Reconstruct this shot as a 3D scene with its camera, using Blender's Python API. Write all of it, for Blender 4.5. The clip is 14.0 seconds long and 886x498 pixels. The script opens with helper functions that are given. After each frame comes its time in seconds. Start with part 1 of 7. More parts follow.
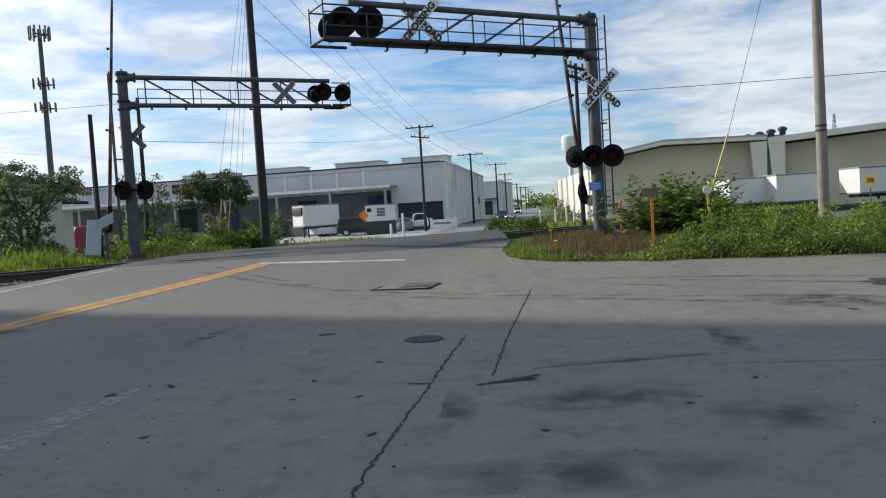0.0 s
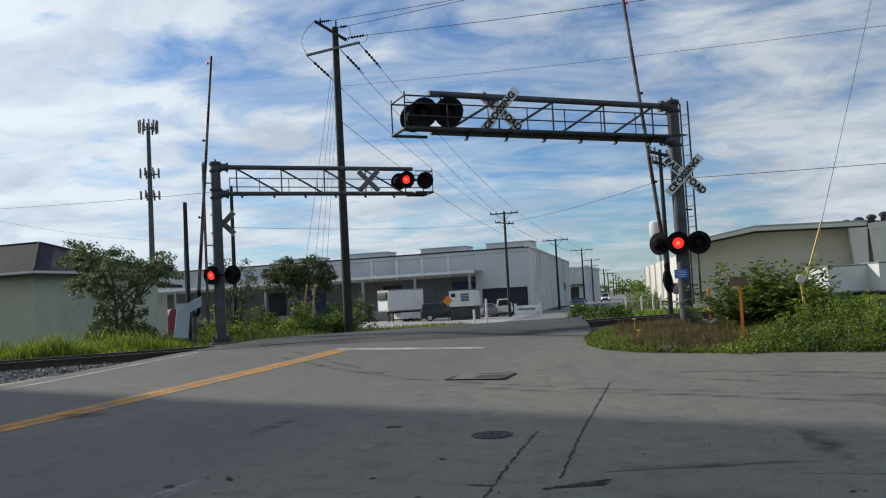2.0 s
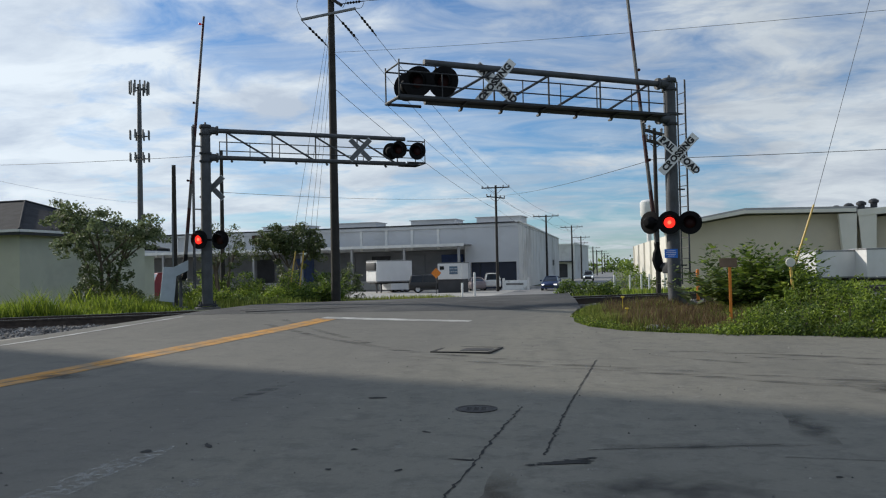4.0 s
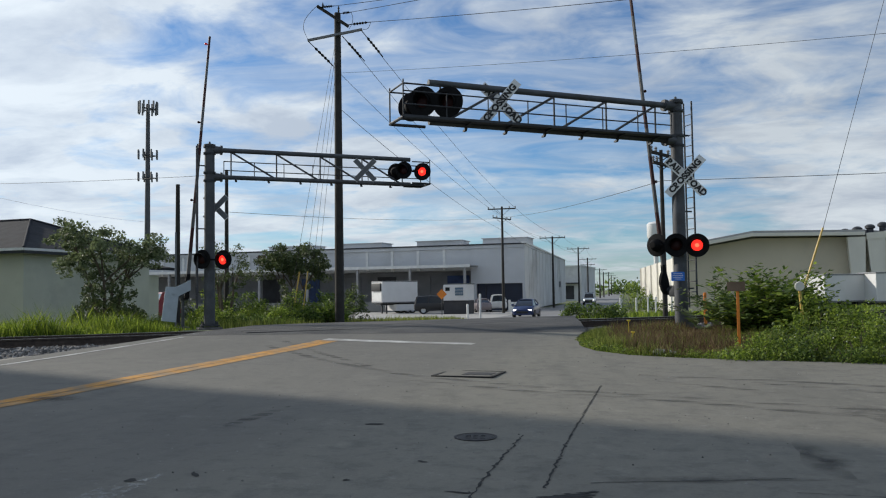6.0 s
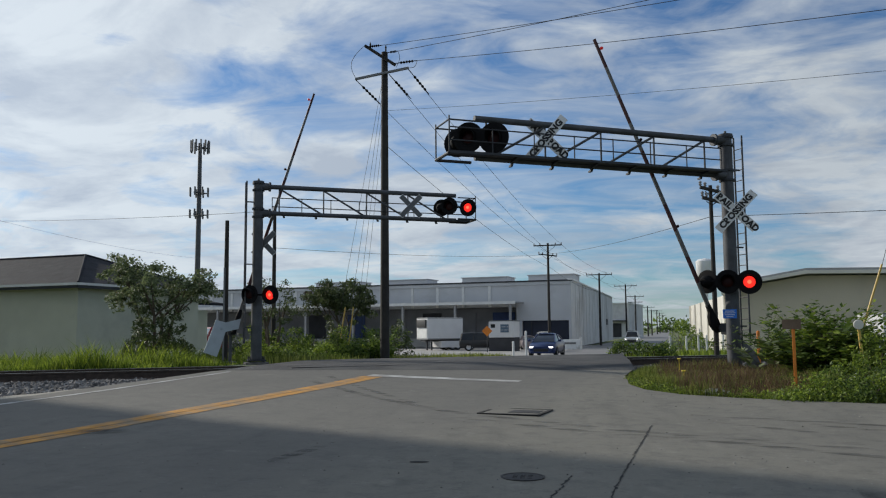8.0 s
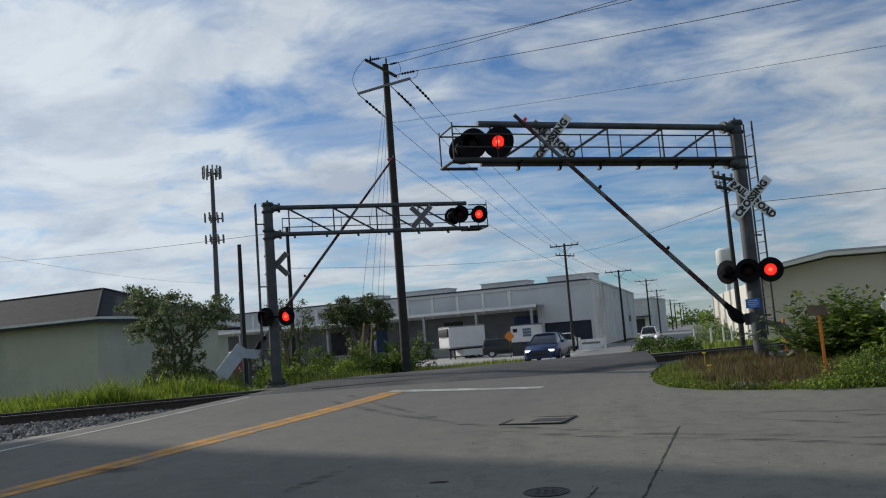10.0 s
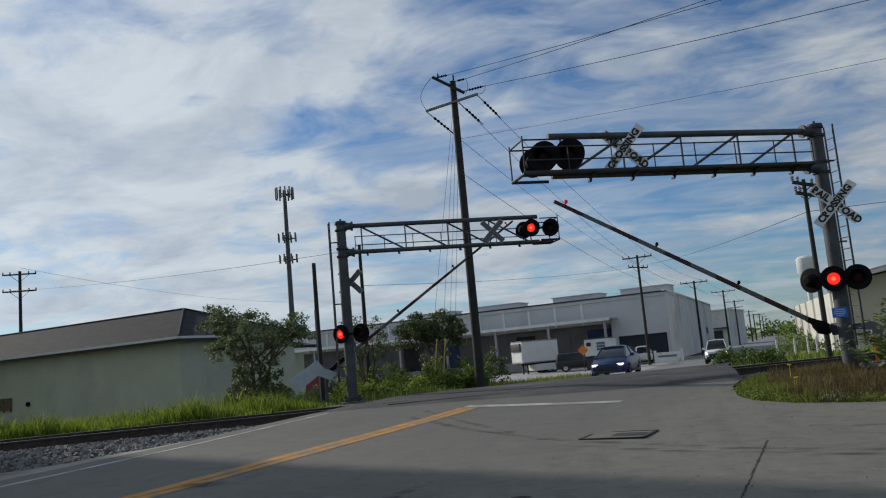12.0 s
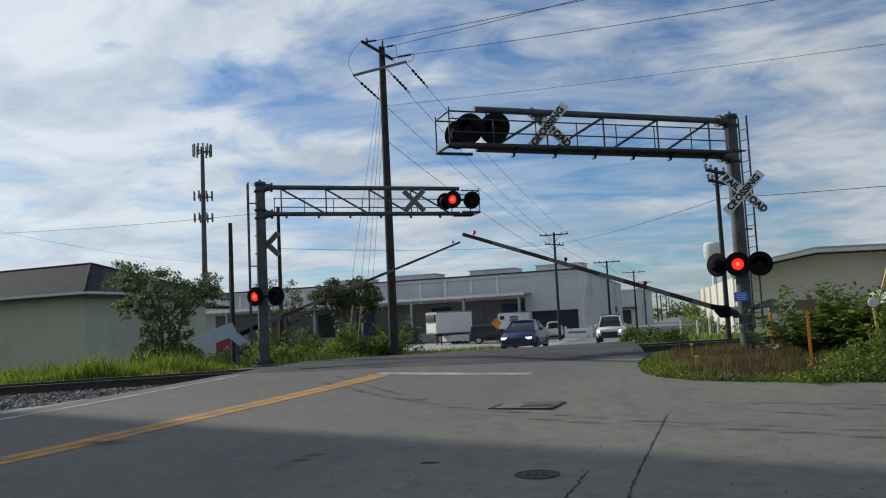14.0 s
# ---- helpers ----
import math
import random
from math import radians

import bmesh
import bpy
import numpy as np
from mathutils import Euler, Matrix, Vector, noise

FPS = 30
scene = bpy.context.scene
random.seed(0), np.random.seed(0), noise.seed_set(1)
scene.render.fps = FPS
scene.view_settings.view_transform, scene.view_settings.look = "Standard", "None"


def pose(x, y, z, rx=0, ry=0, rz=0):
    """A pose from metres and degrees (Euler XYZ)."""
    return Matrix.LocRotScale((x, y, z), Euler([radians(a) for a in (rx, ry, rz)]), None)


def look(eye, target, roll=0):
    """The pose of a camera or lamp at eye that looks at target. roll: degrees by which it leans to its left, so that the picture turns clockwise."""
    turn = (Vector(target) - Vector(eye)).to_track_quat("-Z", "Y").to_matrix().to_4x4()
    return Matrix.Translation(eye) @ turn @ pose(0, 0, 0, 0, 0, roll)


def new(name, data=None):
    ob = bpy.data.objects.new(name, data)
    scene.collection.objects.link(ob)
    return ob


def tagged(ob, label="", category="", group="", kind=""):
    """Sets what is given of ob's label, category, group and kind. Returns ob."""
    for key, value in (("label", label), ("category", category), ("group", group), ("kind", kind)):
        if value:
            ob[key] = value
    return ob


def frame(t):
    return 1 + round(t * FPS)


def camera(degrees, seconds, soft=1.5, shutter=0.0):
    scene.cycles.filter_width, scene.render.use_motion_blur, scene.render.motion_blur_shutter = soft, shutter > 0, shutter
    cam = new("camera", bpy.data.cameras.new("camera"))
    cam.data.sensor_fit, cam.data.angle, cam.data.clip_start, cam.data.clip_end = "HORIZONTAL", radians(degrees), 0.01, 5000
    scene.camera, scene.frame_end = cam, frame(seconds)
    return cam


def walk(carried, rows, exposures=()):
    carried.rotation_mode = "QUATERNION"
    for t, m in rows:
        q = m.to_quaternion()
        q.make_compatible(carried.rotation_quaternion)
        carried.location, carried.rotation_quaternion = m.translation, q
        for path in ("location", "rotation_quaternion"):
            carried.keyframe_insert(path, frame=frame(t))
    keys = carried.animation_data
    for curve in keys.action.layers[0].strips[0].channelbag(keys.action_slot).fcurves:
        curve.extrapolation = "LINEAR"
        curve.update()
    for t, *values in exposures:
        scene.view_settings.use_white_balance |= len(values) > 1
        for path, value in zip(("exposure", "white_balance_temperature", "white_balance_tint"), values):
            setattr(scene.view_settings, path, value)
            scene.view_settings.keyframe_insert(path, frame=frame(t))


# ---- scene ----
cam = camera(57.22, 14.0, soft=1.15)
PATH = [
    (0.0, pose(-0.000, -0.001, 1.497, 87.15, 3.54, -0.10)),
    (0.5, pose(0.162, 0.087, 1.514, 87.28, 3.03, 1.45)),
    (1.0, pose(0.247, 0.150, 1.533, 89.67, 2.62, 4.18)),
    (1.5, pose(0.230, 0.223, 1.531, 91.78, 3.28, 5.84)),
    (2.0, pose(0.179, 0.220, 1.538, 93.49, 3.05, 5.95)),
    (2.5, pose(0.162, 0.195, 1.537, 93.36, 2.45, 6.23)),
    (3.0, pose(0.148, 0.253, 1.513, 92.38, 1.40, 6.00)),
    (5.5, pose(0.212, 0.550, 1.547, 91.31, 1.59, 4.47)),
    (6.0, pose(0.220, 0.621, 1.545, 93.01, 0.82, 5.60)),
    (6.5, pose(0.197, 0.634, 1.545, 94.49, 0.02, 7.19)),
    (7.0, pose(0.179, 0.669, 1.539, 95.22, -0.25, 8.22)),
    (7.5, pose(0.182, 0.678, 1.520, 95.52, 0.06, 8.66)),
    (10.0, pose(0.292, 1.026, 1.584, 96.28, 4.38, 10.42)),
    (10.5, pose(0.276, 1.049, 1.590, 97.44, 5.17, 13.20)),
    (11.0, pose(0.241, 1.063, 1.605, 98.32, 5.39, 15.72)),
    (11.5, pose(0.220, 1.043, 1.587, 98.62, 5.33, 16.56)),
    (12.0, pose(0.220, 0.992, 1.576, 97.77, 5.06, 15.45)),
    (12.5, pose(0.221, 0.991, 1.567, 96.87, 4.44, 13.02)),
    (13.0, pose(0.227, 0.962, 1.564, 96.19, 3.73, 11.09)),
    (13.5, pose(0.233, 0.967, 1.562, 95.68, 3.26, 9.93)),
    (14.0, pose(0.200, 0.981, 1.552, 95.22, 2.74, 9.45)),
]
EXPOSURE = [(0.0, 0.03), (1.0, 0.0), (2.0, -0.3), (3.0, -0.3), (5.5, -0.22), (6.5, -0.37), (7.5, -0.47), (10.0, -0.56), (11.0, -0.78), (11.5, -0.84), (12.0, -0.72), (13.0, -0.55), (14.0, -0.47)]
walk(cam, PATH, EXPOSURE)

# ---- light ----
SUN_YAW, SUN_ELEV = 66.5, 25.0   # degrees: left of the y axis, above the horizon
world = bpy.data.worlds.new("sky")
scene.world = world
world.use_nodes = True


def build_sky(nt):
    nt.nodes.clear()
    N, L = nt.nodes.new, nt.links.new
    out, bg = N("ShaderNodeOutputWorld"), N("ShaderNodeBackground")
    sky = N("ShaderNodeTexSky")
    sky.sky_type, sky.sun_disc = "NISHITA", False
    sky.sun_elevation, sky.sun_rotation = radians(SUN_ELEV), radians(-SUN_YAW)
    sky.air_density, sky.dust_density, sky.ozone_density = 1.0, 0.35, 3.5
    tc = N("ShaderNodeTexCoord")

    def calc(op, a, b=None, c=None):
        m = N("ShaderNodeMath")
        m.operation = op
        for k, v in enumerate((a, b, c)):
            if v is None:
                continue
            if isinstance(v, (int, float)):
                m.inputs[k].default_value = v
            else:
                L(v, m.inputs[k])
        return m.outputs[0]

    def bank(right, up, tight):
        """A soft round region of the sky, in degrees right of the y axis and above the horizon; 1 in its middle."""
        d = N("ShaderNodeVectorMath")
        d.operation = "DOT_PRODUCT"
        ca, ce = radians(right), radians(up)
        d.inputs[1].default_value = (math.sin(ca) * math.cos(ce), math.cos(ca) * math.cos(ce), math.sin(ce))
        L(tc.outputs["Generated"], d.inputs[0])
        return calc("POWER", calc("MAXIMUM", d.outputs["Value"], 0.0), tight)

    sep = N("ShaderNodeSeparateXYZ")
    L(tc.outputs["Generated"], sep.inputs[0])
    # flatten the dome to a cloud sheet: divide by height
    high = calc("MAXIMUM", sep.outputs[2], 0.0)
    mx = calc("ADD", high, 0.17)
    dv = N("ShaderNodeVectorMath"); dv.operation = "DIVIDE"
    cb = N("ShaderNodeCombineXYZ")
    for k in range(3):
        L(mx, cb.inputs[k])
    L(tc.outputs["Generated"], dv.inputs[0]); L(cb.outputs[0], dv.inputs[1])

    def clouds(scale, detail, rough, twist, place, stretch, turn):
        mp, n = N("ShaderNodeMapping"), N("ShaderNodeTexNoise")
        mp.inputs["Rotation"].default_value = (0, 0, radians(turn))
        mp.inputs["Scale"].default_value = stretch
        mp.inputs["Location"].default_value = place
        n.inputs["Scale"].default_value, n.inputs["Detail"].default_value = scale, detail
        n.inputs["Roughness"].default_value, n.inputs["Distortion"].default_value = rough, twist
        L(dv.outputs[0], mp.inputs[0]); L(mp.outputs[0], n.inputs["Vector"])
        return n.outputs[0]

    broad = clouds(0.9, 4, 0.5, 0.3, (1.7, 0.6, 0), (1, 1, 0.3), 20)
    puffs = clouds(2.7, 10, 0.58, 0.45, (0.4, 2.2, 0), (1.0, 1.25, 0.3), 35)
    veil = clouds(1.5, 7, 0.62, 1.2, (5.2, 1.1, 0), (0.55, 1.9, 0.3), -12)
    cover = calc("MULTIPLY_ADD", broad, 0.35, calc("MULTIPLY", puffs, 0.65))
    cover = calc("MULTIPLY_ADD", bank(-5.5, 15, 130), -0.055, cover)
    cover = calc("MULTIPLY_ADD", bank(6, 10, 110), -0.065, cover)
    cover = calc("MULTIPLY_ADD", bank(24, 20, 50), -0.06, cover)
    cover = calc("MULTIPLY_ADD", bank(-32, 14, 22), 0.09, cover)
    ramp = N("ShaderNodeValToRGB")
    e = ramp.color_ramp.elements
    e[0].position, e[0].color = 0.40, (0.0, 0.0, 0.0, 1)
    e[1].position, e[1].color = 0.57, (0.95, 0.95, 0.95, 1)
    L(cover, ramp.inputs[0])
    thin = N("ShaderNodeValToRGB")
    e = thin.color_ramp.elements
    e[0].position, e[0].color = 0.42, (0.0, 0.0, 0.0, 1)
    e[1].position, e[1].color = 0.70, (0.75, 0.75, 0.75, 1)
    L(veil, thin.inputs[0])
    mask = calc("MAXIMUM", ramp.outputs[0], thin.outputs[0])
    # a heap of cumulus low on the right
    heap_noise = clouds(3.2, 8, 0.6, 0.2, (2.0, 0.5, 0), (1, 1, 1), 0)
    heap = N("ShaderNodeValToRGB")
    e = heap.color_ramp.elements
    e[0].position, e[0].color = 0.81, (0, 0, 0, 1)
    e[1].position, e[1].color = 0.88, (1, 1, 1, 1)
    L(calc("MULTIPLY_ADD", heap_noise, 0.28, calc("MULTIPLY", bank(25, 4.0, 15), 0.80)), heap.inputs[0])
    shade = N("ShaderNodeValToRGB")
    e = shade.color_ramp.elements
    e[0].position, e[0].color = 0.36, (*CLOUD_DARK, 1)
    e[1].position, e[1].color = 0.60, (*CLOUD_LIGHT, 1)
    L(clouds(2.2, 9, 0.6, 0.4, (0.52, 2.3, 0), (1.0, 1.25, 0.3), 35), shade.inputs[0])
    tint = N("ShaderNodeMix"); tint.data_type, tint.blend_type = "RGBA", "MULTIPLY"
    tint.inputs["Factor"].default_value = 1.0
    tint.inputs["B"].default_value = (*SKY_TINT, 1)
    L(sky.outputs[0], tint.inputs["A"])
    # clouds scatter more light towards the sun
    dot = N("ShaderNodeVectorMath"); dot.operation = "DOT_PRODUCT"
    dot.inputs[1].default_value = (-math.sin(radians(SUN_YAW)) * math.cos(radians(SUN_ELEV)), math.cos(radians(SUN_YAW)) * math.cos(radians(SUN_ELEV)), math.sin(radians(SUN_ELEV)))
    L(tc.outputs["Generated"], dot.inputs[0])
    gain = calc("MULTIPLY_ADD", calc("POWER", calc("MAXIMUM", dot.outputs["Value"], 0.0), 1.6), 0.50, 0.76)
    lit = N("ShaderNodeVectorMath"); lit.operation = "SCALE"
    L(shade.outputs[0], lit.inputs[0]); L(gain, lit.inputs["Scale"])
    mix, mix2 = N("ShaderNodeMix"), N("ShaderNodeMix")
    mix.data_type = mix2.data_type = "RGBA"
    L(mask, mix.inputs["Factor"])
    L(tint.outputs["Result"], mix.inputs["A"]); L(lit.outputs[0], mix.inputs["B"])
    L(heap.outputs[0], mix2.inputs["Factor"]); L(mix.outputs["Result"], mix2.inputs["A"])
    tops = N("ShaderNodeVectorMath"); tops.operation = "SCALE"
    tops.inputs["Scale"].default_value = 0.86
    L(shade.outputs[0], tops.inputs[0]); L(tops.outputs[0], mix2.inputs["B"])
    L(mix2.outputs["Result"], bg.inputs[0])
    bg.inputs[1].default_value = SKY_STRENGTH
    L(bg.outputs[0], out.inputs[0])


CLOUD_DARK, CLOUD_LIGHT, SKY_STRENGTH = (5.6, 6.4, 7.5), (8.2, 9.0, 9.7), 0.110
SKY_TINT = (0.76, 1.0, 1.22)
build_sky(world.node_tree)
sun = new("sun", bpy.data.lights.new("sun", "SUN"))
sun.data.energy, sun.data.angle, sun.data.color = 4.6, radians(0.8), (1.0, 0.93, 0.82)
sun.matrix_basis = look((0, 0, 0), (math.sin(radians(SUN_YAW)) * math.cos(radians(SUN_ELEV)),
                                    -math.cos(radians(SUN_YAW)) * math.cos(radians(SUN_ELEV)),
                                    -math.sin(radians(SUN_ELEV))))

# ---- materials ----
def mat(name, base, rough=0.7, metal=0.0, vary=0.25, scale=6.0, bump=0.15, grain=60.0, second=None, cover=0.5,
        per_object=0.0, spec=0.5, glow=None, glow_power=0.0, translucent=0.0):
    """A surface with colour change at two scales and fine relief; second: a stain or worn colour that covers part of it."""
    m = bpy.data.materials.new(name)
    m.use_nodes = True
    nt = m.node_tree
    b = nt.nodes["Principled BSDF"]
    N, L = nt.nodes.new, nt.links.new
    b.inputs["Roughness"].default_value, b.inputs["Metallic"].default_value = rough, metal
    b.inputs["Specular IOR Level"].default_value = spec
    tc = N("ShaderNodeTexCoord")
    n1, n2 = N("ShaderNodeTexNoise"), N("ShaderNodeTexNoise")
    n1.inputs["Scale"].default_value, n1.inputs["Detail"].default_value = scale, 6
    n2.inputs["Scale"].default_value, n2.inputs["Detail"].default_value = grain, 3
    for n in (n1, n2):
        L(tc.outputs["Object"], n.inputs["Vector"])
    dark = tuple(c * (1 - vary) for c in base)
    light = tuple(min(1, c * (1 + vary)) for c in base)
    r = N("ShaderNodeValToRGB")
    r.color_ramp.elements[0].position, r.color_ramp.elements[1].position = 0.3, 0.7
    r.color_ramp.elements[0].color, r.color_ramp.elements[1].color = (*dark, 1), (*light, 1)
    L(n1.outputs[0], r.inputs[0])
    col = r.outputs[0]
    g = N("ShaderNodeMix"); g.data_type, g.blend_type = "RGBA", "OVERLAY"
    g.inputs["Factor"].default_value = min(0.5, vary * 1.2)
    L(col, g.inputs["A"]); L(n2.outputs[0], g.inputs["B"])
    col = g.outputs["Result"]
    if second:
        n3 = N("ShaderNodeTexNoise")
        n3.inputs["Scale"].default_value, n3.inputs["Detail"].default_value = scale * 0.45, 8
        n3.inputs["Roughness"].default_value = 0.65
        L(tc.outputs["Object"], n3.inputs["Vector"])
        k = N("ShaderNodeValToRGB")
        k.color_ramp.elements[0].position, k.color_ramp.elements[1].position = 0.62 - cover * 0.3, 0.72 - cover * 0.2
        L(n3.outputs[0], k.inputs[0])
        x = N("ShaderNodeMix"); x.data_type = "RGBA"
        L(k.outputs[0], x.inputs["Factor"]); L(col, x.inputs["A"])
        x.inputs["B"].default_value = (*second, 1)
        col = x.outputs["Result"]
    if per_object:
        oi = N("ShaderNodeObjectInfo")
        mr = N("ShaderNodeMapRange")
        mr.inputs["To Min"].default_value, mr.inputs["To Max"].default_value = 1 - per_object, 1 + per_object
        L(oi.outputs["Random"], mr.inputs["Value"])
        hv = N("ShaderNodeHueSaturation")
        L(mr.outputs[0], hv.inputs["Value"]); L(col, hv.inputs["Color"])
        col = hv.outputs[0]
    L(col, b.inputs["Base Color"])
    if bump:
        bp = N("ShaderNodeBump")
        bp.inputs["Strength"].default_value, bp.inputs["Distance"].default_value = bump, 0.02
        L(n2.outputs[0], bp.inputs["Height"]); L(bp.outputs[0], b.inputs["Normal"])
    if glow:
        b.inputs["Emission Color"].default_value, b.inputs["Emission Strength"].default_value = (*glow, 1), glow_power
    if translucent:
        t = N("ShaderNodeBsdfTranslucent")
        L(col, t.inputs[0])
        ms = N("ShaderNodeMixShader"); ms.inputs[0].default_value = translucent
        out = nt.nodes["Material Output"]
        L(b.outputs[0], ms.inputs[1]); L(t.outputs[0], ms.inputs[2]); L(ms.outputs[0], out.inputs[0])
    return m


def island_mat(name, dark, light, rough=0.7, translucent=0.0, mid=None):
    """Leaves, blades and stones: one colour for each loose piece of a mesh."""
    m = bpy.data.materials.new(name)
    m.use_nodes = True
    nt = m.node_tree
    b = nt.nodes["Principled BSDF"]
    N, L = nt.nodes.new, nt.links.new
    g, r = N("ShaderNodeNewGeometry"), N("ShaderNodeValToRGB")
    r.color_ramp.elements[0].color, r.color_ramp.elements[1].color = (*dark, 1), (*light, 1)
    if mid:
        e = r.color_ramp.elements.new(0.55)
        e.color = (*mid, 1)
    L(g.outputs["Random Per Island"], r.inputs[0])
    L(r.outputs[0], b.inputs["Base Color"])
    b.inputs["Roughness"].default_value = rough
    if translucent:
        t, ms = N("ShaderNodeBsdfTranslucent"), N("ShaderNodeMixShader")
        L(r.outputs[0], t.inputs[0])
        ms.inputs[0].default_value = translucent
        L(b.outputs[0], ms.inputs[1]); L(t.outputs[0], ms.inputs[2])
        L(ms.outputs[0], nt.nodes["Material Output"].inputs[0])
    return m


def decal_mat(name, base, density, scale, stretch, soft=False):
    """Rubber marks and stains that let the paving show through."""
    m = bpy.data.materials.new(name)
    m.use_nodes = True
    nt = m.node_tree
    b = nt.nodes["Principled BSDF"]
    N, L = nt.nodes.new, nt.links.new
    tc, mp, n, r = N("ShaderNodeTexCoord"), N("ShaderNodeMapping"), N("ShaderNodeTexNoise"), N("ShaderNodeValToRGB")
    mp.inputs["Scale"].default_value = stretch
    n.inputs["Scale"].default_value, n.inputs["Detail"].default_value = scale, 7
    L(tc.outputs["Object"], mp.inputs[0]); L(mp.outputs[0], n.inputs["Vector"]); L(n.outputs[0], r.inputs[0])
    r.color_ramp.elements[0].position, r.color_ramp.elements[1].position = 0.62 - density * 0.35, 0.78 - density * 0.1
    r.color_ramp.elements[1].color = (min(1.0, density * 1.1),) * 3 + (1,)
    alpha = r.outputs[0]
    if soft:
        off, flat, ball, k = N("ShaderNodeMapping"), N("ShaderNodeVectorMath"), N("ShaderNodeTexGradient"), N("ShaderNodeMath")
        off.inputs["Location"].default_value, off.inputs["Scale"].default_value = (-1, -1, 0), (2, 2, 0)
        flat.operation, flat.inputs[1].default_value = "MULTIPLY", (1, 1, 0)
        ball.gradient_type, k.operation = "SPHERICAL", "MULTIPLY"
        L(tc.outputs["Generated"], off.inputs[0]); L(off.outputs[0], flat.inputs[0]); L(flat.outputs[0], ball.inputs[0])
        L(ball.outputs["Fac"], k.inputs[0]); L(r.outputs[0], k.inputs[1])
        alpha = k.outputs[0]
    L(alpha, b.inputs["Alpha"])
    b.inputs["Base Color"].default_value, b.inputs["Roughness"].default_value = (*base, 1), 0.85
    return m




def concrete_mat():
    """Old road concrete: broad worn areas, blotches, speckle and drag marks."""
    m = bpy.data.materials.new("road_concrete")
    m.use_nodes = True
    nt = m.node_tree
    b = nt.nodes["Principled BSDF"]
    N, L = nt.nodes.new, nt.links.new
    tc = N("ShaderNodeTexCoord")

    def field(scale, detail, lo, hi, stretch=(1, 1, 1), rough=0.6):
        mp, n, r = N("ShaderNodeMapping"), N("ShaderNodeTexNoise"), N("ShaderNodeValToRGB")
        mp.inputs["Scale"].default_value = stretch
        mp.inputs["Rotation"].default_value = (0, 0, radians(13))
        n.inputs["Scale"].default_value, n.inputs["Detail"].default_value, n.inputs["Roughness"].default_value = scale, detail, rough
        r.color_ramp.elements[0].position, r.color_ramp.elements[1].position = lo, hi
        L(tc.outputs["Object"], mp.inputs[0]); L(mp.outputs[0], n.inputs["Vector"]); L(n.outputs[0], r.inputs[0])
        return r.outputs[0]

    def blend(fac, a, colour, most):
        k, x = N("ShaderNodeMath"), N("ShaderNodeMix")
        k.operation, k.inputs[1].default_value = "MULTIPLY", most
        x.data_type = "RGBA"
        L(fac, k.inputs[0]); L(k.outputs[0], x.inputs["Factor"]); L(a, x.inputs["A"])
        x.inputs["B"].default_value = (*colour, 1)
        return x.outputs["Result"]

    base = N("ShaderNodeRGB")
    base.outputs[0].default_value = (0.193, 0.185, 0.156, 1)
    c = blend(field(0.13, 4, 0.40, 0.66), base.outputs[0], (0.160, 0.154, 0.132), 0.8)
    c = blend(field(0.5, 8, 0.52, 0.72, (1.0, 0.45, 1), 0.62), c, (0.122, 0.119, 0.103), 0.62)
    c = blend(field(0.9, 7, 0.52, 0.70, (2.6, 0.22, 1), 0.6), c, (0.136, 0.131, 0.113), 0.5)
    c = blend(field(1.6, 9, 0.56, 0.70, rough=0.72), c, (0.254, 0.245, 0.208), 0.55)
    c = blend(field(6, 7, 0.54, 0.68, rough=0.78), c, (0.113, 0.109, 0.095), 0.6)
    c = blend(field(30, 5, 0.60, 0.70, rough=0.7), c, (0.103, 0.100, 0.086), 0.5)
    c = blend(field(45, 4, 0.60, 0.72), c, (0.339, 0.326, 0.278), 0.35)
    c = blend(field(2.6, 11, 0.50, 0.62, rough=0.76), c, (0.088, 0.086, 0.08), 0.42)
    c = blend(field(4.2, 11, 0.57, 0.66, rough=0.82), c, (0.29, 0.285, 0.265), 0.42)
    # the inner lane was cast later, in a darker mix
    side, lane = N("ShaderNodeVectorMath"), N("ShaderNodeMapRange")
    side.operation, side.inputs[1].default_value = "DOT_PRODUCT", (math.cos(radians(13)), -math.sin(radians(13)), 0)
    lane.inputs["From Min"].default_value, lane.inputs["From Max"].default_value = -3.6, -4.8
    L(tc.outputs["Object"], side.inputs[0]); L(side.outputs["Value"], lane.inputs["Value"])
    c = blend(lane.outputs[0], c, (0.115, 0.113, 0.109), 0.38)
    L(c, b.inputs["Base Color"])
    b.inputs["Roughness"].default_value, b.inputs["Specular IOR Level"].default_value = 0.9, 0.3
    n, bp = N("ShaderNodeTexNoise"), N("ShaderNodeBump")
    n.inputs["Scale"].default_value, n.inputs["Detail"].default_value, n.inputs["Roughness"].default_value = 22, 8, 0.7
    bp.inputs["Strength"].default_value, bp.inputs["Distance"].default_value = 0.5, 0.012
    L(tc.outputs["Object"], n.inputs["Vector"]); L(n.outputs[0], bp.inputs["Height"]); L(bp.outputs[0], b.inputs["Normal"])
    return m


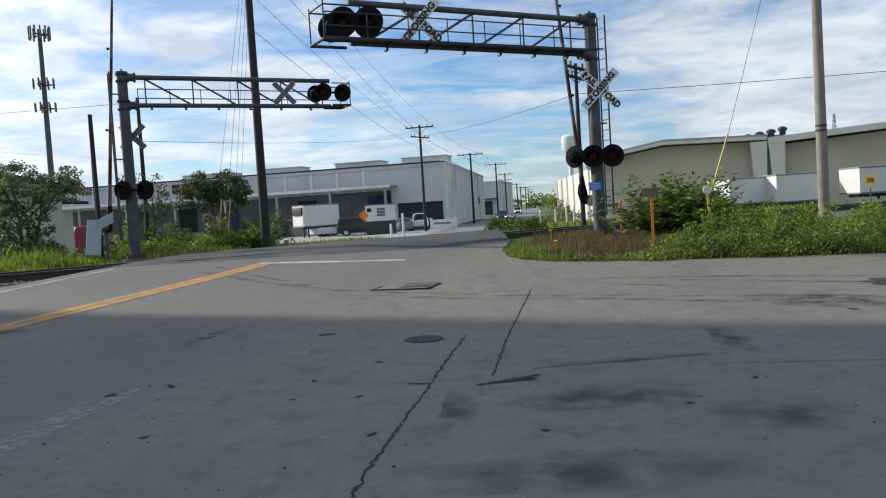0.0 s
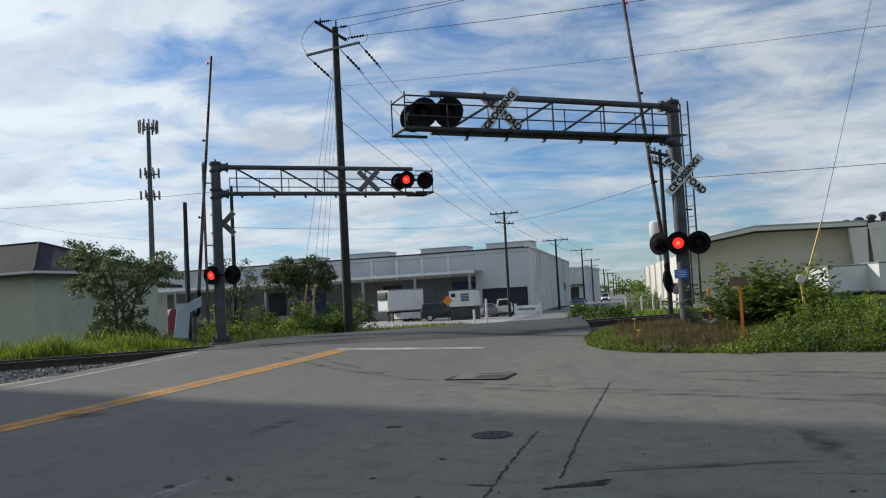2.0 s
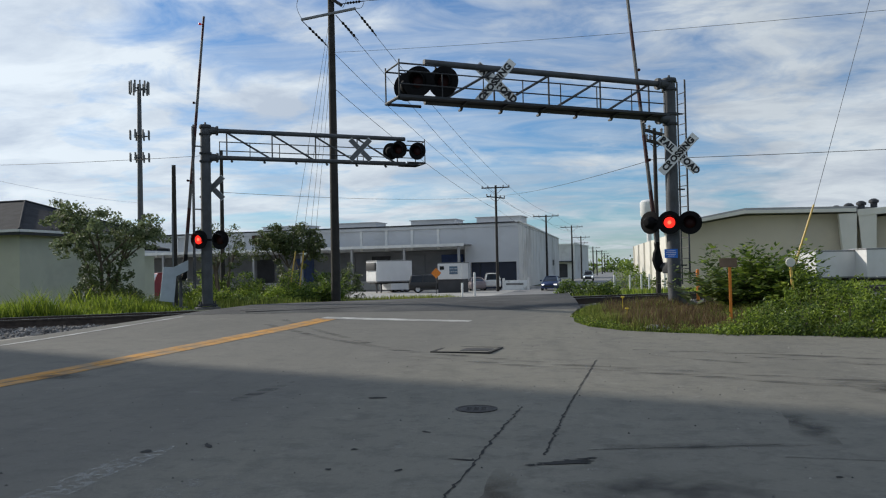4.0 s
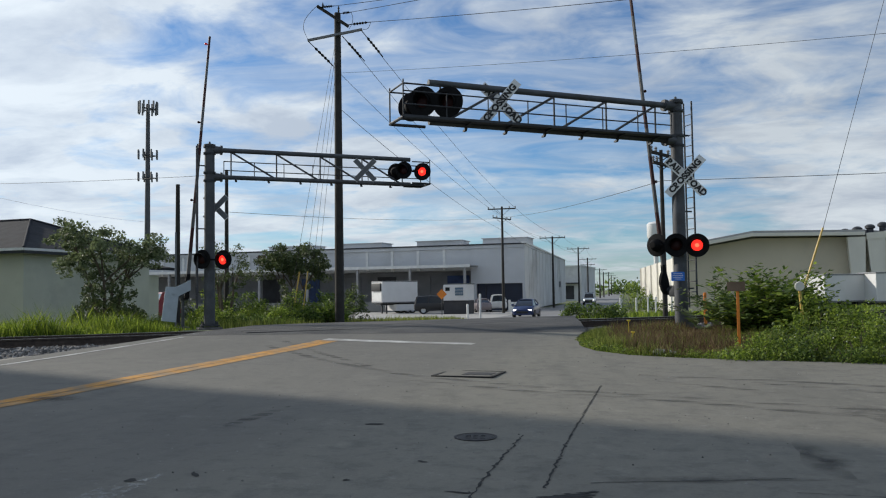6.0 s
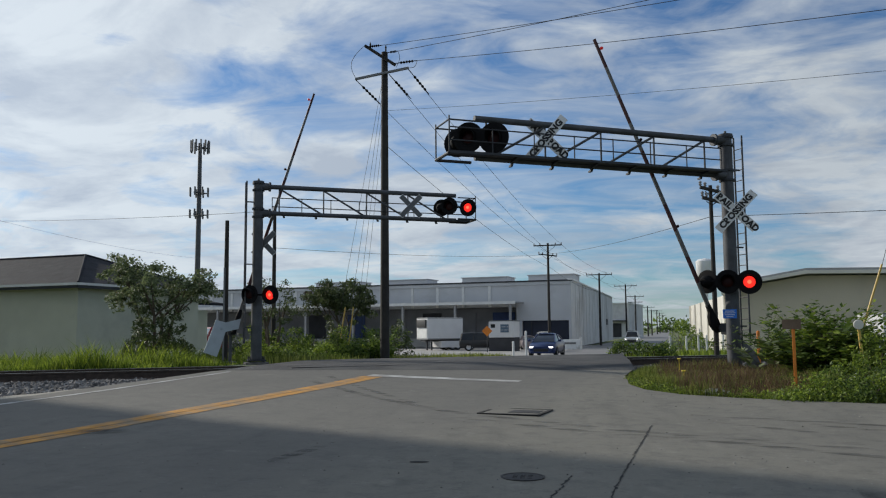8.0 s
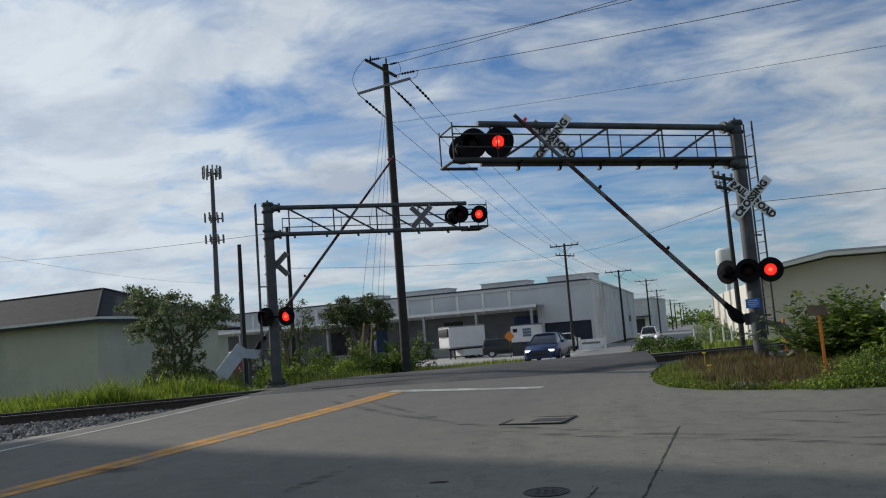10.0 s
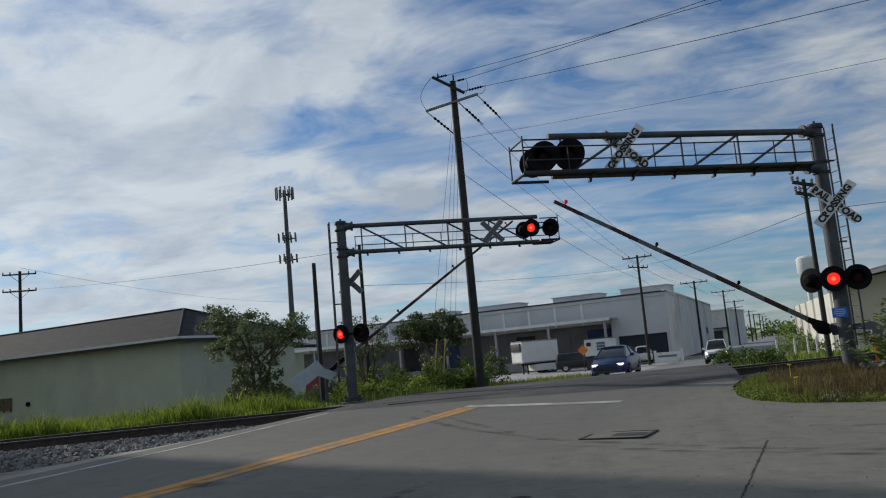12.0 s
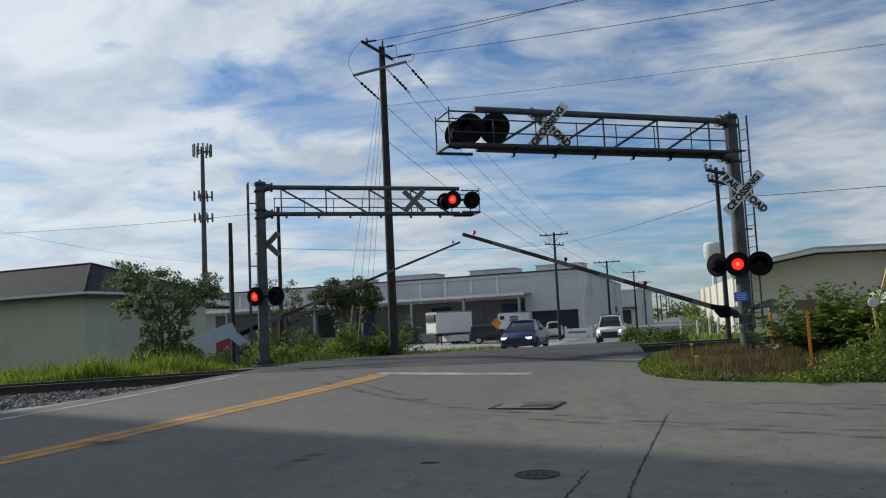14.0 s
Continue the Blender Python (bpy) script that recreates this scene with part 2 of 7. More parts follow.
CONCRETE = concrete_mat()
ASPHALT = mat("asphalt", (0.066, 0.066, 0.066), 0.9, 0, 0.3, 0.8, 0.4, 70, (0.115, 0.112, 0.106), 0.4, spec=0.3)
STREET = mat("street_asphalt", (0.20, 0.20, 0.20), 0.85, 0, 0.15, 0.4, 0.3, 40)
LOT = mat("lot_concrete", (0.36, 0.35, 0.33), 0.85, 0, 0.12, 0.3, 0.2, 30)
SOIL = mat("soil_and_grass", (0.10, 0.13, 0.045), 0.95, 0, 0.45, 0.5, 0.6, 14, (0.17, 0.14, 0.09), 0.35)
GRAVEL = mat("ballast_bed", (0.13, 0.125, 0.118), 0.95, 0, 0.4, 5, 0.8, 30)
STONE = island_mat("ballast_stones", (0.05, 0.048, 0.046), (0.27, 0.26, 0.25), 0.9)
RAIL = mat("rusty_rail", (0.055, 0.04, 0.032), 0.7, 0.3, 0.3, 8, 0.2, 60)
RAILHEAD = mat("worn_rail_head", (0.35, 0.33, 0.31), 0.35, 0.9, 0.1, 8, 0.05, 60)
TIE = mat("timber_tie", (0.07, 0.055, 0.045), 0.9, 0, 0.35, 4, 0.5, 40)
YELLOW = mat("yellow_road_paint", (0.50, 0.245, 0.045), 0.85, 0, 0.25, 5, 0.2, 60, (0.28, 0.20, 0.115), 0.6)
WHITE_LINE = mat("white_road_paint", (0.50, 0.50, 0.48), 0.8, 0, 0.12, 3, 0.2, 60, (0.28, 0.273, 0.257), 0.7)
# weathered steel; the gantries' backlit shade is mixed into these two greys
GALV = mat("weathered_galvanised_steel_backlit", (0.075, 0.08, 0.088), 0.65, 0.2, 0.25, 2.5, 0.08, 30, (0.055, 0.056, 0.06), 0.4)
STEEL_DARK = mat("dark_grey_steel", (0.036, 0.039, 0.045), 0.6, 0.25, 0.2, 3, 0.08, 30)
ALU = mat("aluminium_ladder", (0.19, 0.195, 0.2), 0.55, 0.4, 0.12, 4, 0.05, 30)
LADDER = mat("dull_steel_ladder", (0.05, 0.053, 0.06), 0.6, 0.2, 0.15, 4, 0.05, 30)
BLACK = mat("matt_black_paint", (0.008, 0.008, 0.009), 0.8, 0, 0.3, 5, 0.05, 40, spec=0.15)
LENS = mat("dark_red_lens", (0.02, 0.002, 0.002), 0.5, 0, 0.2, 10, 0.05, 90, spec=0.2)
BULB = mat("lit_red_lamp", (0.6, 0.02, 0.01), 0.4, 0, 0.05, 10, 0, 50, glow=(1.0, 0.03, 0.02), glow_power=1.6)
BULB_HOT = mat("lit_lamp_core", (0.8, 0.15, 0.05), 0.4, 0, 0.05, 10, 0, 50, glow=(1.0, 0.13, 0.06), glow_power=2.2)
SIGNWHITE = mat("white_sign_sheeting", (0.72, 0.74, 0.74), 0.5, 0, 0.08, 3, 0.03, 40, (0.45, 0.45, 0.43), 0.25)
SIGNBACK = mat("bare_aluminium_sign_back", (0.13, 0.135, 0.14), 0.55, 0.4, 0.1, 3, 0.03, 40)
SIGNBLACK = mat("black_sign_lettering", (0.015, 0.015, 0.015), 0.6, 0, 0.1, 5, 0, 40)
BLUESIGN = mat("blue_sign", (0.02, 0.16, 0.62), 0.45, 0, 0.1, 6, 0.02, 50)
# both band colours are darkened to carry the backlit shade of the arms
GATE_WHITE_BACKLIT = mat("gate_white_band_backlit", (0.12, 0.118, 0.115), 0.65, 0, 0.2, 4, 0.05, 40)
GATE_RED = mat("gate_red_band", (0.05, 0.012, 0.012), 0.65, 0, 0.2, 4, 0.05, 40)
REDLENS = mat("small_red_lamp", (0.35, 0.01, 0.01), 0.35, 0, 0.1, 10, 0, 50, glow=(1.0, 0.03, 0.02), glow_power=0.2)
WOODPOLE = mat("creosoted_pole", (0.03, 0.027, 0.024), 0.85, 0, 0.35, 3, 0.4, 30)
GREYPOLE = mat("weathered_grey_pole", (0.24, 0.215, 0.185), 0.85, 0, 0.2, 3, 0.4, 30)
WIRE = mat("cable", (0.03, 0.03, 0.032), 0.6, 0, 0.1, 5, 0, 20)
INSUL = mat("grey_insulator", (0.3, 0.3, 0.31), 0.35, 0, 0.1, 8, 0, 40)
WAREWALL = mat("painted_warehouse_panel", (0.54, 0.55, 0.565), 0.75, 0, 0.06, 0.35, 0.06, 14, (0.46, 0.47, 0.475), 0.3)
WARESIDE = mat("stained_warehouse_wall", (0.60, 0.60, 0.585), 0.8, 0, 0.08, 0.3, 0.08, 14, (0.44, 0.43, 0.41), 0.35)
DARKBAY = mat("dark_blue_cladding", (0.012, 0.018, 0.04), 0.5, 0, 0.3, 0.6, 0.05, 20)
# shade under the canopy and in openings is part of these two colours
DOCK = mat("shade_dark_fill", (0.05, 0.05, 0.055), 0.9, 0, 0.3, 0.6, 0.1, 20)
DOCKWALL_SHADED = mat("shade_darkened_dock_wall", (0.23, 0.23, 0.24), 0.9, 0, 0.15, 0.5, 0.1, 20)
DIRT = mat("pale_dirt_shoulder", (0.27, 0.255, 0.22), 0.95, 0, 0.25, 1.2, 0.6, 30, (0.13, 0.12, 0.095), 0.45)
BLUEDOOR = mat("blue_dock_door", (0.03, 0.06, 0.17), 0.6, 0, 0.2, 2, 0.1, 20)
STUCCO = mat("pale_green_stucco", (0.53, 0.53, 0.43), 0.9, 0, 0.06, 0.8, 0.25, 40, (0.47, 0.47, 0.385), 0.3)
SHINGLE = mat("dark_grey_shingles", (0.026, 0.028, 0.034), 0.9, 0, 0.3, 2, 0.5, 25, spec=0.2)
TRIMWHITE = mat("white_painted_trim", (0.70, 0.70, 0.68), 0.7, 0, 0.08, 2, 0.05, 30)
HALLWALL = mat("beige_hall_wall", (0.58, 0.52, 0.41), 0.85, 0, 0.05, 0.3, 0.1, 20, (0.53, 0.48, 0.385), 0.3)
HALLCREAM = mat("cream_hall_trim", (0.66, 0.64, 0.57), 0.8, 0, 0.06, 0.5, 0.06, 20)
ROOFGREY = mat("grey_roof_sheet", (0.33, 0.33, 0.33), 0.6, 0.2, 0.1, 1, 0.1, 12)
TRAILER = mat("white_trailer_panel", (0.64, 0.64, 0.64), 0.5, 0, 0.05, 1, 0.03, 20, (0.60, 0.60, 0.58), 0.2)
RUBBER = mat("tyre_rubber", (0.02, 0.02, 0.02), 0.85, 0, 0.2, 8, 0.2, 50)
CHROME = mat("silver_alloy", (0.45, 0.45, 0.46), 0.3, 0.9, 0.05, 8, 0, 40)
CARBLUE = mat("dark_blue_car_paint", (0.008, 0.023, 0.095), 0.3, 0.0, 0.05, 5, 0, 80)
CARWHITE = mat("white_car_paint", (0.72, 0.72, 0.71), 0.3, 0, 0.03, 5, 0, 80)
CARRED = mat("red_truck_paint", (0.20, 0.022, 0.03), 0.4, 0, 0.1, 5, 0, 80)
CARGREY = mat("grey_car_paint", (0.22, 0.19, 0.20), 0.3, 0.2, 0.05, 5, 0, 80)
GLASS_DARK = mat("tinted_car_glass", (0.012, 0.015, 0.018), 0.08, 0, 0.1, 5, 0, 50)
PLASTIC = mat("black_plastic", (0.02, 0.02, 0.021), 0.5, 0, 0.1, 5, 0, 50)
HEADLAMP = mat("lit_headlamp", (0.9, 0.9, 0.9), 0.2, 0, 0.02, 5, 0, 50, glow=(1.0, 0.97, 0.92), glow_power=2.6)
WINDOWBLUE = mat("blue_grey_window", (0.10, 0.15, 0.21), 0.15, 0, 0.15, 3, 0, 20)
CRATE = mat("weathered_crate_wood", (0.16, 0.11, 0.075), 0.9, 0, 0.25, 4, 0.3, 30)
WEIGHTGREY = mat("pale_blue_grey_sheet", (0.40, 0.45, 0.50), 0.5, 0.1, 0.1, 3, 0.03, 40)
ORANGE = mat("orange_paint", (0.66, 0.20, 0.02), 0.6, 0, 0.12, 5, 0.04, 40)
YELLOWSLEEVE = mat("yellow_plastic_sleeve", (0.60, 0.40, 0.09), 0.5, 0, 0.1, 5, 0.03, 40)
TANKWHITE = mat("white_tank_paint", (0.70, 0.70, 0.69), 0.5, 0, 0.04, 0.2, 0.02, 10)
BARK = mat("bark", (0.12, 0.095, 0.07), 0.95, 0, 0.3, 4, 0.8, 25)
LEAF_DARK = island_mat("dark_leaves", (0.03, 0.06, 0.014), (0.24, 0.33, 0.06), 0.6, 0.45, (0.10, 0.16, 0.03))
LEAF_OLIVE = island_mat("olive_leaves", (0.035, 0.055, 0.02), (0.16, 0.20, 0.07), 0.6, 0.25)
LEAF_PALE = island_mat("pale_tree_leaves", (0.06, 0.085, 0.035), (0.26, 0.31, 0.15), 0.6, 0.35)
LEAF_BRIGHT = island_mat("bright_shrub_leaves", (0.06, 0.11, 0.014), (0.38, 0.47, 0.07), 0.55, 0.5, (0.19, 0.27, 0.035))
LEAF_WEED = island_mat("weed_leaves", (0.026, 0.05, 0.008), (0.33, 0.42, 0.06), 0.6, 0.5, (0.15, 0.22, 0.03))
PETAL = mat("white_petals", (0.75, 0.76, 0.70), 0.7, 0, 0.05, 20, 0, 50)
PALESTONE = mat("pale_limestone", (0.45, 0.43, 0.38), 0.95, 0, 0.2, 6, 0.6, 30)
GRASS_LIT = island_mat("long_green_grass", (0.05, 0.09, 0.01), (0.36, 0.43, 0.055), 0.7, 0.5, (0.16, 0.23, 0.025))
GRASS_DRY = island_mat("dry_brown_weeds", (0.085, 0.05, 0.03), (0.25, 0.18, 0.085), 0.85, 0.3, (0.15, 0.10, 0.055))
GRASS_MID = island_mat("rough_verge_grass", (0.07, 0.105, 0.018), (0.34, 0.37, 0.08), 0.8, 0.4, (0.17, 0.20, 0.04))
FLOWER = mat("yellow_flower", (0.75, 0.55, 0.03), 0.6, 0, 0.1, 20, 0, 50)
CRACK = mat("dirt_filled_crack", (0.022, 0.021, 0.02), 0.95, 0, 0.3, 20, 0, 60)
IRON = mat("cast_iron_cover", (0.05, 0.047, 0.045), 0.75, 0.3, 0.3, 14, 0.3, 60)
SKID = decal_mat("rubber_skid_mark", (0.06, 0.058, 0.055), 0.55, 2.2, (0.35, 3.0, 1))
STAIN = decal_mat("oil_stain", (0.055, 0.053, 0.05), 0.8, 3.4, (1, 1, 1), True)
SCUFF = decal_mat("pale_scuffs", (0.34, 0.335, 0.32), 0.45, 6, (1, 1, 1), True)
BROWNPATCH = decal_mat("brown_dirt", (0.085, 0.072, 0.055), 0.95, 3.5, (1, 1, 1), True)
WORN = decal_mat("worn_pale_paint", (0.5, 0.5, 0.48), 0.5, 15, (1, 1, 1), False)

# ---- helpers for building ----
TRACK = radians(29.0)                       # the track's bearing, from the x axis
ROAD = radians(13.0)                        # the near road leans this much to the right of the y axis
TU, TN = Vector((math.cos(TRACK), math.sin(TRACK), 0)), Vector((-math.sin(TRACK), math.cos(TRACK), 0))
RA, RB = Vector((math.cos(ROAD), -math.sin(ROAD), 0)), Vector((math.sin(ROAD), math.cos(ROAD), 0))
PROFILE_N = [-500, 6, 13, 18.5, 22.3, 27.5, 32, 38.4, 50, 57, 65, 82, 105, 133, 200, 600, 4000]
PROFILE_Z = [0, 0.02, 0.14, 0.32, 0.50, 0.50, 0.35, 0.03, -0.33, -0.58, -0.68, -0.72, -0.82, -0.95, -1.2, -1.5, -2]


def gz(x, y):
    """Height of the ground."""
    return float(np.interp(x * TN.x + y * TN.y, PROFILE_N, PROFILE_Z))


def on_track(s, n, z=0.0):
    return TU * s + TN * n + Vector((0, 0, z))


def on_road(a, b, lift=0.0):
    p = RA * a + RB * b
    return Vector((p.x, p.y, gz(p.x, p.y) + lift))


def box(bm, c, s, m=None, bevel=0.0):
    """A block of size s round c, turned by m."""
    r = bmesh.ops.create_cube(bm, size=1.0)
    vs = r["verts"]
    bmesh.ops.scale(bm, vec=s, verts=vs)
    if bevel:
        es = list({e for v in vs for e in v.link_edges})
        vs = list({v for f in bmesh.ops.bevel(bm, geom=es, offset=bevel, segments=2, affect="EDGES", profile=0.6)["faces"] for v in f.verts} | {v for v in vs if v.is_valid})
    if m is not None:
        bmesh.ops.transform(bm, matrix=m.to_4x4() if len(m) == 3 else m, verts=vs)
    bmesh.ops.translate(bm, vec=c, verts=vs)
    return vs


def rod(bm, p, q, r0, r1=None, seg=10, caps=True):
    """A round bar from p to q, tapering from r0 to r1."""
    p, q = Vector(p), Vector(q)
    d = q - p
    m = Matrix.Translation((p + q) / 2) @ d.to_track_quat("Z", "Y").to_matrix().to_4x4()
    return bmesh.ops.create_cone(bm, cap_ends=caps, segments=seg, radius1=r0, radius2=r0 if r1 is None else r1, depth=d.length, matrix=m)["verts"]


def lathe(bm, profile, seg=24, m=Matrix()):
    """Turn a profile of (radius, height) round z."""
    rings = []
    for r, z in profile:
        if r < 1e-6:
            rings.append([bm.verts.new(m @ Vector((0, 0, z)))])
        else:
            rings.append([bm.verts.new(m @ Vector((r * math.cos(2 * math.pi * k / seg), r * math.sin(2 * math.pi * k / seg), z))) for k in range(seg)])
    for A, B in zip(rings, rings[1:]):
        for k in range(seg):
            j = (k + 1) % seg
            if len(A) == 1 and len(B) > 1:
                bm.faces.new((A[0], B[k], B[j]))
            elif len(B) == 1 and len(A) > 1:
                bm.faces.new((A[k], A[j], B[0]))
            elif len(A) > 1:
                bm.faces.new((A[k], A[j], B[j], B[k]))


def prism(bm, outline, lo, hi, axis="z"):
    """A prism over an outline of (u, v); axis is the way it is pulled."""
    def at(u, v, w):
        return {"z": (u, v, w), "y": (u, w, v), "x": (w, u, v)}[axis]
    A = [bm.verts.new(at(u, v, lo)) for u, v in outline]
    B = [bm.verts.new(at(u, v, hi)) for u, v in outline]
    fs = [bm.faces.new(A), bm.faces.new(B)]
    for k in range(len(A)):
        j = (k + 1) % len(A)
        fs.append(bm.faces.new((A[k], A[j], B[j], B[k])))
    bmesh.ops.recalc_face_normals(bm, faces=fs)
    return A + B


def to_mesh(name, bm, material, smooth=0.6):
    bmesh.ops.recalc_face_normals(bm, faces=bm.faces)
    me = bpy.data.meshes.new(name)
    bm.to_mesh(me)
    bm.free()
    me.materials.append(material)
    if smooth:
        for f in me.polygons:
            f.use_smooth = True
        me.set_sharp_from_angle(angle=smooth)
    return me


def part(name, bm, material, parent, label="", smooth=0.6):
    ob = new(name, to_mesh(name, bm, material, smooth))
    ob.parent = parent
    if label:
        ob["label"] = label
    return ob


def same(ob, parent, m):
    """Another piece on the same mesh."""
    o = new(ob.name.split(".")[0], ob.data)
    o.parent, o.matrix_basis = parent, m
    return o


def thing(name, m, label, category, group="", kind=""):
    root = new(name)
    root.matrix_basis = m
    return tagged(root, label, category, group, kind)


def solid(name, bm, material, label, category, m=None, group="", kind="", smooth=0.6):
    ob = new(name, to_mesh(name, bm, material, smooth))
    if m is not None:
        ob.matrix_basis = m
    return tagged(ob, label, category, group, kind)


def raw_mesh(name, verts, faces, material, smooth=False):
    me = bpy.data.meshes.new(name)
    me.from_pydata(verts, [], faces)
    me.materials.append(material)
    if smooth:
        for f in me.polygons:
            f.use_smooth = True
    me.update()
    return me


def sheet(name, rows, material, label, category, thick=0.0):
    """A surface through rows of points that follow the ground."""
    verts = [tuple(p) for r in rows for p in r]
    w = len(rows[0])
    faces = [(i * w + k, i * w + k + 1, (i + 1) * w + k + 1, (i + 1) * w + k) for i in range(len(rows) - 1) for k in range(w - 1)]
    ob = new(name, raw_mesh(name, verts, faces, material, True))
    if thick:
        s = ob.modifiers.new("slab", "SOLIDIFY")
        s.thickness, s.offset = thick, -1
    return tagged(ob, label, category, "", "structure")

# ---- ground, roads, track ----
def steps(*spans):
    out = []
    for lo, hi, n in spans:
        out += list(np.linspace(lo, hi, n, endpoint=False))
    return out + [spans[-1][1]]


gx = steps((-3000, -200, 8), (-200, -60, 14), (-60, 60, 150), (60, 200, 14), (200, 3000, 8))
gy = steps((-600, -40, 6), (-40, 80, 150), (80, 250, 34), (250, 3600, 10))


def dip(x, y):
    """The bed of the track lies lower than the road's hump."""
    s, n, a = x * TU.x + y * TU.y, x * TN.x + y * TN.y, x * RA.x + y * RA.y
    west = np.interp(n, [14, 18, 21.5, 26, 29], [0, 0.7, 1, 1, 0]) * min(1, max(0, (-13.3 - a) / 0.9))
    east = np.interp(n, [20.6, 21.8, 26, 27], [0, 1, 1, 0]) * min(1, max(0, (s - 13.6) / 0.8))
    return float(0.20 * max(west, east))


def lie(x, y):
    """Bare ground lies a hand lower than paving, with small humps off the road."""
    near = abs(x) < 70 and -40 < y < 110
    return gz(x, y) - 0.09 - dip(x, y) + (0.03 * noise.noise((x * 0.5, y * 0.5, 3)) if near else 0)


sheet("ground", [[(x, y, lie(x, y)) for x in gx] for y in gy], SOIL, "rough soil and patchy grass on flat land", "ground")


def road_right(b):
    return float(np.interp(b, [-60, 17.3, 17.55, 17.62, 17.9, 18.5, 19.5, 21.8, 24], [45, 45, 4.5, -0.5, -1.7, -2.45, -2.95, -3.4, -3.5]))


bs = steps((-40, 4, 22), (4, 17.2, 44), (17.2, 18.6, 28), (18.6, 23.4, 18))
rows = []
for b in bs:
    left, right = -13.25, road_right(b)
    hi = float(np.interp(b, [18.4, 23.4], [0, 9.8]))        # the slab ends on a slant, at the asphalt
    left = left + hi
    rows.append([on_road(left + (min(right, left + 16.5) - left) * k / 24 if k <= 24 else min(right, left + 16.5) + (right - min(right, left + 16.5)) * (k - 24) / 8, b) for k in range(33)])
sheet("road_near", rows, CONCRETE, "worn grey concrete road with cracks and tyre marks", "road")

# asphalt over the crossing, from the slant edge to the street behind the track
rows = []
for k in range(60):
    q = k / 59
    row = []
    for j in range(13):
        w = j / 12
        near = on_road(-13.25 + 9.85 * w, 18.4 + 5.0 * w)
        far_ = Vector((-8.2 + 10.5 * w, 35.5 + 2.5 * w, 0))
        p = near.lerp(far_, q)
        row.append((p.x, p.y, gz(p.x, p.y) + 0.003 + 0.03 * min(1.0, q * 9)))
    rows.append(row)
sheet("crossing_asphalt", rows, ASPHALT, "dark patched asphalt across the railway", "road")

STREET_C = [(-3.0, 36.5), (-0.6, 48), (1.6, 60), (4.2, 80), (8.0, 110), (17.5, 185), (30, 290), (68, 600), (130, 1100)]


def street_mid(y):
    return float(np.interp(y, [p[1] for p in STREET_C], [p[0] for p in STREET_C]))


rows = []
for y in steps((36.0, 120, 40), (120, 300, 16), (300, 1100, 8)):
    c = street_mid(y)
    rows.append([(c - 4.6 + 9.6 * k / 6, y, gz(c - 4.6 + 9.6 * k / 6, y) + 0.0) for k in range(7)])
sheet("street", rows, STREET, "long straight grey street behind the crossing", "road")
rows = [[(-58 + (street_mid(y) - 4.7 + 58) * k / 20, y + 0.0, gz(-58 + (street_mid(y) - 4.7 + 58) * k / 20, y) - 0.01) for k in range(21)] for y in steps((58, 112, 30))]
sheet("parking_lot", rows, LOT, "pale concrete loading yard before the warehouse", "pavement")


def stripe(name, pts, width, material, label, lift=0.006):
    """A painted line along points (a, b) of the near road."""
    P = []
    for (a0, b0), (a1, b1) in zip(pts, pts[1:]):
        n = max(2, int(math.hypot(a1 - a0, b1 - b0) / 0.6))
        P += [(a0 + (a1 - a0) * k / n, b0 + (b1 - b0) * k / n) for k in range(n)]
    P.append(pts[-1])
    rows_ = []
    for i, (a, b) in enumerate(P):
        a0, b0 = P[max(0, i - 1)]
        a1, b1 = P[min(len(P) - 1, i + 1)]
        l = math.hypot(a1 - a0, b1 - b0)
        na, nb = -(b1 - b0) / l * width / 2, (a1 - a0) / l * width / 2
        rows_.append([on_road(a + na, b + nb, lift), on_road(a - na, b - nb, lift)])
    return sheet(name, rows_, material, label, "road marking")


stripe("yellow_line_1", [(-9.17, -12), (-9.12, 18.7)], 0.25, YELLOW, "worn yellow centre line on the concrete road")
stripe("yellow_line_2", [(-8.86, -12), (-8.85, 18.7)], 0.25, YELLOW, "worn yellow centre line on the concrete road")
stripe("edge_line", [(-12.55, -12), (-12.55, 10), (-12.75, 18.1)], 0.13, WHITE_LINE, "worn white edge line beside the gravel")
stripe("stop_line", [(-9.2, 18.95), (-5.4, 19.15)], 0.42, WHITE_LINE, "faded white stop line before the railway")

# ballast and track
NEAR_RAIL, GAUGE = 23.2, 1.5


def shoulder_edge(b):
    return float(np.interp(b, [-12, 9, 12, 14.5, 16.5], [-15.6, -15.4, -14.6, -13.6, -13.3])) + 0.25 * noise.noise((b * 0.9, 3, 1))


def bed_z(n):
    return float(np.interp(n, [16, 18.5, 20.2, 21.6, 22.6, 25.2, 26.4, 28.4], [0.02, 0.16, 0.24, 0.29, 0.30, 0.31, 0.28, 0.1]))


rows = []
for s in steps((-120, -60, 8), (-60, 60, 160), (60, 200, 10)):
    row = []
    for n in (15.5, 17, 18.5, 19.5, 20.3, 21.0, 21.7, 22.4, 23.0, 23.6, 24.4, 25.2, 26.0, 26.8, 27.6, 28.4):
        p = on_track(s, n)
        a = RA.dot(p)
        z = bed_z(n)
        if a > -13.6 and s < 13.8 or s > 13 and n < 21.9:
            z = gz(p.x, p.y) - 0.4
        if n > 27.7:
            z = gz(p.x, p.y) - 0.3
        row.append((p.x, p.y, z + 0.03 * noise.noise((p.x * 2, p.y * 2, 0))))
    rows.append(row)
sheet("ballast", rows, GRAVEL, "grey crushed stone bed under the rails", "ballast")
rows = []
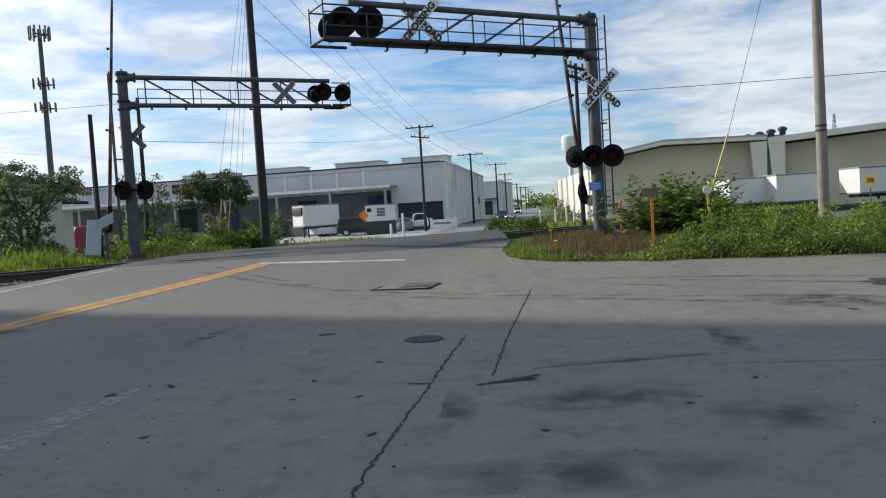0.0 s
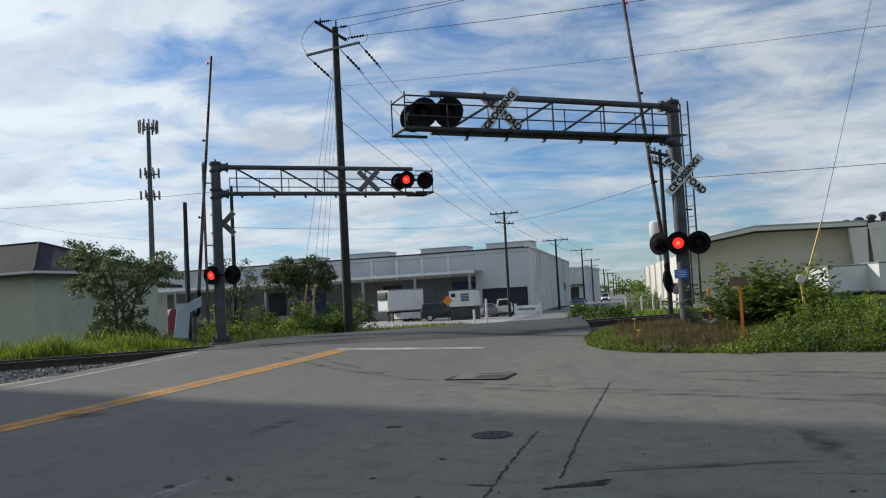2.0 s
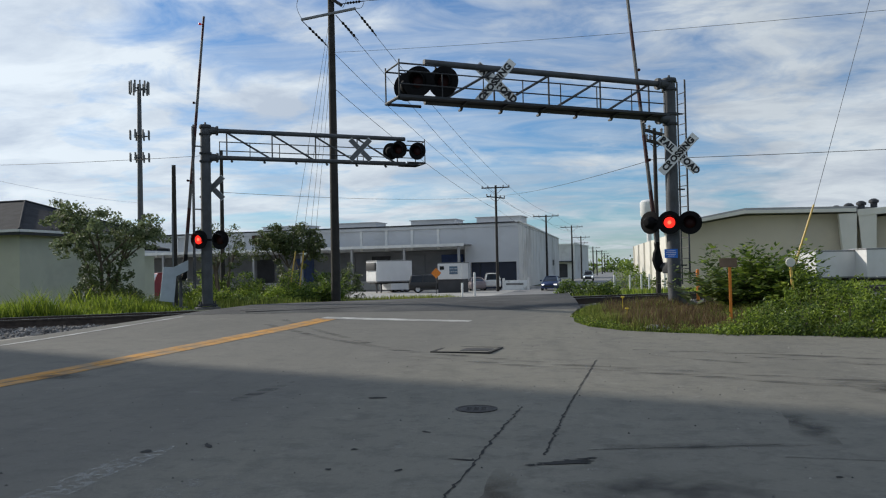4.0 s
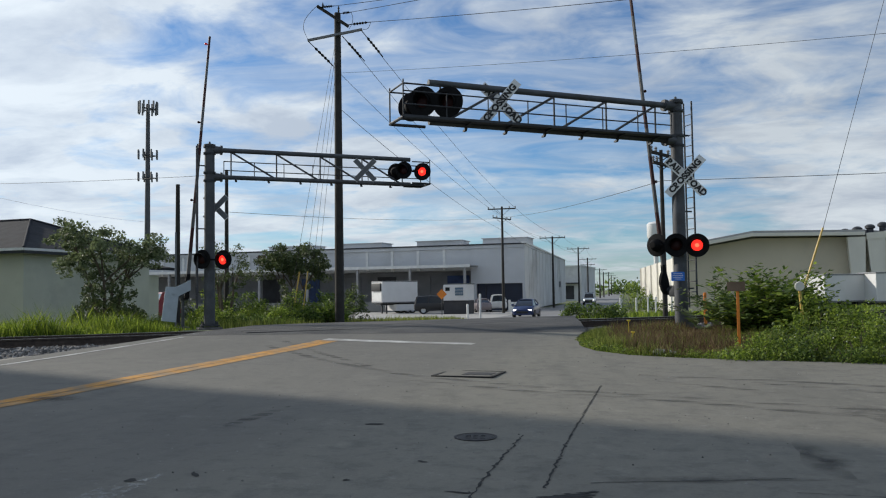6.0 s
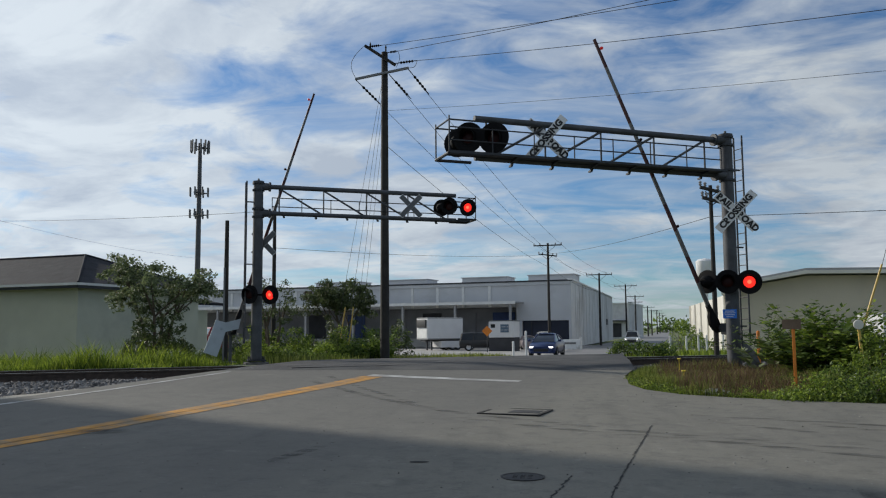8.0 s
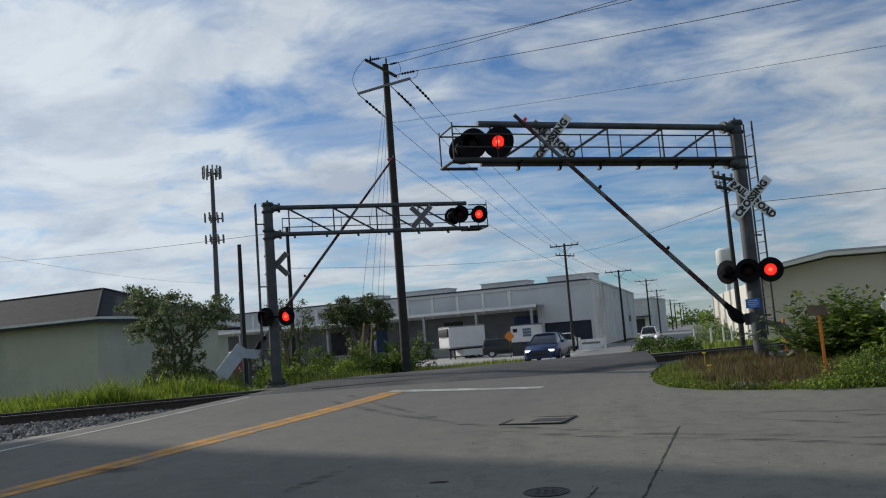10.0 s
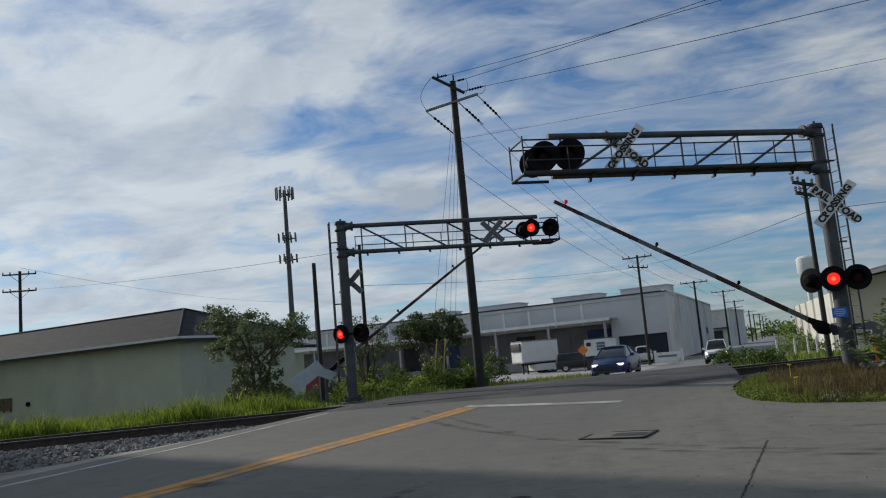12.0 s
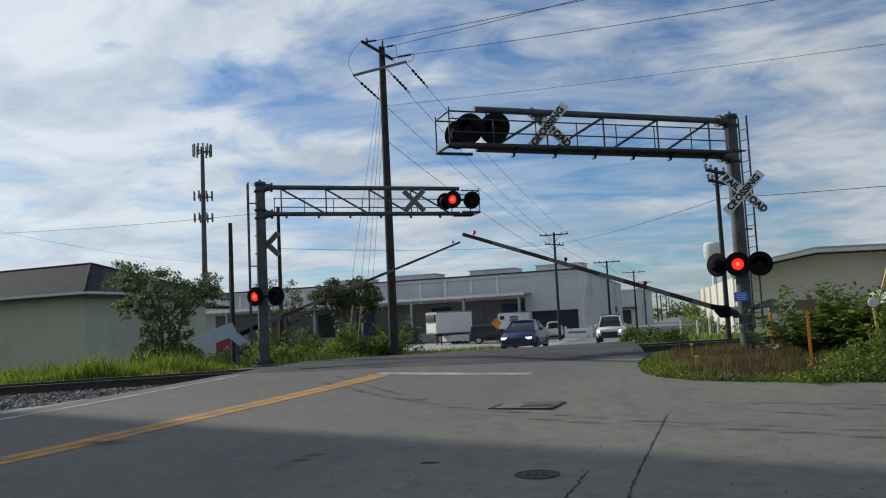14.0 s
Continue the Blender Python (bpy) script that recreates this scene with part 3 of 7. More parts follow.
for b in steps((-12, 16.5, 90)):
    e = shoulder_edge(b)
    rows.append([on_road(-13.2 + (e + 13.2) * k / 5, b, -0.012 - 0.10 * (k / 5) ** 2 + 0.012 * noise.noise((k * 1.3, b * 2.0, 5))) for k in range(6)])
sheet("shoulder", rows, DIRT, "pale crumbling dirt shoulder beside the road", "road shoulder")


def rail(n):
    root = thing("rail", Matrix(), "rusty steel rail with a worn bright head", "rail", "rails of the track", "structure")
    bm = bmesh.new()
    prof = [(-0.075, 0.315), (0.075, 0.315), (0.075, 0.335), (0.012, 0.360), (0.012, 0.465), (0.036, 0.475), (0.036, 0.515), (-0.036, 0.515), (-0.036, 0.475), (-0.012, 0.465), (-0.012, 0.360), (-0.075, 0.335)]
    A, B = [], []
    for u, z in prof:
        A.append(bm.verts.new(on_track(-120, n + u, z)))
        B.append(bm.verts.new(on_track(200, n + u, z)))
    for k in range(len(A)):
        j = (k + 1) % len(A)
        bm.faces.new((A[k], A[j], B[j], B[k]))
    part("rail_web", bm, RAIL, root, smooth=0)
    bm = bmesh.new()
    m = Matrix.Rotation(TRACK, 4, "Z")
    box(bm, on_track(40, n, 0.5175), (320, 0.05, 0.005), m)
    part("rail_head", bm, RAILHEAD, root, "bright worn running surface", 0)


rail(NEAR_RAIL)
rail(NEAR_RAIL + GAUGE)

# ---- wear of the near road ----
rng = random.Random(7)


def crack(name, pts, width):
    """A jagged dirt-filled crack along points (a, b) of the road."""
    rows_ = []
    for (a0, b0), (a1, b1) in zip(pts, pts[1:]):
        l = math.hypot(a1 - a0, b1 - b0)
        n = max(2, int(l / 0.05))
        for k in range(n):
            q = k / n
            w = width * rng.uniform(0.3, 1.25)
            a, b = a0 + (a1 - a0) * q + rng.gauss(0, 0.009), b0 + (b1 - b0) * q
            na, nb = -(b1 - b0) / l, (a1 - a0) / l
            rows_.append([on_road(a + na * w, b + nb * w, 0.004), on_road(a - na * w, b - nb * w, 0.004)])
    return sheet(name, rows_, CRACK, "dark jagged crack in the concrete", "crack")


crack("crack_1", [(-1.46, 2.9), (-1.49, 3.95), (-1.54, 4.36), (-1.59, 4.96), (-1.66, 5.92), (-1.74, 6.87), (-1.80, 7.73), (-1.87, 9.0)], 0.012)
crack("crack_2", [(-1.23, 6.91), (-1.32, 8.12), (-1.41, 9.31), (-1.51, 11.17), (-1.62, 13.11)], 0.013)
crack("crack_3", [(-0.93, 7.17), (-0.39, 7.37), (0.11, 7.53), (0.7, 7.78)], 0.008)
crack("crack_4", [(0.6, 7.26), (2.01, 7.32), (4.0, 7.35)], 0.006)


def blot(name, a, b, ra, rb, material, label, lift=0.005, turn=0.0, rough=0.25):
    """An uneven patch lying on the road."""
    n = 28
    P = []
    for k in range(n):
        t = 2 * math.pi * k / n
        r = 1 + rough * noise.noise((math.cos(t) * 1.4 + a, math.sin(t) * 1.4 + b, 0))
        u, v = ra * r * math.cos(t), rb * r * math.sin(t)
        P.append(on_road(a + u * math.cos(turn) - v * math.sin(turn), b + u * math.sin(turn) + v * math.cos(turn), lift))
    c = on_road(a, b, lift)
    me = raw_mesh(name, [tuple(c)] + [tuple(p) for p in P], [(0, 1 + k, 1 + (k + 1) % n) for k in range(n)], material)
    return tagged(new(name, me), label, "road mark", "", "structure")


blot("broken_spot_1", -1.02, 6.70, 0.20, 0.05, CRACK, "crumbled dark hole in the concrete", 0.006, 0.35, 0.9)
for k, (a, b, ra, rb) in enumerate(((-1.82, 6.6, 0.10, 0.018), (-3.6, 9.1, 0.10, 0.05), (-2.81, 6.7, 0.03, 0.03), (-2.73, 6.05, 0.02, 0.025), (-2.2, 6.17, 0.035, 0.02), (-4.49, 6.18, 0.05, 0.05),
                                    (2.5, 10.33, 0.07, 0.05), (2.8, 11.0, 0.09, 0.06), (-4.1, 6.5, 0.08, 0.03), (-2.45, 7.5, 0.05, 0.02), (-0.6, 5.2, 0.03, 0.02), (0.35, 5.9, 0.03, 0.02), (0.9, 6.7, 0.025, 0.02), (-3.4, 5.0, 0.04, 0.02), (-1.75, 5.1, 0.05, 0.02))):
    blot("chip_%d" % (k + 1), a, b, ra, rb, CRACK, "small broken chip in the concrete", 0.005, 0.3 * k, 0.5)
for k in range(8):
    a = -1.27 + 0.06 * k
    blot("crumb_%d" % (k + 1), a, 6.55 + 0.045 * k + rng.gauss(0, 0.03), rng.uniform(0.03, 0.07), rng.uniform(0.012, 0.03), CRACK, "crumbled edge of the hole", 0.0055, 0.3, 0.6)
blot("patch_2", 3.7, 12.9, 0.5, 0.35, CRACK, "heap of dark dirt on the apron", 0.006, 0, 0.8)
# a streak of shade, painted with the skid mark material
blot("shade_streak", -5.15, 9.2, 0.1, 0.75, SKID, "short dark streak of shade painted on the concrete", 0.005)
blot("worn_paint_1", -4.36, 5.3, 0.16, 1.0, WORN, "scraps of worn white paint", 0.006, 0.10, 0.5)
blot("worn_paint_2", -3.3, 5.2, 0.5, 0.6, SCUFF, "faint pale scuffs on the concrete", 0.0055, 0.1, 0.6)
blot("repair_1", -1.33, 5.75, 0.16, 0.75, BROWNPATCH, "brown dirt along the broken joint", 0.0055, 0.05, 0.8)
blot("stain_7", 0.9, 8.7, 0.18, 0.9, STAIN, "dark damp streak on the concrete", 0.005, 0.1, 0.7)
blot("stain_8", -0.1, 7.5, 1.0, 0.16, STAIN, "dark damp streak on the concrete", 0.005, 0.28, 0.7)
blot("stain_1", -0.1, 6.1, 0.75, 0.45, STAIN, "broad dark oil stain on the concrete", 0.005, 0.2, 0.7)
blot("stain_2", 0.9, 5.6, 0.6, 0.5, STAIN, "broad dark oil stain on the concrete", 0.005, 0.9, 0.7)
blot("stain_3", -0.2, 4.4, 1.0, 0.35, STAIN, "broad dark oil stain on the concrete", 0.005, 0.1, 0.7)
blot("stain_4", 2.4, 11.3, 1.3, 0.75, STAIN, "dark damp dirt on the apron", 0.005, -0.5, 0.7)
blot("stain_6", -8.7, 9.6, 0.5, 0.25, STAIN, "dark tyre smear across the yellow line", 0.0075, 0.6, 0.7)
for nm, pts, w in (("skid_1", [(-0.84, 13.78), (0.59, 13.07)], 0.17), ("skid_2", [(-4.6, 12.9), (-2.27, 12.05), (-0.98, 11.93), (1.28, 11.21), (3.5, 10.6)], 0.2),
                   ("skid_3", [(-9.76, 17.17), (-7.2, 15.0), (-5.1, 13.6), (-1.83, 12.35), (1.4, 11.75), (4, 11.2)], 0.19), ("skid_4", [(0.54, 14.0), (2.36, 13.26), (5, 12.4)], 0.22),
                   ("skid_5", [(-9.9, 18.2), (-7.9, 16.2), (-6.0, 14.4)], 0.16), ("skid_6", [(-1.2, 14.5), (1.2, 14.3), (4, 13.6)], 0.2)):
    stripe(nm, pts, w, SKID, "curved dark tyre mark", 0.005)


def manhole(a, b):
    root = thing("manhole_cover", Matrix.Translation(on_road(a, b)), "round dark iron manhole cover sunk in the concrete", "manhole cover")
    bm = bmesh.new()
    lathe(bm, [(0.19, -0.03), (0.225, 0.006), (0.20, 0.009), (0.19, 0.002)], 28)
    part("cover_ring", bm, IRON, root)
    bm = bmesh.new()
    lathe(bm, [(0, 0.004), (0.185, 0.004), (0.185, -0.03)], 28)
    for k in range(-2, 3):
        for j in range(-2, 3):
            if k * k + j * j < 4:
                box(bm, (k * 0.075, j * 0.075, 0.006), (0.045, 0.045, 0.006))
    part("cover_plate", bm, IRON, root)


manhole(-2.31, 8.72)
root = thing("drain_hatch", Matrix.Translation(on_road(-3.95, 13.95)) @ pose(0, 0, 0, 0, 0, -13), "rectangular concrete hatch with a sunken dark edge", "hatch")
bm = bmesh.new()
for c, s in (((0, -0.44, 0.006), (1.04, 0.07, 0.02)), ((0, 0.44, 0.006), (1.04, 0.06, 0.02)), ((-0.5, 0, 0.006), (0.06, 0.86, 0.02)), ((0.5, 0, 0.006), (0.06, 0.86, 0.02))):
    box(bm, c, s)
part("hatch_frame", bm, CRACK, root, smooth=0)
bm = bmesh.new()
box(bm, (0, 0, 0.002), (0.92, 0.8, 0.02), None, 0.004)
part("hatch_lid", bm, CONCRETE, root, smooth=0)
bm = bmesh.new()
box(bm, (0.18, -0.02, 0.012), (0.5, 0.4, 0.012), None, 0.003)
part("hatch_grate", bm, IRON, root, smooth=0)

# scattered stones and litter on the concrete
verts, faces = [], []
for k in range(800):
    a, b = rng.uniform(-8, 5), 3 + 15 * rng.random() ** 1.6
    p = on_road(a, b, 0.004)
    r = rng.uniform(0.003, 0.014) * (1.6 if rng.random() < 0.08 else 1)
    i = len(verts)
    for m in range(5):
        t = 2 * math.pi * m / 5
        verts.append((p.x + r * math.cos(t) * rng.uniform(0.6, 1.3), p.y + r * math.sin(t), p.z - 0.004))
    verts.append((p.x, p.y, p.z + r * 0.7))
    faces += [(i + m, i + (m + 1) % 5, i + 5) for m in range(5)]
tagged(new("road_grit", raw_mesh("road_grit", verts, faces, island_mat("grit", (0.02, 0.02, 0.02), (0.30, 0.29, 0.27), 0.9))), "loose grit and pebbles on the concrete", "grit", "", "stuff")
# ballast stones beside the rails, nearest part
verts, faces = [], []
for k in range(17000):
    if k % 12:
        s, n = rng.uniform(-30, 5), rng.uniform(17.2, 22.7) if k % 5 else rng.uniform(23.4, 26)
    else:
        s, n = rng.uniform(14, 25), rng.uniform(22.3, 25.6)
    if abs(n - NEAR_RAIL) < 0.3 or abs(n - NEAR_RAIL - GAUGE) < 0.3:
        continue
    p = on_track(s, n)
    a, b = RA.dot(p), RB.dot(p)
    if s < 10 and (a > -13.5 or a > shoulder_edge(b) - 0.15 * rng.random()):
        continue
    z = bed_z(n)
    r = rng.uniform(0.03, 0.085)
    i = len(verts)
    R = Euler((rng.random() * 6, rng.random() * 6, rng.random() * 6)).to_matrix()
    for c in ((1, 0, 0), (-1, 0, 0), (0, 1, 0), (0, -1, 0), (0, 0, 1), (0, 0, -1)):
        v = R @ Vector(c) * r * rng.uniform(0.7, 1.2)
        verts.append((p.x + v.x, p.y + v.y, z + v.z))
    for t in ((0, 2, 4), (2, 1, 4), (1, 3, 4), (3, 0, 4), (2, 0, 5), (1, 2, 5), (3, 1, 5), (0, 3, 5)):
        faces.append(tuple(i + x for x in t))
tagged(new("ballast_stones", raw_mesh("ballast_stones", verts, faces, STONE)), "loose grey ballast stones along the rails", "ballast", "", "stuff")
# timber ties
bm = bmesh.new()
box(bm, (0, 0, 0), (0.23, 2.5, 0.16), None, 0.01)
tie_mesh = to_mesh("tie", bm, TIE, 0)
for k in range(70):
    s = -30 + k * 0.55
    p = on_track(s, NEAR_RAIL + GAUGE / 2)
    if 4.0 < s < 13.8:
        continue
    o = tagged(new("railway_tie", tie_mesh), "dark timber railway tie half buried in ballast", "railway tie", "ties under the rails")
    o.matrix_basis = Matrix.Translation((p.x, p.y, 0.238)) @ pose(0, 0, 0, 0, 0, 29)
# rubber panels between the rails on the road
for n, w in ((NEAR_RAIL - 0.42, 0.55), (NEAR_RAIL + GAUGE / 2, 1.22), (NEAR_RAIL + GAUGE + 0.42, 0.55)):
    for k in range(4):
        bm = bmesh.new()
        box(bm, (0, 0, 0), (2.38, w, 0.06), None, 0.01)
        p = on_track(5.5 + 2.4 * k, n)
        o = solid("crossing_panel", bm, ASPHALT, "dark worn crossing panel between the rails", "crossing panel", Matrix.Translation((p.x, p.y, 0.506)) @ pose(0, 0, 0, 0, 0, 29), "panels of the crossing", "structure")

# ---- places of the lamps and signs ----
LAMP_RU = [(-2.21, 20.75, 6.34), (-1.55, 20.60, 6.27), (-2.53, 21.15, 6.31)]
LAMP_RL = [(4.54, 23.95, 2.76), (5.09, 23.85, 2.74), (4.07, 24.35, 2.79)]
LAMP_LU = [(-4.15, 30.70, 6.13), (-3.43, 30.60, 6.04), (-4.53, 31.20, 6.15), (-3.77, 31.10, 6.05)]
LAMP_LL = [(-10.68, 27.45, 2.77), (-9.91, 27.40, 2.74)]
BUCKS = [(-0.27, 21.45, 6.40), (4.82, 23.85, 4.69), (-5.45, 29.80, 6.04), (-10.46, 28.15, 4.62)]
BLUE_AT = (4.56, 23.95, 1.88)

# ---- crossing signals ----
ARM_TURN = 28.5
GANTRY_R = pose(4.69, 24.24, gz(4.69, 24.24), 0, 0, ARM_TURN + 180)
GANTRY_L = pose(-10.55, 27.80, gz(-10.55, 27.80), 0, 0, ARM_TURN)
FACE = -41.5            # the signs and lamps face along the road, not square to the arm
LAMPS = []              # (gantry, part, pose when lit, pose when dark, place)


def lettering(text, size):
    cu = bpy.data.curves.new("lettering", "FONT")
    cu.body, cu.size, cu.align_x, cu.align_y, cu.extrude = text, size, "CENTER", "CENTER", 0.003
    cu.space_character, cu.offset = 1.04, 0.013
    ob = bpy.data.objects.new("lettering", cu)
    scene.collection.objects.link(ob)
    bpy.context.view_layer.update()
    me = bpy.data.meshes.new_from_object(ob.evaluated_get(bpy.context.evaluated_depsgraph_get()))
    bpy.data.objects.remove(ob)
    me.materials.clear()
    me.materials.append(SIGNBLACK)
    return me


WORD_A = lettering("CROSSING", 0.235)
WORDS_B = (lettering("RAIL", 0.235), lettering("ROAD", 0.235))


def crossbuck(g, p, turn, read=True, size=1.0):
    """Two crossed boards; local +y is the printed face."""
    root = new("crossbuck")
    root.parent = g
    root.matrix_basis = p @ pose(0, 0, 0, 0, 0, turn) @ Matrix.Scale(size, 4)
    root["label"] = "white railroad crossbuck with black letters" if read else "bare grey back of a railroad crossbuck"
    for ang, y, words in ((46, 0.012, ((0, WORD_A),)), (-46, -0.012, ((0.42, WORDS_B[0]), (-0.42, WORDS_B[1])))):
        bm = bmesh.new()
        box(bm, (0, 0, 0), (1.40, 0.012, 0.25), None, 0.004)
        b = part("blade", bm, SIGNWHITE, root, smooth=0)
        # seen from +y, x runs to the left
        b.matrix_basis = pose(0, y, 0, 0, ang, 0)
        bm = bmesh.new()
        box(bm, (0, -0.009, 0), (1.36, 0.004, 0.23))
        o = part("back_plate", bm, SIGNBACK, root, smooth=0)
        o.matrix_basis = b.matrix_basis.copy()
        for x, word in words if read else ():
            t = new("lettering", word)
            t.parent = root
            t.matrix_basis = b.matrix_basis @ pose(x, 0.0075, 0, 90, 0, 180)
    return root


def lamp_head(g, p, turn, lit_name, big=1.0):
    """A flashing lamp: round black background, hood, lens and the bulb behind it; it faces local +y."""
    head = new("signal_head")
    head.parent = g
    base = p @ pose(0, 0, 0, 0, 0, turn)
    head.matrix_basis = base
    head["label"] = "black round crossing light with a deep hood"
    R = 0.33 * big
    turn_y = pose(0, 0, 0, -90, 0, 0)          # lathe axis z to +y
    bm = bmesh.new()
    lathe(bm, [(0, -0.02), (R * 0.9, -0.02), (R, -0.008), (R, 0.012), (R * 0.55, 0.012), (R * 0.53, -0.005), (0, -0.005)], 32, turn_y)
    part("background", bm, BLACK, head)
    bm = bmesh.new()
    lathe(bm, [(0, -0.24), (0.09, -0.23), (0.17, -0.12), (0.185, -0.02)], 24, turn_y)
    part("housing", bm, BLACK, head)
    bm = bmesh.new()
    # hood: an open half tube over the lens
    n = 18
    ring = []
    for k in range(n + 1):
        a = radians(-25 + 230 * k / n)
        depth = 0.14 + 0.14 * max(0.0, math.sin(a))
        ring.append([bm.verts.new((r * math.cos(a), y, r * math.sin(a))) for r, y in ((0.2, 0.0), (0.2, depth), (0.19, depth), (0.19, 0.0))])
    for A, B in zip(ring, ring[1:]):
        for i in range(3):
            bm.faces.new((A[i], A[i + 1], B[i + 1], B[i]))
    part("hood", bm, BLACK, head)
    bm = bmesh.new()
    lathe(bm, [(0, 0.045), (0.06, 0.042), (0.12, 0.03), (0.155, 0.008), (0.155, 0.0), (0, 0.0)], 24, turn_y)
    part("lens", bm, LENS, head)
    if lit_name:
        bm = bmesh.new()
        lathe(bm, [(0.055, 0.046), (0.1, 0.038), (0.135, 0.026), (0.158, 0.010), (0.15, 0.0), (0.055, 0.0)], 24, turn_y)
        bulb = part("lamp_bulb", bm, BULB, g, "red lamp bulb that lights in turn")
        bm = bmesh.new()
        lathe(bm, [(0, 0.052), (0.03, 0.05), (0.056, 0.044), (0.056, 0.0), (0, 0.0)], 16, turn_y)
        part("bulb_core", bm, BULB_HOT, bulb)
        lit, dark = base @ Matrix.Translation((0, 0.012, 0)), base @ Matrix.Translation((0, -0.09, 0))
        bulb.matrix_basis = dark
        LAMPS.append((lit_name, bulb, lit, dark))
    return head


def gantry(at, label, reach, cage, LOW, TOP):
    g = thing("signal_gantry", at, label, "railway signal", "gantries of the crossing")
    bm = bmesh.new()
    rod(bm, (0, 0, 0.1), (0, 0, TOP + 0.14), 0.19, 0.17, 20)
    rod(bm, (0, 0, TOP + 0.12), (0, 0, TOP + 0.18), 0.20, 0.20, 20)
    rod(bm, (0, 0, TOP + 0.18), (0, 0, TOP + 0.28), 0.05, 0.03, 8)
    part("mast", bm, GALV, g)
    bm = bmesh.new()
    box(bm, (0, 0, 0.06), (0.62, 0.62, 0.05), None, 0.01)
    for sx in (-1, 1):
        for sy in (-1, 1):
            rod(bm, (sx * 0.24, sy * 0.24, 0.0), (sx * 0.24, sy * 0.24, 0.2), 0.025, seg=8)
            prism(bm, [(0, 0.085), (sx * 0.28, 0.085), (0, 0.4)], sy * 0.01 - 0.008, sy * 0.01 + 0.008, "y")
    part("base_plate", bm, STEEL_DARK, g)
    bm = bmesh.new()
    box(bm, (0, 0, -0.25), (0.8, 0.8, 0.5), None, 0.03)
    part("footing", bm, GRAVEL, g)
    for nm, z, r in (("top_chord", TOP, 0.085), ("bottom_chord", LOW, 0.08)):
        bm = bmesh.new()
        rod(bm, (0.15, 0, z), (reach, 0, z + 0.02), r, r * 0.95, 14)
        rod(bm, (0.0, 0, z), (0.42, 0, z), 0.16, 0.12, 14)
        for x in (0.36, 0.40):
            rod(bm, (x, 0, z), (x + 0.03, 0, z), 0.17, seg=14)
        part(nm, bm, GALV, g)
    for z in (TOP - 0.14, TOP + 0.1, LOW - 0.14, LOW + 0.14):
        bm = bmesh.new()
        rod(bm, (0, 0, z - 0.03), (0, 0, z + 0.03), 0.215, seg=20)
        part("collar", bm, STEEL_DARK, g)
    n = 4
    x0, x1 = 0.75, reach - 0.3
    for k in range(n):
        bm = bmesh.new()
        a, b = x0 + (x1 - x0) * k / n, x0 + (x1 - x0) * (k + 0.92) / n
        rod(bm, (a, 0.0, TOP - 0.06), (b, 0.0, LOW + 0.06), 0.034, seg=8)
        part("diagonal", bm, GALV, g)
    for k in range(n + 1):
        bm = bmesh.new()
        a = x0 + (x1 - x0) * k / n - 0.02
        rod(bm, (a, 0.0, LOW), (a, 0.0, TOP), 0.026, seg=8)
        part("upright", bm, GALV, g)
    # narrow walkway on the traffic side with its handrail
    bm = bmesh.new()
    for y in (0.12, 0.5):
        box(bm, (reach * 0.5 + cage * 0.5 + 0.2, y, LOW + 0.03), (reach + cage - 0.4, 0.025, 0.06))
    box(bm, (reach * 0.5 + cage * 0.5 + 0.2, 0.31, LOW + 0.03), (reach + cage - 0.4, 0.37, 0.02))
    part("walkway", bm, STEEL_DARK, g, smooth=0)
    for k in range(int(reach / 1.15)):
        x = 0.9 + k * 1.15
        bm = bmesh.new()
        prism(bm, [(0.5, LOW + 0.0), (0.1, LOW - 0.05), (0.02, LOW - 0.15), (-0.1, LOW - 0.15), (-0.1, LOW - 0.11), (-0.02, LOW - 0.1), (0.08, LOW), (0.5, LOW + 0.04)], x - 0.03, x + 0.03, "x")
        part("walkway_bracket", bm, STEEL_DARK, g, smooth=0)
    end = reach + cage
    for z in (LOW + 0.32, LOW + 0.64):
        bm = bmesh.new()
        rod(bm, (0.55, 0.48, z), (end, 0.48, z), 0.018, seg=8)
        part("handrail", bm, STEEL_DARK, g)
    k = 0.55
    while k < end + 0.01:
        bm = bmesh.new()
        rod(bm, (k, 0.48, LOW), (k, 0.48, LOW + 0.66), 0.016, seg=8)
        part("handrail_post", bm, STEEL_DARK, g)
        k += (end - 0.55) / 7
    # the open cage round the outer lamps
    zt = LOW + 0.82
    pts = [(reach - 0.1, -0.5), (end, -0.5), (end, 0.48), (reach - 0.1, 0.48)]
    for z in (LOW, zt):
        for p, q in zip(pts, pts[1:]):
            bm = bmesh.new()
            rod(bm, (*p, z), (*q, z), 0.022 if z > LOW + 0.1 else 0.04, seg=8)
            part("cage_rail", bm, STEEL_DARK, g)
    for p in pts[1:3]:
        bm = bmesh.new()
        rod(bm, (*p, LOW), (*p, zt + 0.1), 0.02, seg=8)
        part("cage_post", bm, STEEL_DARK, g)
    # ladder up the outer side
    for y in (-0.17, 0.17):
        bm = bmesh.new()
        box(bm, (-0.42, y, TOP / 2 + 0.4), (0.05, 0.022, TOP - 0.5))
        part("ladder_rail", bm, LADDER, g, smooth=0)
    z = 0.8
    bm = bmesh.new()
    rod(bm, (-0.42, -0.17, 0), (-0.42, 0.17, 0), 0.013, seg=8)
    rung = part("ladder_rung", bm, LADDER, g)
    rung.matrix_basis = Matrix.Translation((0, 0, z))
    for k in range(1, 19):
        same(rung, g, Matrix.Translation((0, 0, z + 0.3 * k)))
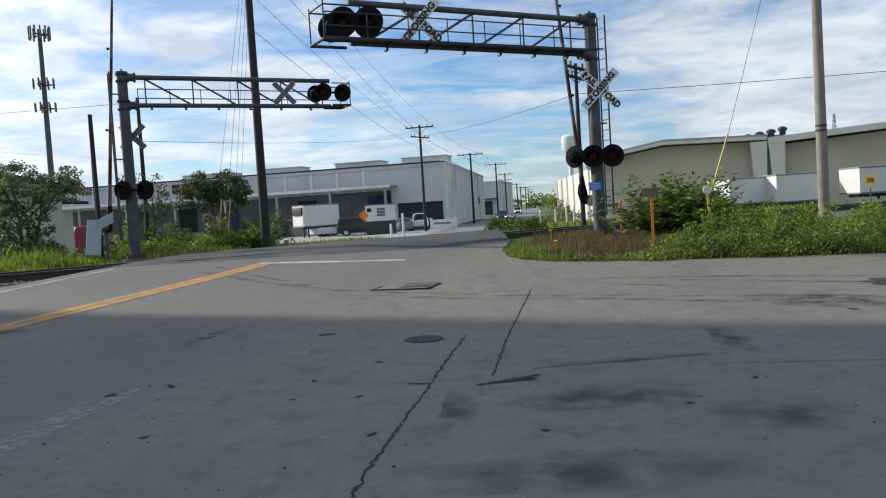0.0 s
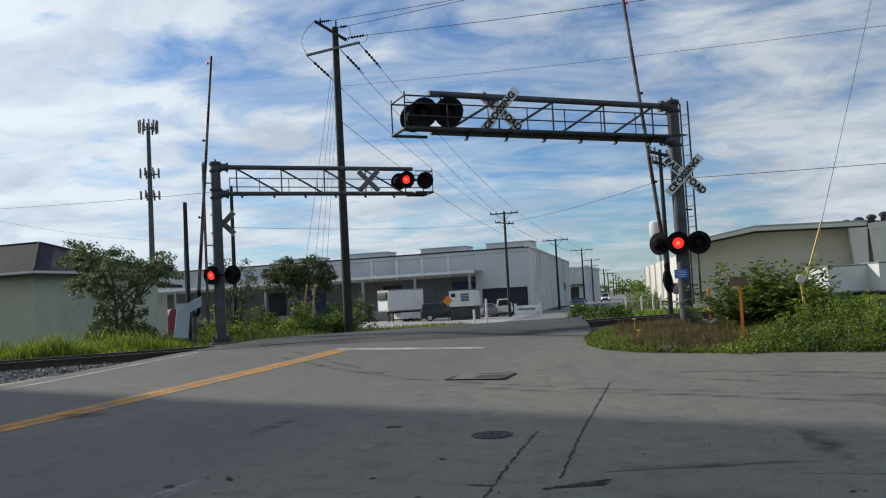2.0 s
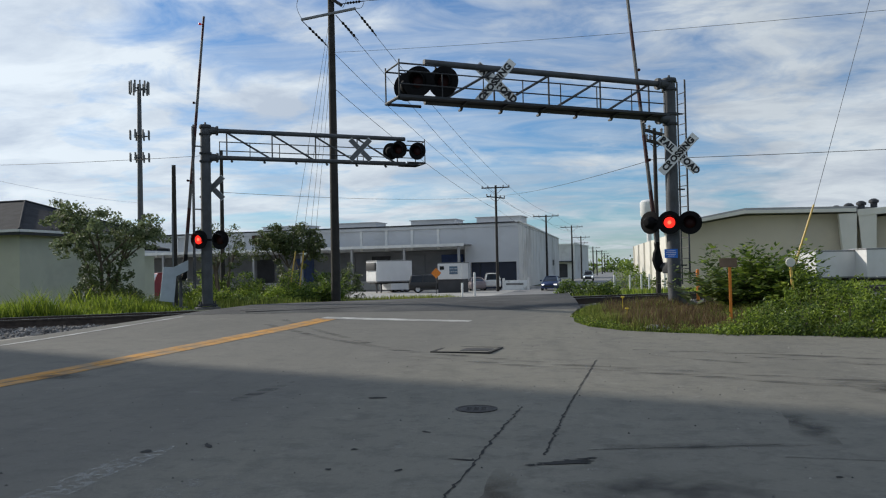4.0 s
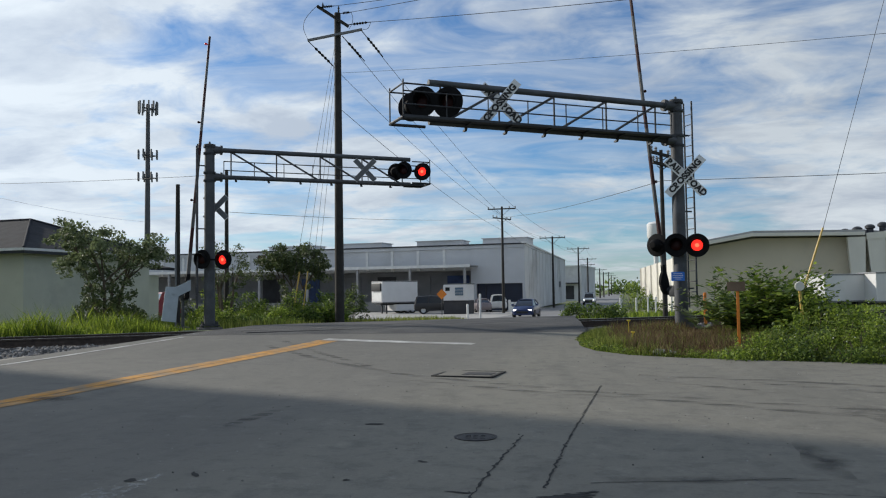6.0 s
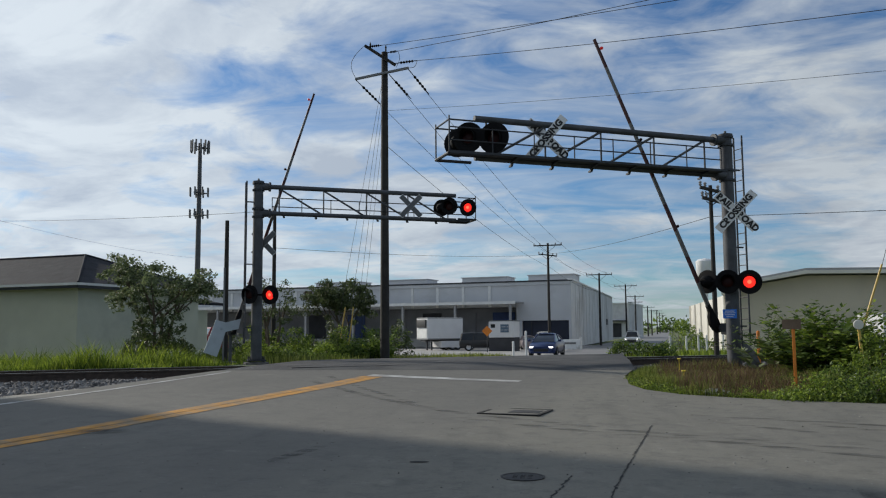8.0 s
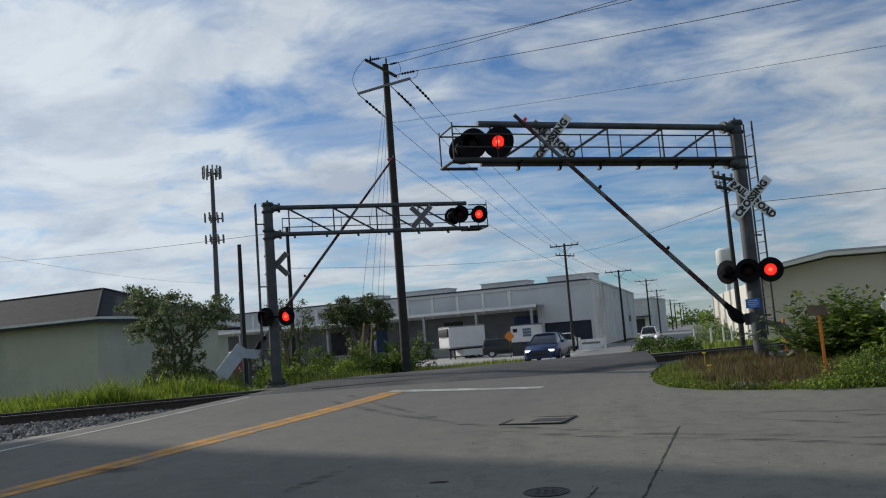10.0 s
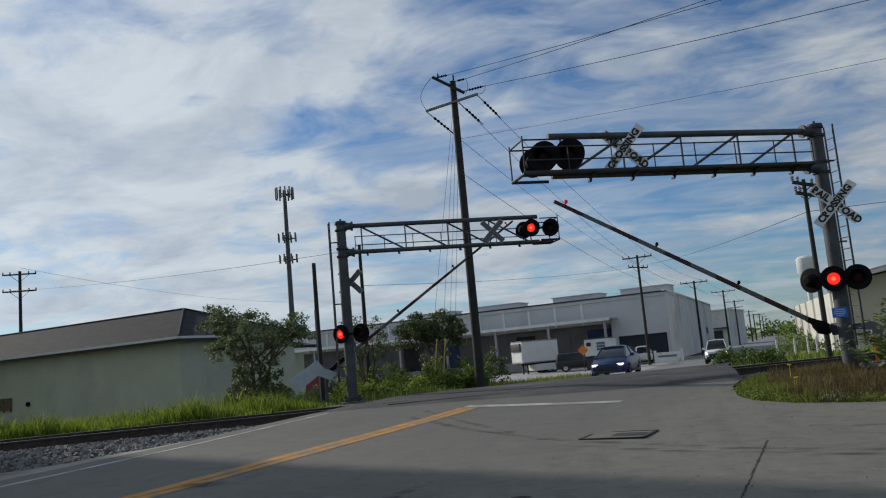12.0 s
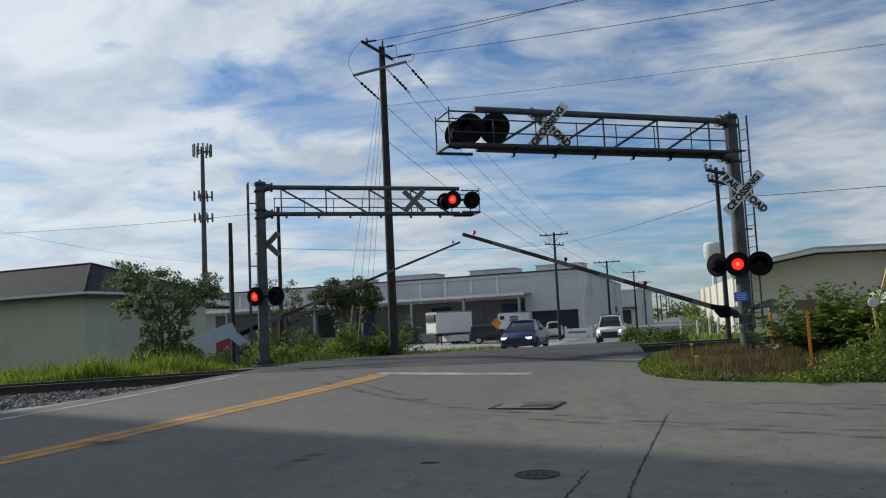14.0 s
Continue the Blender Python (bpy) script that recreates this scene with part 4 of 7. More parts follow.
    for z in (1.2, 3.4, 5.6):
        bm = bmesh.new()
        box(bm, (-0.3, 0, z), (0.3, 0.05, 0.04))
        part("ladder_bracket", bm, STEEL_DARK, g, smooth=0)
    return g


def local(at, world_place):
    v = at.inverted() @ Vector(world_place)
    return Matrix.Translation(v)


gR = gantry(GANTRY_R, "grey steel signal gantry with flashing lights over the road", 7.65, 0.85, 5.42, 6.42)
gL = gantry(GANTRY_L, "grey steel signal gantry behind the railway, arm over the far lane", 7.45, 0.62, 5.22, 6.17)
# lamps: place in the world, which way they face, name in the flashing order
lamp_head(gR, local(GANTRY_R, (LAMP_RU[0])), FACE, "ru_left", 1.2)
lamp_head(gR, local(GANTRY_R, (LAMP_RU[1])), FACE, "ru_right", 1.2)
lamp_head(gR, local(GANTRY_R, (LAMP_RU[2])), FACE + 180, "", 1.15)
lamp_head(gR, local(GANTRY_R, (LAMP_RL[0])), FACE, "rl_left", 1.0)
lamp_head(gR, local(GANTRY_R, (LAMP_RL[1])), FACE, "rl_right", 1.0)
lamp_head(gR, local(GANTRY_R, (LAMP_RL[2])), FACE + 150, "", 1.0)
lamp_head(gL, local(GANTRY_L, (LAMP_LU[0])), FACE + 180, "lu_left", 1.0)
lamp_head(gL, local(GANTRY_L, (LAMP_LU[1])), FACE + 180, "lu_right", 1.0)
lamp_head(gL, local(GANTRY_L, (LAMP_LU[2])), FACE, "", 1.0)
lamp_head(gL, local(GANTRY_L, (LAMP_LL[0])), FACE + 180, "ll_left", 1.0)
lamp_head(gL, local(GANTRY_L, (LAMP_LL[1])), FACE + 180, "ll_right", 1.0)
crossbuck(gR, local(GANTRY_R, BUCKS[0]), FACE, True)
crossbuck(gR, local(GANTRY_R, BUCKS[1]), FACE, True)
crossbuck(gL, local(GANTRY_L, BUCKS[2]), FACE + 28, False, 0.76)
crossbuck(gL, local(GANTRY_L, BUCKS[3]), FACE + 25, False, 0.78)


def brackets(g, at, places):
    """Pipe arms that carry the lamps."""
    for p, q in places:
        bm = bmesh.new()
        rod(bm, at.inverted() @ Vector(p), at.inverted() @ Vector(q), 0.032, seg=8)
        part("lamp_bracket", bm, BLACK, g)


back = RB * 0.14
brackets(gR, GANTRY_R, [(Vector(LAMP_RL[0]) + back, Vector(LAMP_RL[1]) + back), (Vector(LAMP_RL[2]) - back, Vector(LAMP_RL[0]) + back),
                        (Vector(LAMP_RU[0]) + back, Vector(LAMP_RU[1]) + back), (Vector(LAMP_RU[2]) - back, Vector(LAMP_RU[0]) + back)])
brackets(gL, GANTRY_L, [(Vector(LAMP_LL[0]) + back, Vector(LAMP_LL[1]) + back), (Vector(LAMP_LU[0]) + back, Vector(LAMP_LU[1]) + back)])
# small blue notice on the near mast
bm = bmesh.new()
box(bm, (0, 0, 0), (0.36, 0.012, 0.25), None, 0.004)
o = part("notice", bm, BLUESIGN, gR, "small blue emergency notice", 0)
o.matrix_basis = local(GANTRY_R, BLUE_AT) @ pose(0, 0, 0, 0, 0, FACE)
for k, (w, z) in enumerate(((0.24, 0.075), (0.28, 0.025), (0.26, -0.025), (0.18, -0.075))):
    bm = bmesh.new()
    box(bm, (0, 0.008, z), (w, 0.004, 0.015))
    b = part("notice_line", bm, SIGNWHITE, o, smooth=0)


# ---- gates ----
def gate(name_at, length, hinge, label, bulge):
    """local +x runs out over the road; the arm turns about the hinge"""
    g = thing("crossing_gate", name_at, label, "railway gate", "gates of the crossing")
    bm = bmesh.new()
    rod(bm, (-0.05, 0.35, -0.05), (-0.05, 0.35, hinge - 0.15), 0.06, 0.055, 12)
    box(bm, (-0.05, 0.35, 0.0), (0.4, 0.4, 0.05), None, 0.01)
    part("gate_post", bm, GALV, g)
    bm = bmesh.new()
    box(bm, (-0.02, 0.33, hinge - 0.02), (0.26, 0.30, 0.32), None, 0.04)
    rod(bm, (0, 0.1, hinge), (0, 0.55, hinge), 0.09, seg=14)
    part("gate_motor", bm, STEEL_DARK, g, "dark gate motor box")
    arm = new("gate_arm")
    arm.parent = g
    bm = bmesh.new()
    w = 0.45
    prism(bm, [(-0.15, 0.08), (-0.1, -0.1), (0.05, -0.2 * bulge), (0.25, -0.25 * bulge), (0.45, -0.17 * bulge), (0.55, -0.07), (w + 0.3, -0.06), (w + 0.3, 0.06), (0.45, 0.09), (0.2, 0.15 * bulge), (0.0, 0.15 * bulge)], -0.05, 0.03, "y")
    rod(bm, (0, -0.1, 0), (0, 0.3, 0), 0.08, seg=14)
    part("arm_root", bm, BLACK, arm, smooth=0)
    n = 10
    for k in range(n):
        a, b = w + 0.2 + (length - w - 0.2) * k / n, w + 0.2 + (length - w - 0.2) * (k + 1) / n
        ha, hb = 0.062 - 0.026 * k / n, 0.062 - 0.026 * (k + 1) / n
        bm = bmesh.new()
        prism(bm, [(a, -ha), (b, -hb), (b, hb), (a, ha)], -0.025, 0.025, "y")
        part("arm_band", bm, GATE_RED if k % 2 else GATE_WHITE_BACKLIT, arm, smooth=0)
    for x in (length - 0.3, length * 0.66, length * 0.36):
        bm = bmesh.new()
        rod(bm, (x, 0, 0.04), (x, 0, 0.09), 0.02, seg=8)
        lathe(bm, [(0, 0.08), (0.04, 0.085), (0.045, 0.13), (0.03, 0.16), (0, 0.165)], 12, Matrix.Translation((x, 0, 0)))
        part("arm_lamp", bm, REDLENS if x > length - 1 else LENS, arm, "small red lamp on the arm")
    return g, arm


GATE_R_AT, GATE_L_AT = pose(4.35, 24.65, gz(4.35, 24.65), 0, 0, 38.5 + 180), pose(-11.44, 27.95, gz(-11.44, 27.95), 0, 0, 34.9)
HINGE_R, HINGE_L = 1.49 - gz(4.35, 24.65), 1.54 - gz(-11.44, 27.95)
gate_r, arm_r = gate(GATE_R_AT, 8.76, HINGE_R, "striped crossing gate arm on a black motor beside the mast", 0.9)
gate_l, arm_l = gate(GATE_L_AT, 9.31, HINGE_L, "striped crossing gate behind the railway, pale counterweights", 0.4)
bm = bmesh.new()
prism(bm, [(-0.93, 0.31), (0.24, 0.27), (0.26, -0.08), (0.54, -0.54), (0.18, -0.57), (-0.05, -0.18), (-0.95, -0.17)], -0.3, -0.27, "y")
rod(bm, (0, -0.3, 0), (0, 0.35, 0), 0.045, seg=10)
weight_l = part("counterweight", bm, WEIGHTGREY, gate_l, "pale sheet-metal counterweight", 0)
bm = bmesh.new()
box(bm, (-0.25, 0.33, HINGE_L + 0.02), (0.7, 0.10, 0.14), None, 0.02)
part("shaft_bracket", bm, STEEL_DARK, gate_l)
bm = bmesh.new()
prism(bm, [(-1.5, 0.22), (-1.5, 0.58), (-1.1, 0.58), (-0.1, 0.08), (-0.1, 0.0), (-1.1, 0.34), (-1.1, 0.22)], 0.36, 0.40, "y")
part("counterweight", bm, SIGNBACK, arm_r, "grey sheet-metal counterweight", 0)

# ---- buildings ----
def warehouse():
    g = thing("warehouse", Matrix.Translation((0.5, 97, -0.75)) @ pose(0, 0, 0, 0, 0, -13), "long white industrial warehouse with a canopied loading dock", "building")
    H = 7.95
    back = Vector((-0.099, 0.995, 0))
    # the box: front wall above the dock, side wall, roof
    bm = bmesh.new()
    box(bm, (-3.32, 0.2, (H + 3.2) / 2), (6.64, 0.4, H - 3.2))
    part("front_wall", bm, WAREWALL, g, smooth=0)
    bm = bmesh.new()
    box(bm, (-6.2, 0.2, 1.6), (0.45, 0.4, 3.2))
    part("bay_jamb", bm, WAREWALL, g, smooth=0)
    bm = bmesh.new()
    box(bm, (-0.15, 0.2, 1.6), (0.3, 0.4, 3.2))
    part("bay_jamb", bm, WAREWALL, g, smooth=0)
    bm = bmesh.new()
    box(bm, (-3.2, 0.5, 1.6), (6.0, 0.1, 3.2))
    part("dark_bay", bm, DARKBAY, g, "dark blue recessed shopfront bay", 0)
    for x in (-4.9, -2.6):
        bm = bmesh.new()
        box(bm, (x, 0.42, 1.6), (0.12, 0.08, 3.2))
        part("bay_mullion", bm, STEEL_DARK, g, smooth=0)
    # upper front: separate pale panels between pilasters; relief shading put into their two tones
    x = -6.6
    n = 0
    while x > -60:
        w = 3.42
        bm = bmesh.new()
        box(bm, (x - w / 2, 0.22, (H + 4.9) / 2), (w - 0.10, 0.28, H - 4.9 - 0.5), None, 0.02)
        part("wall_panel", bm, WAREWALL, g, smooth=0)
        bm = bmesh.new()
        box(bm, (x - w, 0.14, (H + 4.9) / 2 - 0.05), (0.34, 0.34, H - 5.0), None, 0.02)
        part("pilaster", bm, TRIMWHITE, g, smooth=0)
        x -= w
        n += 1
    bm = bmesh.new()
    box(bm, (-30.3, 0.12, H - 0.33), (60.6, 0.42, 0.36))
    part("parapet", bm, WAREWALL, g, smooth=0)
    bm = bmesh.new()
    box(bm, (-30.3, 0.1, H - 0.06), (60.9, 0.56, 0.16))
    part("coping", bm, STEEL_DARK, g, "dark metal coping", 0)
    bm = bmesh.new()
    box(bm, (-33.3, 0.35, 5.0), (53.4, 0.3, 0.3))
    part("lintel", bm, WAREWALL, g, smooth=0)
    # dock recess; the canopy's shade is put into the wall and door colours
    bm = bmesh.new()
    box(bm, (-33.3, 3.6, 2.4), (53.4, 0.2, 4.9))
    part("dock_back_wall", bm, DOCKWALL_SHADED, g, smooth=0)
    bm = bmesh.new()
    box(bm, (-33.3, 2.0, 0.55), (53.4, 3.4, 1.1))
    part("dock_platform", bm, LOT, g, smooth=0)
    for x, w, m in ((-14.2, 2.4, DOCKWALL_SHADED), (-19, 2.6, DOCK), (-24, 2.6, DOCKWALL_SHADED), (-9.3, 2.9, BLUEDOOR), (-30, 2.6, BLUEDOOR), (-36, 2.6, DOCK)):
        bm = bmesh.new()
        box(bm, (x, 3.42, 2.7), (w, 0.12, 3.2), None, 0.02)
        for z in (1.7, 2.4, 3.1, 3.8):
            box(bm, (x, 3.35, z), (w, 0.04, 0.05))
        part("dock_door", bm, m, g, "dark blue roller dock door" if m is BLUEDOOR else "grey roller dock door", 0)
    # canopy
    bm = bmesh.new()
    box(bm, (-33.0, -1.6, 5.32), (54.5, 3.9, 0.16))
    part("canopy", bm, ROOFGREY, g, "sloping sheet canopy", 0)
    bm = bmesh.new()
    box(bm, (-33.0, -3.58, 5.28), (54.6, 0.08, 0.34))
    part("canopy_fascia", bm, TRIMWHITE, g, smooth=0)
    for k in range(8):
        bm = bmesh.new()
        box(bm, (-6.4 - k * 6.84, -3.3, 2.6), (0.26, 0.26, 5.2))
        part("canopy_post", bm, ROOFGREY, g, smooth=0)
    # side wall of vertical panels
    k = 0
    d = 0.0
    while d < 61:
        w = 1.35
        p = back * (d + w / 2)
        bm = bmesh.new()
        box(bm, (p.x - 0.15 + (0.02 if k % 3 else 0.05), p.y, H / 2), (0.3, w - 0.05, H - (0.0 if k % 3 else -0.02)), Matrix.Rotation(radians(5.7), 4, "Z"))
        part("side_panel", bm, WARESIDE, g, smooth=0)
        d += w
        k += 1
    bm = bmesh.new()
    p = back * 30.5
    box(bm, (p.x - 0.1, p.y, H + 0.05), (0.55, 61.5, 0.2), Matrix.Rotation(radians(5.7), 4, "Z"))
    part("side_coping", bm, TRIMWHITE, g, smooth=0)
    bm = bmesh.new()
    p = back * 61
    prism(bm, [(-0.3, 0.4), (-60, 0.4), (-60, 61), (p.x - 0.3, p.y)], H - 0.5, H - 0.3)
    part("roof", bm, ROOFGREY, g, smooth=0)
    bm = bmesh.new()
    box(bm, (-60.2, 30, H / 2), (0.4, 60, H - 0.3))
    box(bm, (-33, 60.8, H / 2), (54, 0.4, H - 0.3))
    part("rear_wall", bm, WARESIDE, g, smooth=0)
    for a, b, y in ((-6.3, -0.6, 6), (-15.5, -9.4, 7), (-26.5, -20.4, 7), (-38, -31, 8)):
        bm = bmesh.new()
        box(bm, ((a + b) / 2, y, H + 0.25), (b - a, 3.5, 1.3), None, 0.05)
        box(bm, ((a + b) / 2, y, H + 0.93), (b - a + 0.3, 3.8, 0.1), None, 0.02)
        part("roof_monitor", bm, WAREWALL, g, "low pale box on the roof", 0)
    # red lettering that cannot be read
    for k, (w, x) in enumerate(((1.1, -35.4), (0.9, -34.1), (1.0, -32.9))):
        bm = bmesh.new()
        box(bm, (x, -0.05, 6.9), (w, 0.06, 1.2))
        part("sign_bar", bm, GATE_RED, g, "faded red sign lettering, unreadable", 0)
    bm = bmesh.new()
    p = back * 48
    box(bm, (p.x + 0.12, p.y, 3.3), (0.05, 1.4, 1.0))
    part("side_sign", bm, STEEL_DARK, g, smooth=0)
    return g


warehouse()
# next building down the street
g = thing("far_warehouse", Matrix.Translation((14.8, 205, -1.2)) @ pose(0, 0, 0, 0, 0, -13), "pale flat-roofed building further down the street", "building")
bm = bmesh.new()
box(bm, (-8, 12, 4.3), (16, 24, 8.6), None, 0.05)
part("wall", bm, WARESIDE, g, smooth=0)
bm = bmesh.new()
box(bm, (-8, 12, 8.7), (16.4, 24.4, 0.3))
part("roof", bm, TRIMWHITE, g, smooth=0)
# dark slabs on the solid wall paint the shade of openings
for x in (-12.5, -8, -3.5):
    bm = bmesh.new()
    box(bm, (x, -0.02, 2.1), (3.2, 0.1, 3.4))
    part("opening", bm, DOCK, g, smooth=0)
bm = bmesh.new()
box(bm, (-8, -0.9, 4.4), (15, 1.8, 0.25))
part("canopy", bm, STEEL_DARK, g, smooth=0)


def house():
    g = thing("house", Matrix.Translation((-23.0, 36.5, 0.0)) @ pose(0, 0, 0, 0, 0, -13), "low pale green stucco house with a dark hip roof", "house")
    L, W, E = 34.0, 9.0, 3.72
    bm = bmesh.new()
    box(bm, (-L / 2 - 0.4, W / 2 + 0.4, E / 2 - 0.1), (L, W, E + 0.1))
    part("wall", bm, STUCCO, g, smooth=0)
    # roof with overhang: hip end towards the street
    o = 0.55
    bm = bmesh.new()
    c = [(-L - 0.4 - o, 0.4 - o), (-0.4 + o, 0.4 - o), (-0.4 + o, W + 0.4 + o), (-L - 0.4 - o, W + 0.4 + o)]
    lo = [bm.verts.new((x, y, E)) for x, y in c]
    mid = [bm.verts.new((x, y, E + 0.16)) for x, y in c]
    r1, r0 = bm.verts.new((-4.6, W / 2 + 0.4, E + 2.05)), bm.verts.new((-L + 3.8, W / 2 + 0.4, E + 2.05))
    bm.faces.new(lo[::-1])
    for k in range(4):
        bm.faces.new((lo[k], lo[(k + 1) % 4], mid[(k + 1) % 4], mid[k]))
    bm.faces.new((mid[0], mid[1], r1, r0)); bm.faces.new((mid[1], mid[2], r1)); bm.faces.new((mid[2], mid[3], r0, r1)); bm.faces.new((mid[3], mid[0], r0))
    part("roof", bm, SHINGLE, g, "dark grey shingle hip roof", 0)
    for c2, s in (((-L / 2 - 0.4, 0.4 - o - 0.03, E + 0.10), (L + 2 * o, 0.06, 0.12)), ((-0.4 + o + 0.03, W / 2 + 0.4, E + 0.10), (0.06, W + 2 * o, 0.12))):
        bm = bmesh.new()
        box(bm, c2, s)
        part("gutter", bm, TRIMWHITE, g, "thin white gutter", 0)
    for c2, s in (((-L / 2 - 0.4, 0.4 - o - 0.01, E - 0.03), (L + 2 * o, 0.03, 0.14)), ((-0.4 + o + 0.01, W / 2 + 0.4, E - 0.03), (0.03, W + 2 * o, 0.14))):
        bm = bmesh.new()
        box(bm, c2, s)
        part("fascia", bm, STEEL_DARK, g, "dark painted fascia", 0)
    bm = bmesh.new()
    for p, q in (((-0.4 + o, 0.4 - o, E + 0.17), (-4.6, W / 2 + 0.4, E + 2.07)), ((-4.6, W / 2 + 0.4, E + 2.07), (-L + 3.8, W / 2 + 0.4, E + 2.07)), ((-0.4 + o, W + 0.4 + o, E + 0.17), (-4.6, W / 2 + 0.4, E + 2.07))):
        rod(bm, p, q, 0.07, seg=6)
    part("ridge_cap", bm, SHINGLE, g)
    # lower rear wing
    bm = bmesh.new()
    box(bm, (-2.9, W + 1.0, 1.35), (1.5, 5, 2.9))
    part("wing_wall", bm, STUCCO, g, smooth=0)
    bm = bmesh.new()
    lo = [bm.verts.new(p) for p in ((-3.7, W - 2.0, 3.5), (-1.35, W - 2.0, 3.1), (-1.35, W + 4, 3.1), (-3.7, W + 4, 3.5))]
    hi = [bm.verts.new(v.co + Vector((0, 0, 0.16))) for v in lo]
    bm.faces.new(lo); bm.faces.new(hi)
    for k in range(4):
        bm.faces.new((lo[k], lo[(k + 1) % 4], hi[(k + 1) % 4], hi[k]))
    part("wing_roof", bm, SHINGLE, g, smooth=0)
    bm = bmesh.new()
    box(bm, (-2.52, W - 2.03, 3.30), (2.4, 0.05, 0.08), Matrix.Rotation(radians(8.7), 4, "Y"))
    part("wing_fascia", bm, TRIMWHITE, g, smooth=0)
    bm = bmesh.new()
    for k in range(5):
        box(bm, (-14.45, 0.3, 0.97 + 0.14 * k), (1.5, 0.05, 0.12), None, 0.008)
    for x in (-15.1, -14.45, -13.8):
        box(bm, (x, 0.35, 1.2), (0.09, 0.05, 0.8))
    part("wall_crate", bm, CRATE, g, "weathered brown slatted crate on the wall", 0)
    bm = bmesh.new()
    rod(bm, (-12.25, 0.28, 1.16), (-12.25, 0.42, 1.16), 0.12, 0.14, 14)
    part("wall_vent", bm, BLACK, g, "round dark wall vent")
    return g


house()


def hall():
    g = thing("hall", Matrix.Translation((11.3, 72.0, -0.65)) @ pose(0, 0, 0, 0, 0, -13), "wide beige hall with a low gabled roof and cream fascia", "building")
    E = 5.75
    bm = bmesh.new()
    prism(bm, [(2.2, -0.1), (15.6, -0.1), (15.6, E + 0.35), (8.2, E + 0.5), (4.4, E - 0.1), (2.2, E - 0.78)], 0, 0.4, "y")
    part("front_wall", bm, HALLWALL, g, smooth=0)
    bm = bmesh.new()
    turn = Matrix.Rotation(radians(9.5), 4, "Z")
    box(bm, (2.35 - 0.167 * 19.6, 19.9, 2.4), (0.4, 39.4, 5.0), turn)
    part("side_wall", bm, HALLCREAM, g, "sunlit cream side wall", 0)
    for y in (2.0, 9.0, 16.0, 23.0, 30.0, 37.0):
        bm = bmesh.new()
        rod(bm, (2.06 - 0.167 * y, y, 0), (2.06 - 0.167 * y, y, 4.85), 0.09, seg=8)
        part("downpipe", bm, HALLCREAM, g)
    bm = bmesh.new()
    prof = [(1.7, E - 0.9), (4.4, E + 0.02), (8.2, E + 0.62), (16.4, E + 0.42), (16.4, E + 0.85), (8.2, E + 1.05), (4.4, E + 0.4), (1.7, E - 0.55)]
    prism(bm, prof, -1.3, 40, "y")
    part("roof", bm, ROOFGREY, g, smooth=0)
    for p, q in zip(prof[:3], prof[1:4]):
        bm = bmesh.new()
        prism(bm, [(p[0], p[1] - 0.02), (q[0], q[1] - 0.02), (q[0], q[1] + 0.26), (p[0], p[1] + 0.24)], -1.40, -1.303, "y")
        part("fascia", bm, HALLCREAM, g, smooth=0)
    # pair of tapered piers at the valley
    for x in (15.9, 17.3):
        bm = bmesh.new()
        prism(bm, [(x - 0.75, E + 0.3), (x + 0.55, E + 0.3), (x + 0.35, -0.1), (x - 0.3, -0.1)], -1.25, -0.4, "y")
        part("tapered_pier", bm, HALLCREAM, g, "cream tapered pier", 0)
    # second span
    bm = bmesh.new()
    prism(bm, [(16.2, -0.1), (60, -0.1), (60, E + 0.2), (40, E + 1.4), (16.2, E - 0.1)], 0.2, 0.6, "y")
    part("second_wall", bm, HALLWALL, g, smooth=0)
    bm = bmesh.new()
    prof = [(16.5, E + 0.1), (40, E + 1.5), (62, E + 0.2), (62, E + 0.6), (40, E + 1.95), (16.5, E + 0.55)]
    prism(bm, prof, -1.2, 40, "y")
    part("second_roof", bm, ROOFGREY, g, smooth=0)
    bm = bmesh.new()
    prism(bm, [(16.5, E + 0.08), (40, E + 1.48), (40, E + 2.0), (16.5, E + 0.58)], -1.3, -1.203, "y")
    part("second_fascia", bm, HALLCREAM, g, smooth=0)
    bm = bmesh.new()
    box(bm, (59.8, 20, 2.8), (0.4, 39, 5.6))
    box(bm, (30, 39.8, 2.8), (59, 0.4, 5.6))
    part("rear_wall", bm, HALLWALL, g, smooth=0)
    # ridge hood with round vents
    bm = bmesh.new()
    prism(bm, [(13.4, E + 0.9), (17.0, E + 1.5), (20.6, E + 1.1), (20.6, E + 0.7), (13.4, E + 0.7)], 8, 20, "y")
    part("ridge_hood", bm, ROOFGREY, g, smooth=0)
    for k in range(4):
        bm = bmesh.new()
        lathe(bm, [(0.28, 0), (0.28, 0.35), (0.42, 0.42), (0.42, 0.6), (0.2, 0.75), (0, 0.78)], 14, Matrix.Translation((16.2 + k * 1.0, 7.5, E + 0.75 + 0.16 * k)))
        part("roof_vent", bm, STEEL_DARK, g, "dark round roof vent")
    return g


hall()
# plain tall block beyond the railway, out of view, added to shade the near road
g = thing("shade_block", Matrix.Translation((-38.2, 26.9, -0.2)) @ pose(0, 0, 0, 0, 0, 156.5), "plain tall unseen block, added to shade the near road", "building")
bm = bmesh.new()
box(bm, (14, 10, 12), (28, 20, 24.4))
part("wall", bm, STUCCO, g, smooth=0)
bm = bmesh.new()
box(bm, (14, 10, 24.3), (28.3, 20.3, 0.3))
part("roof", bm, TRIMWHITE, g, smooth=0)
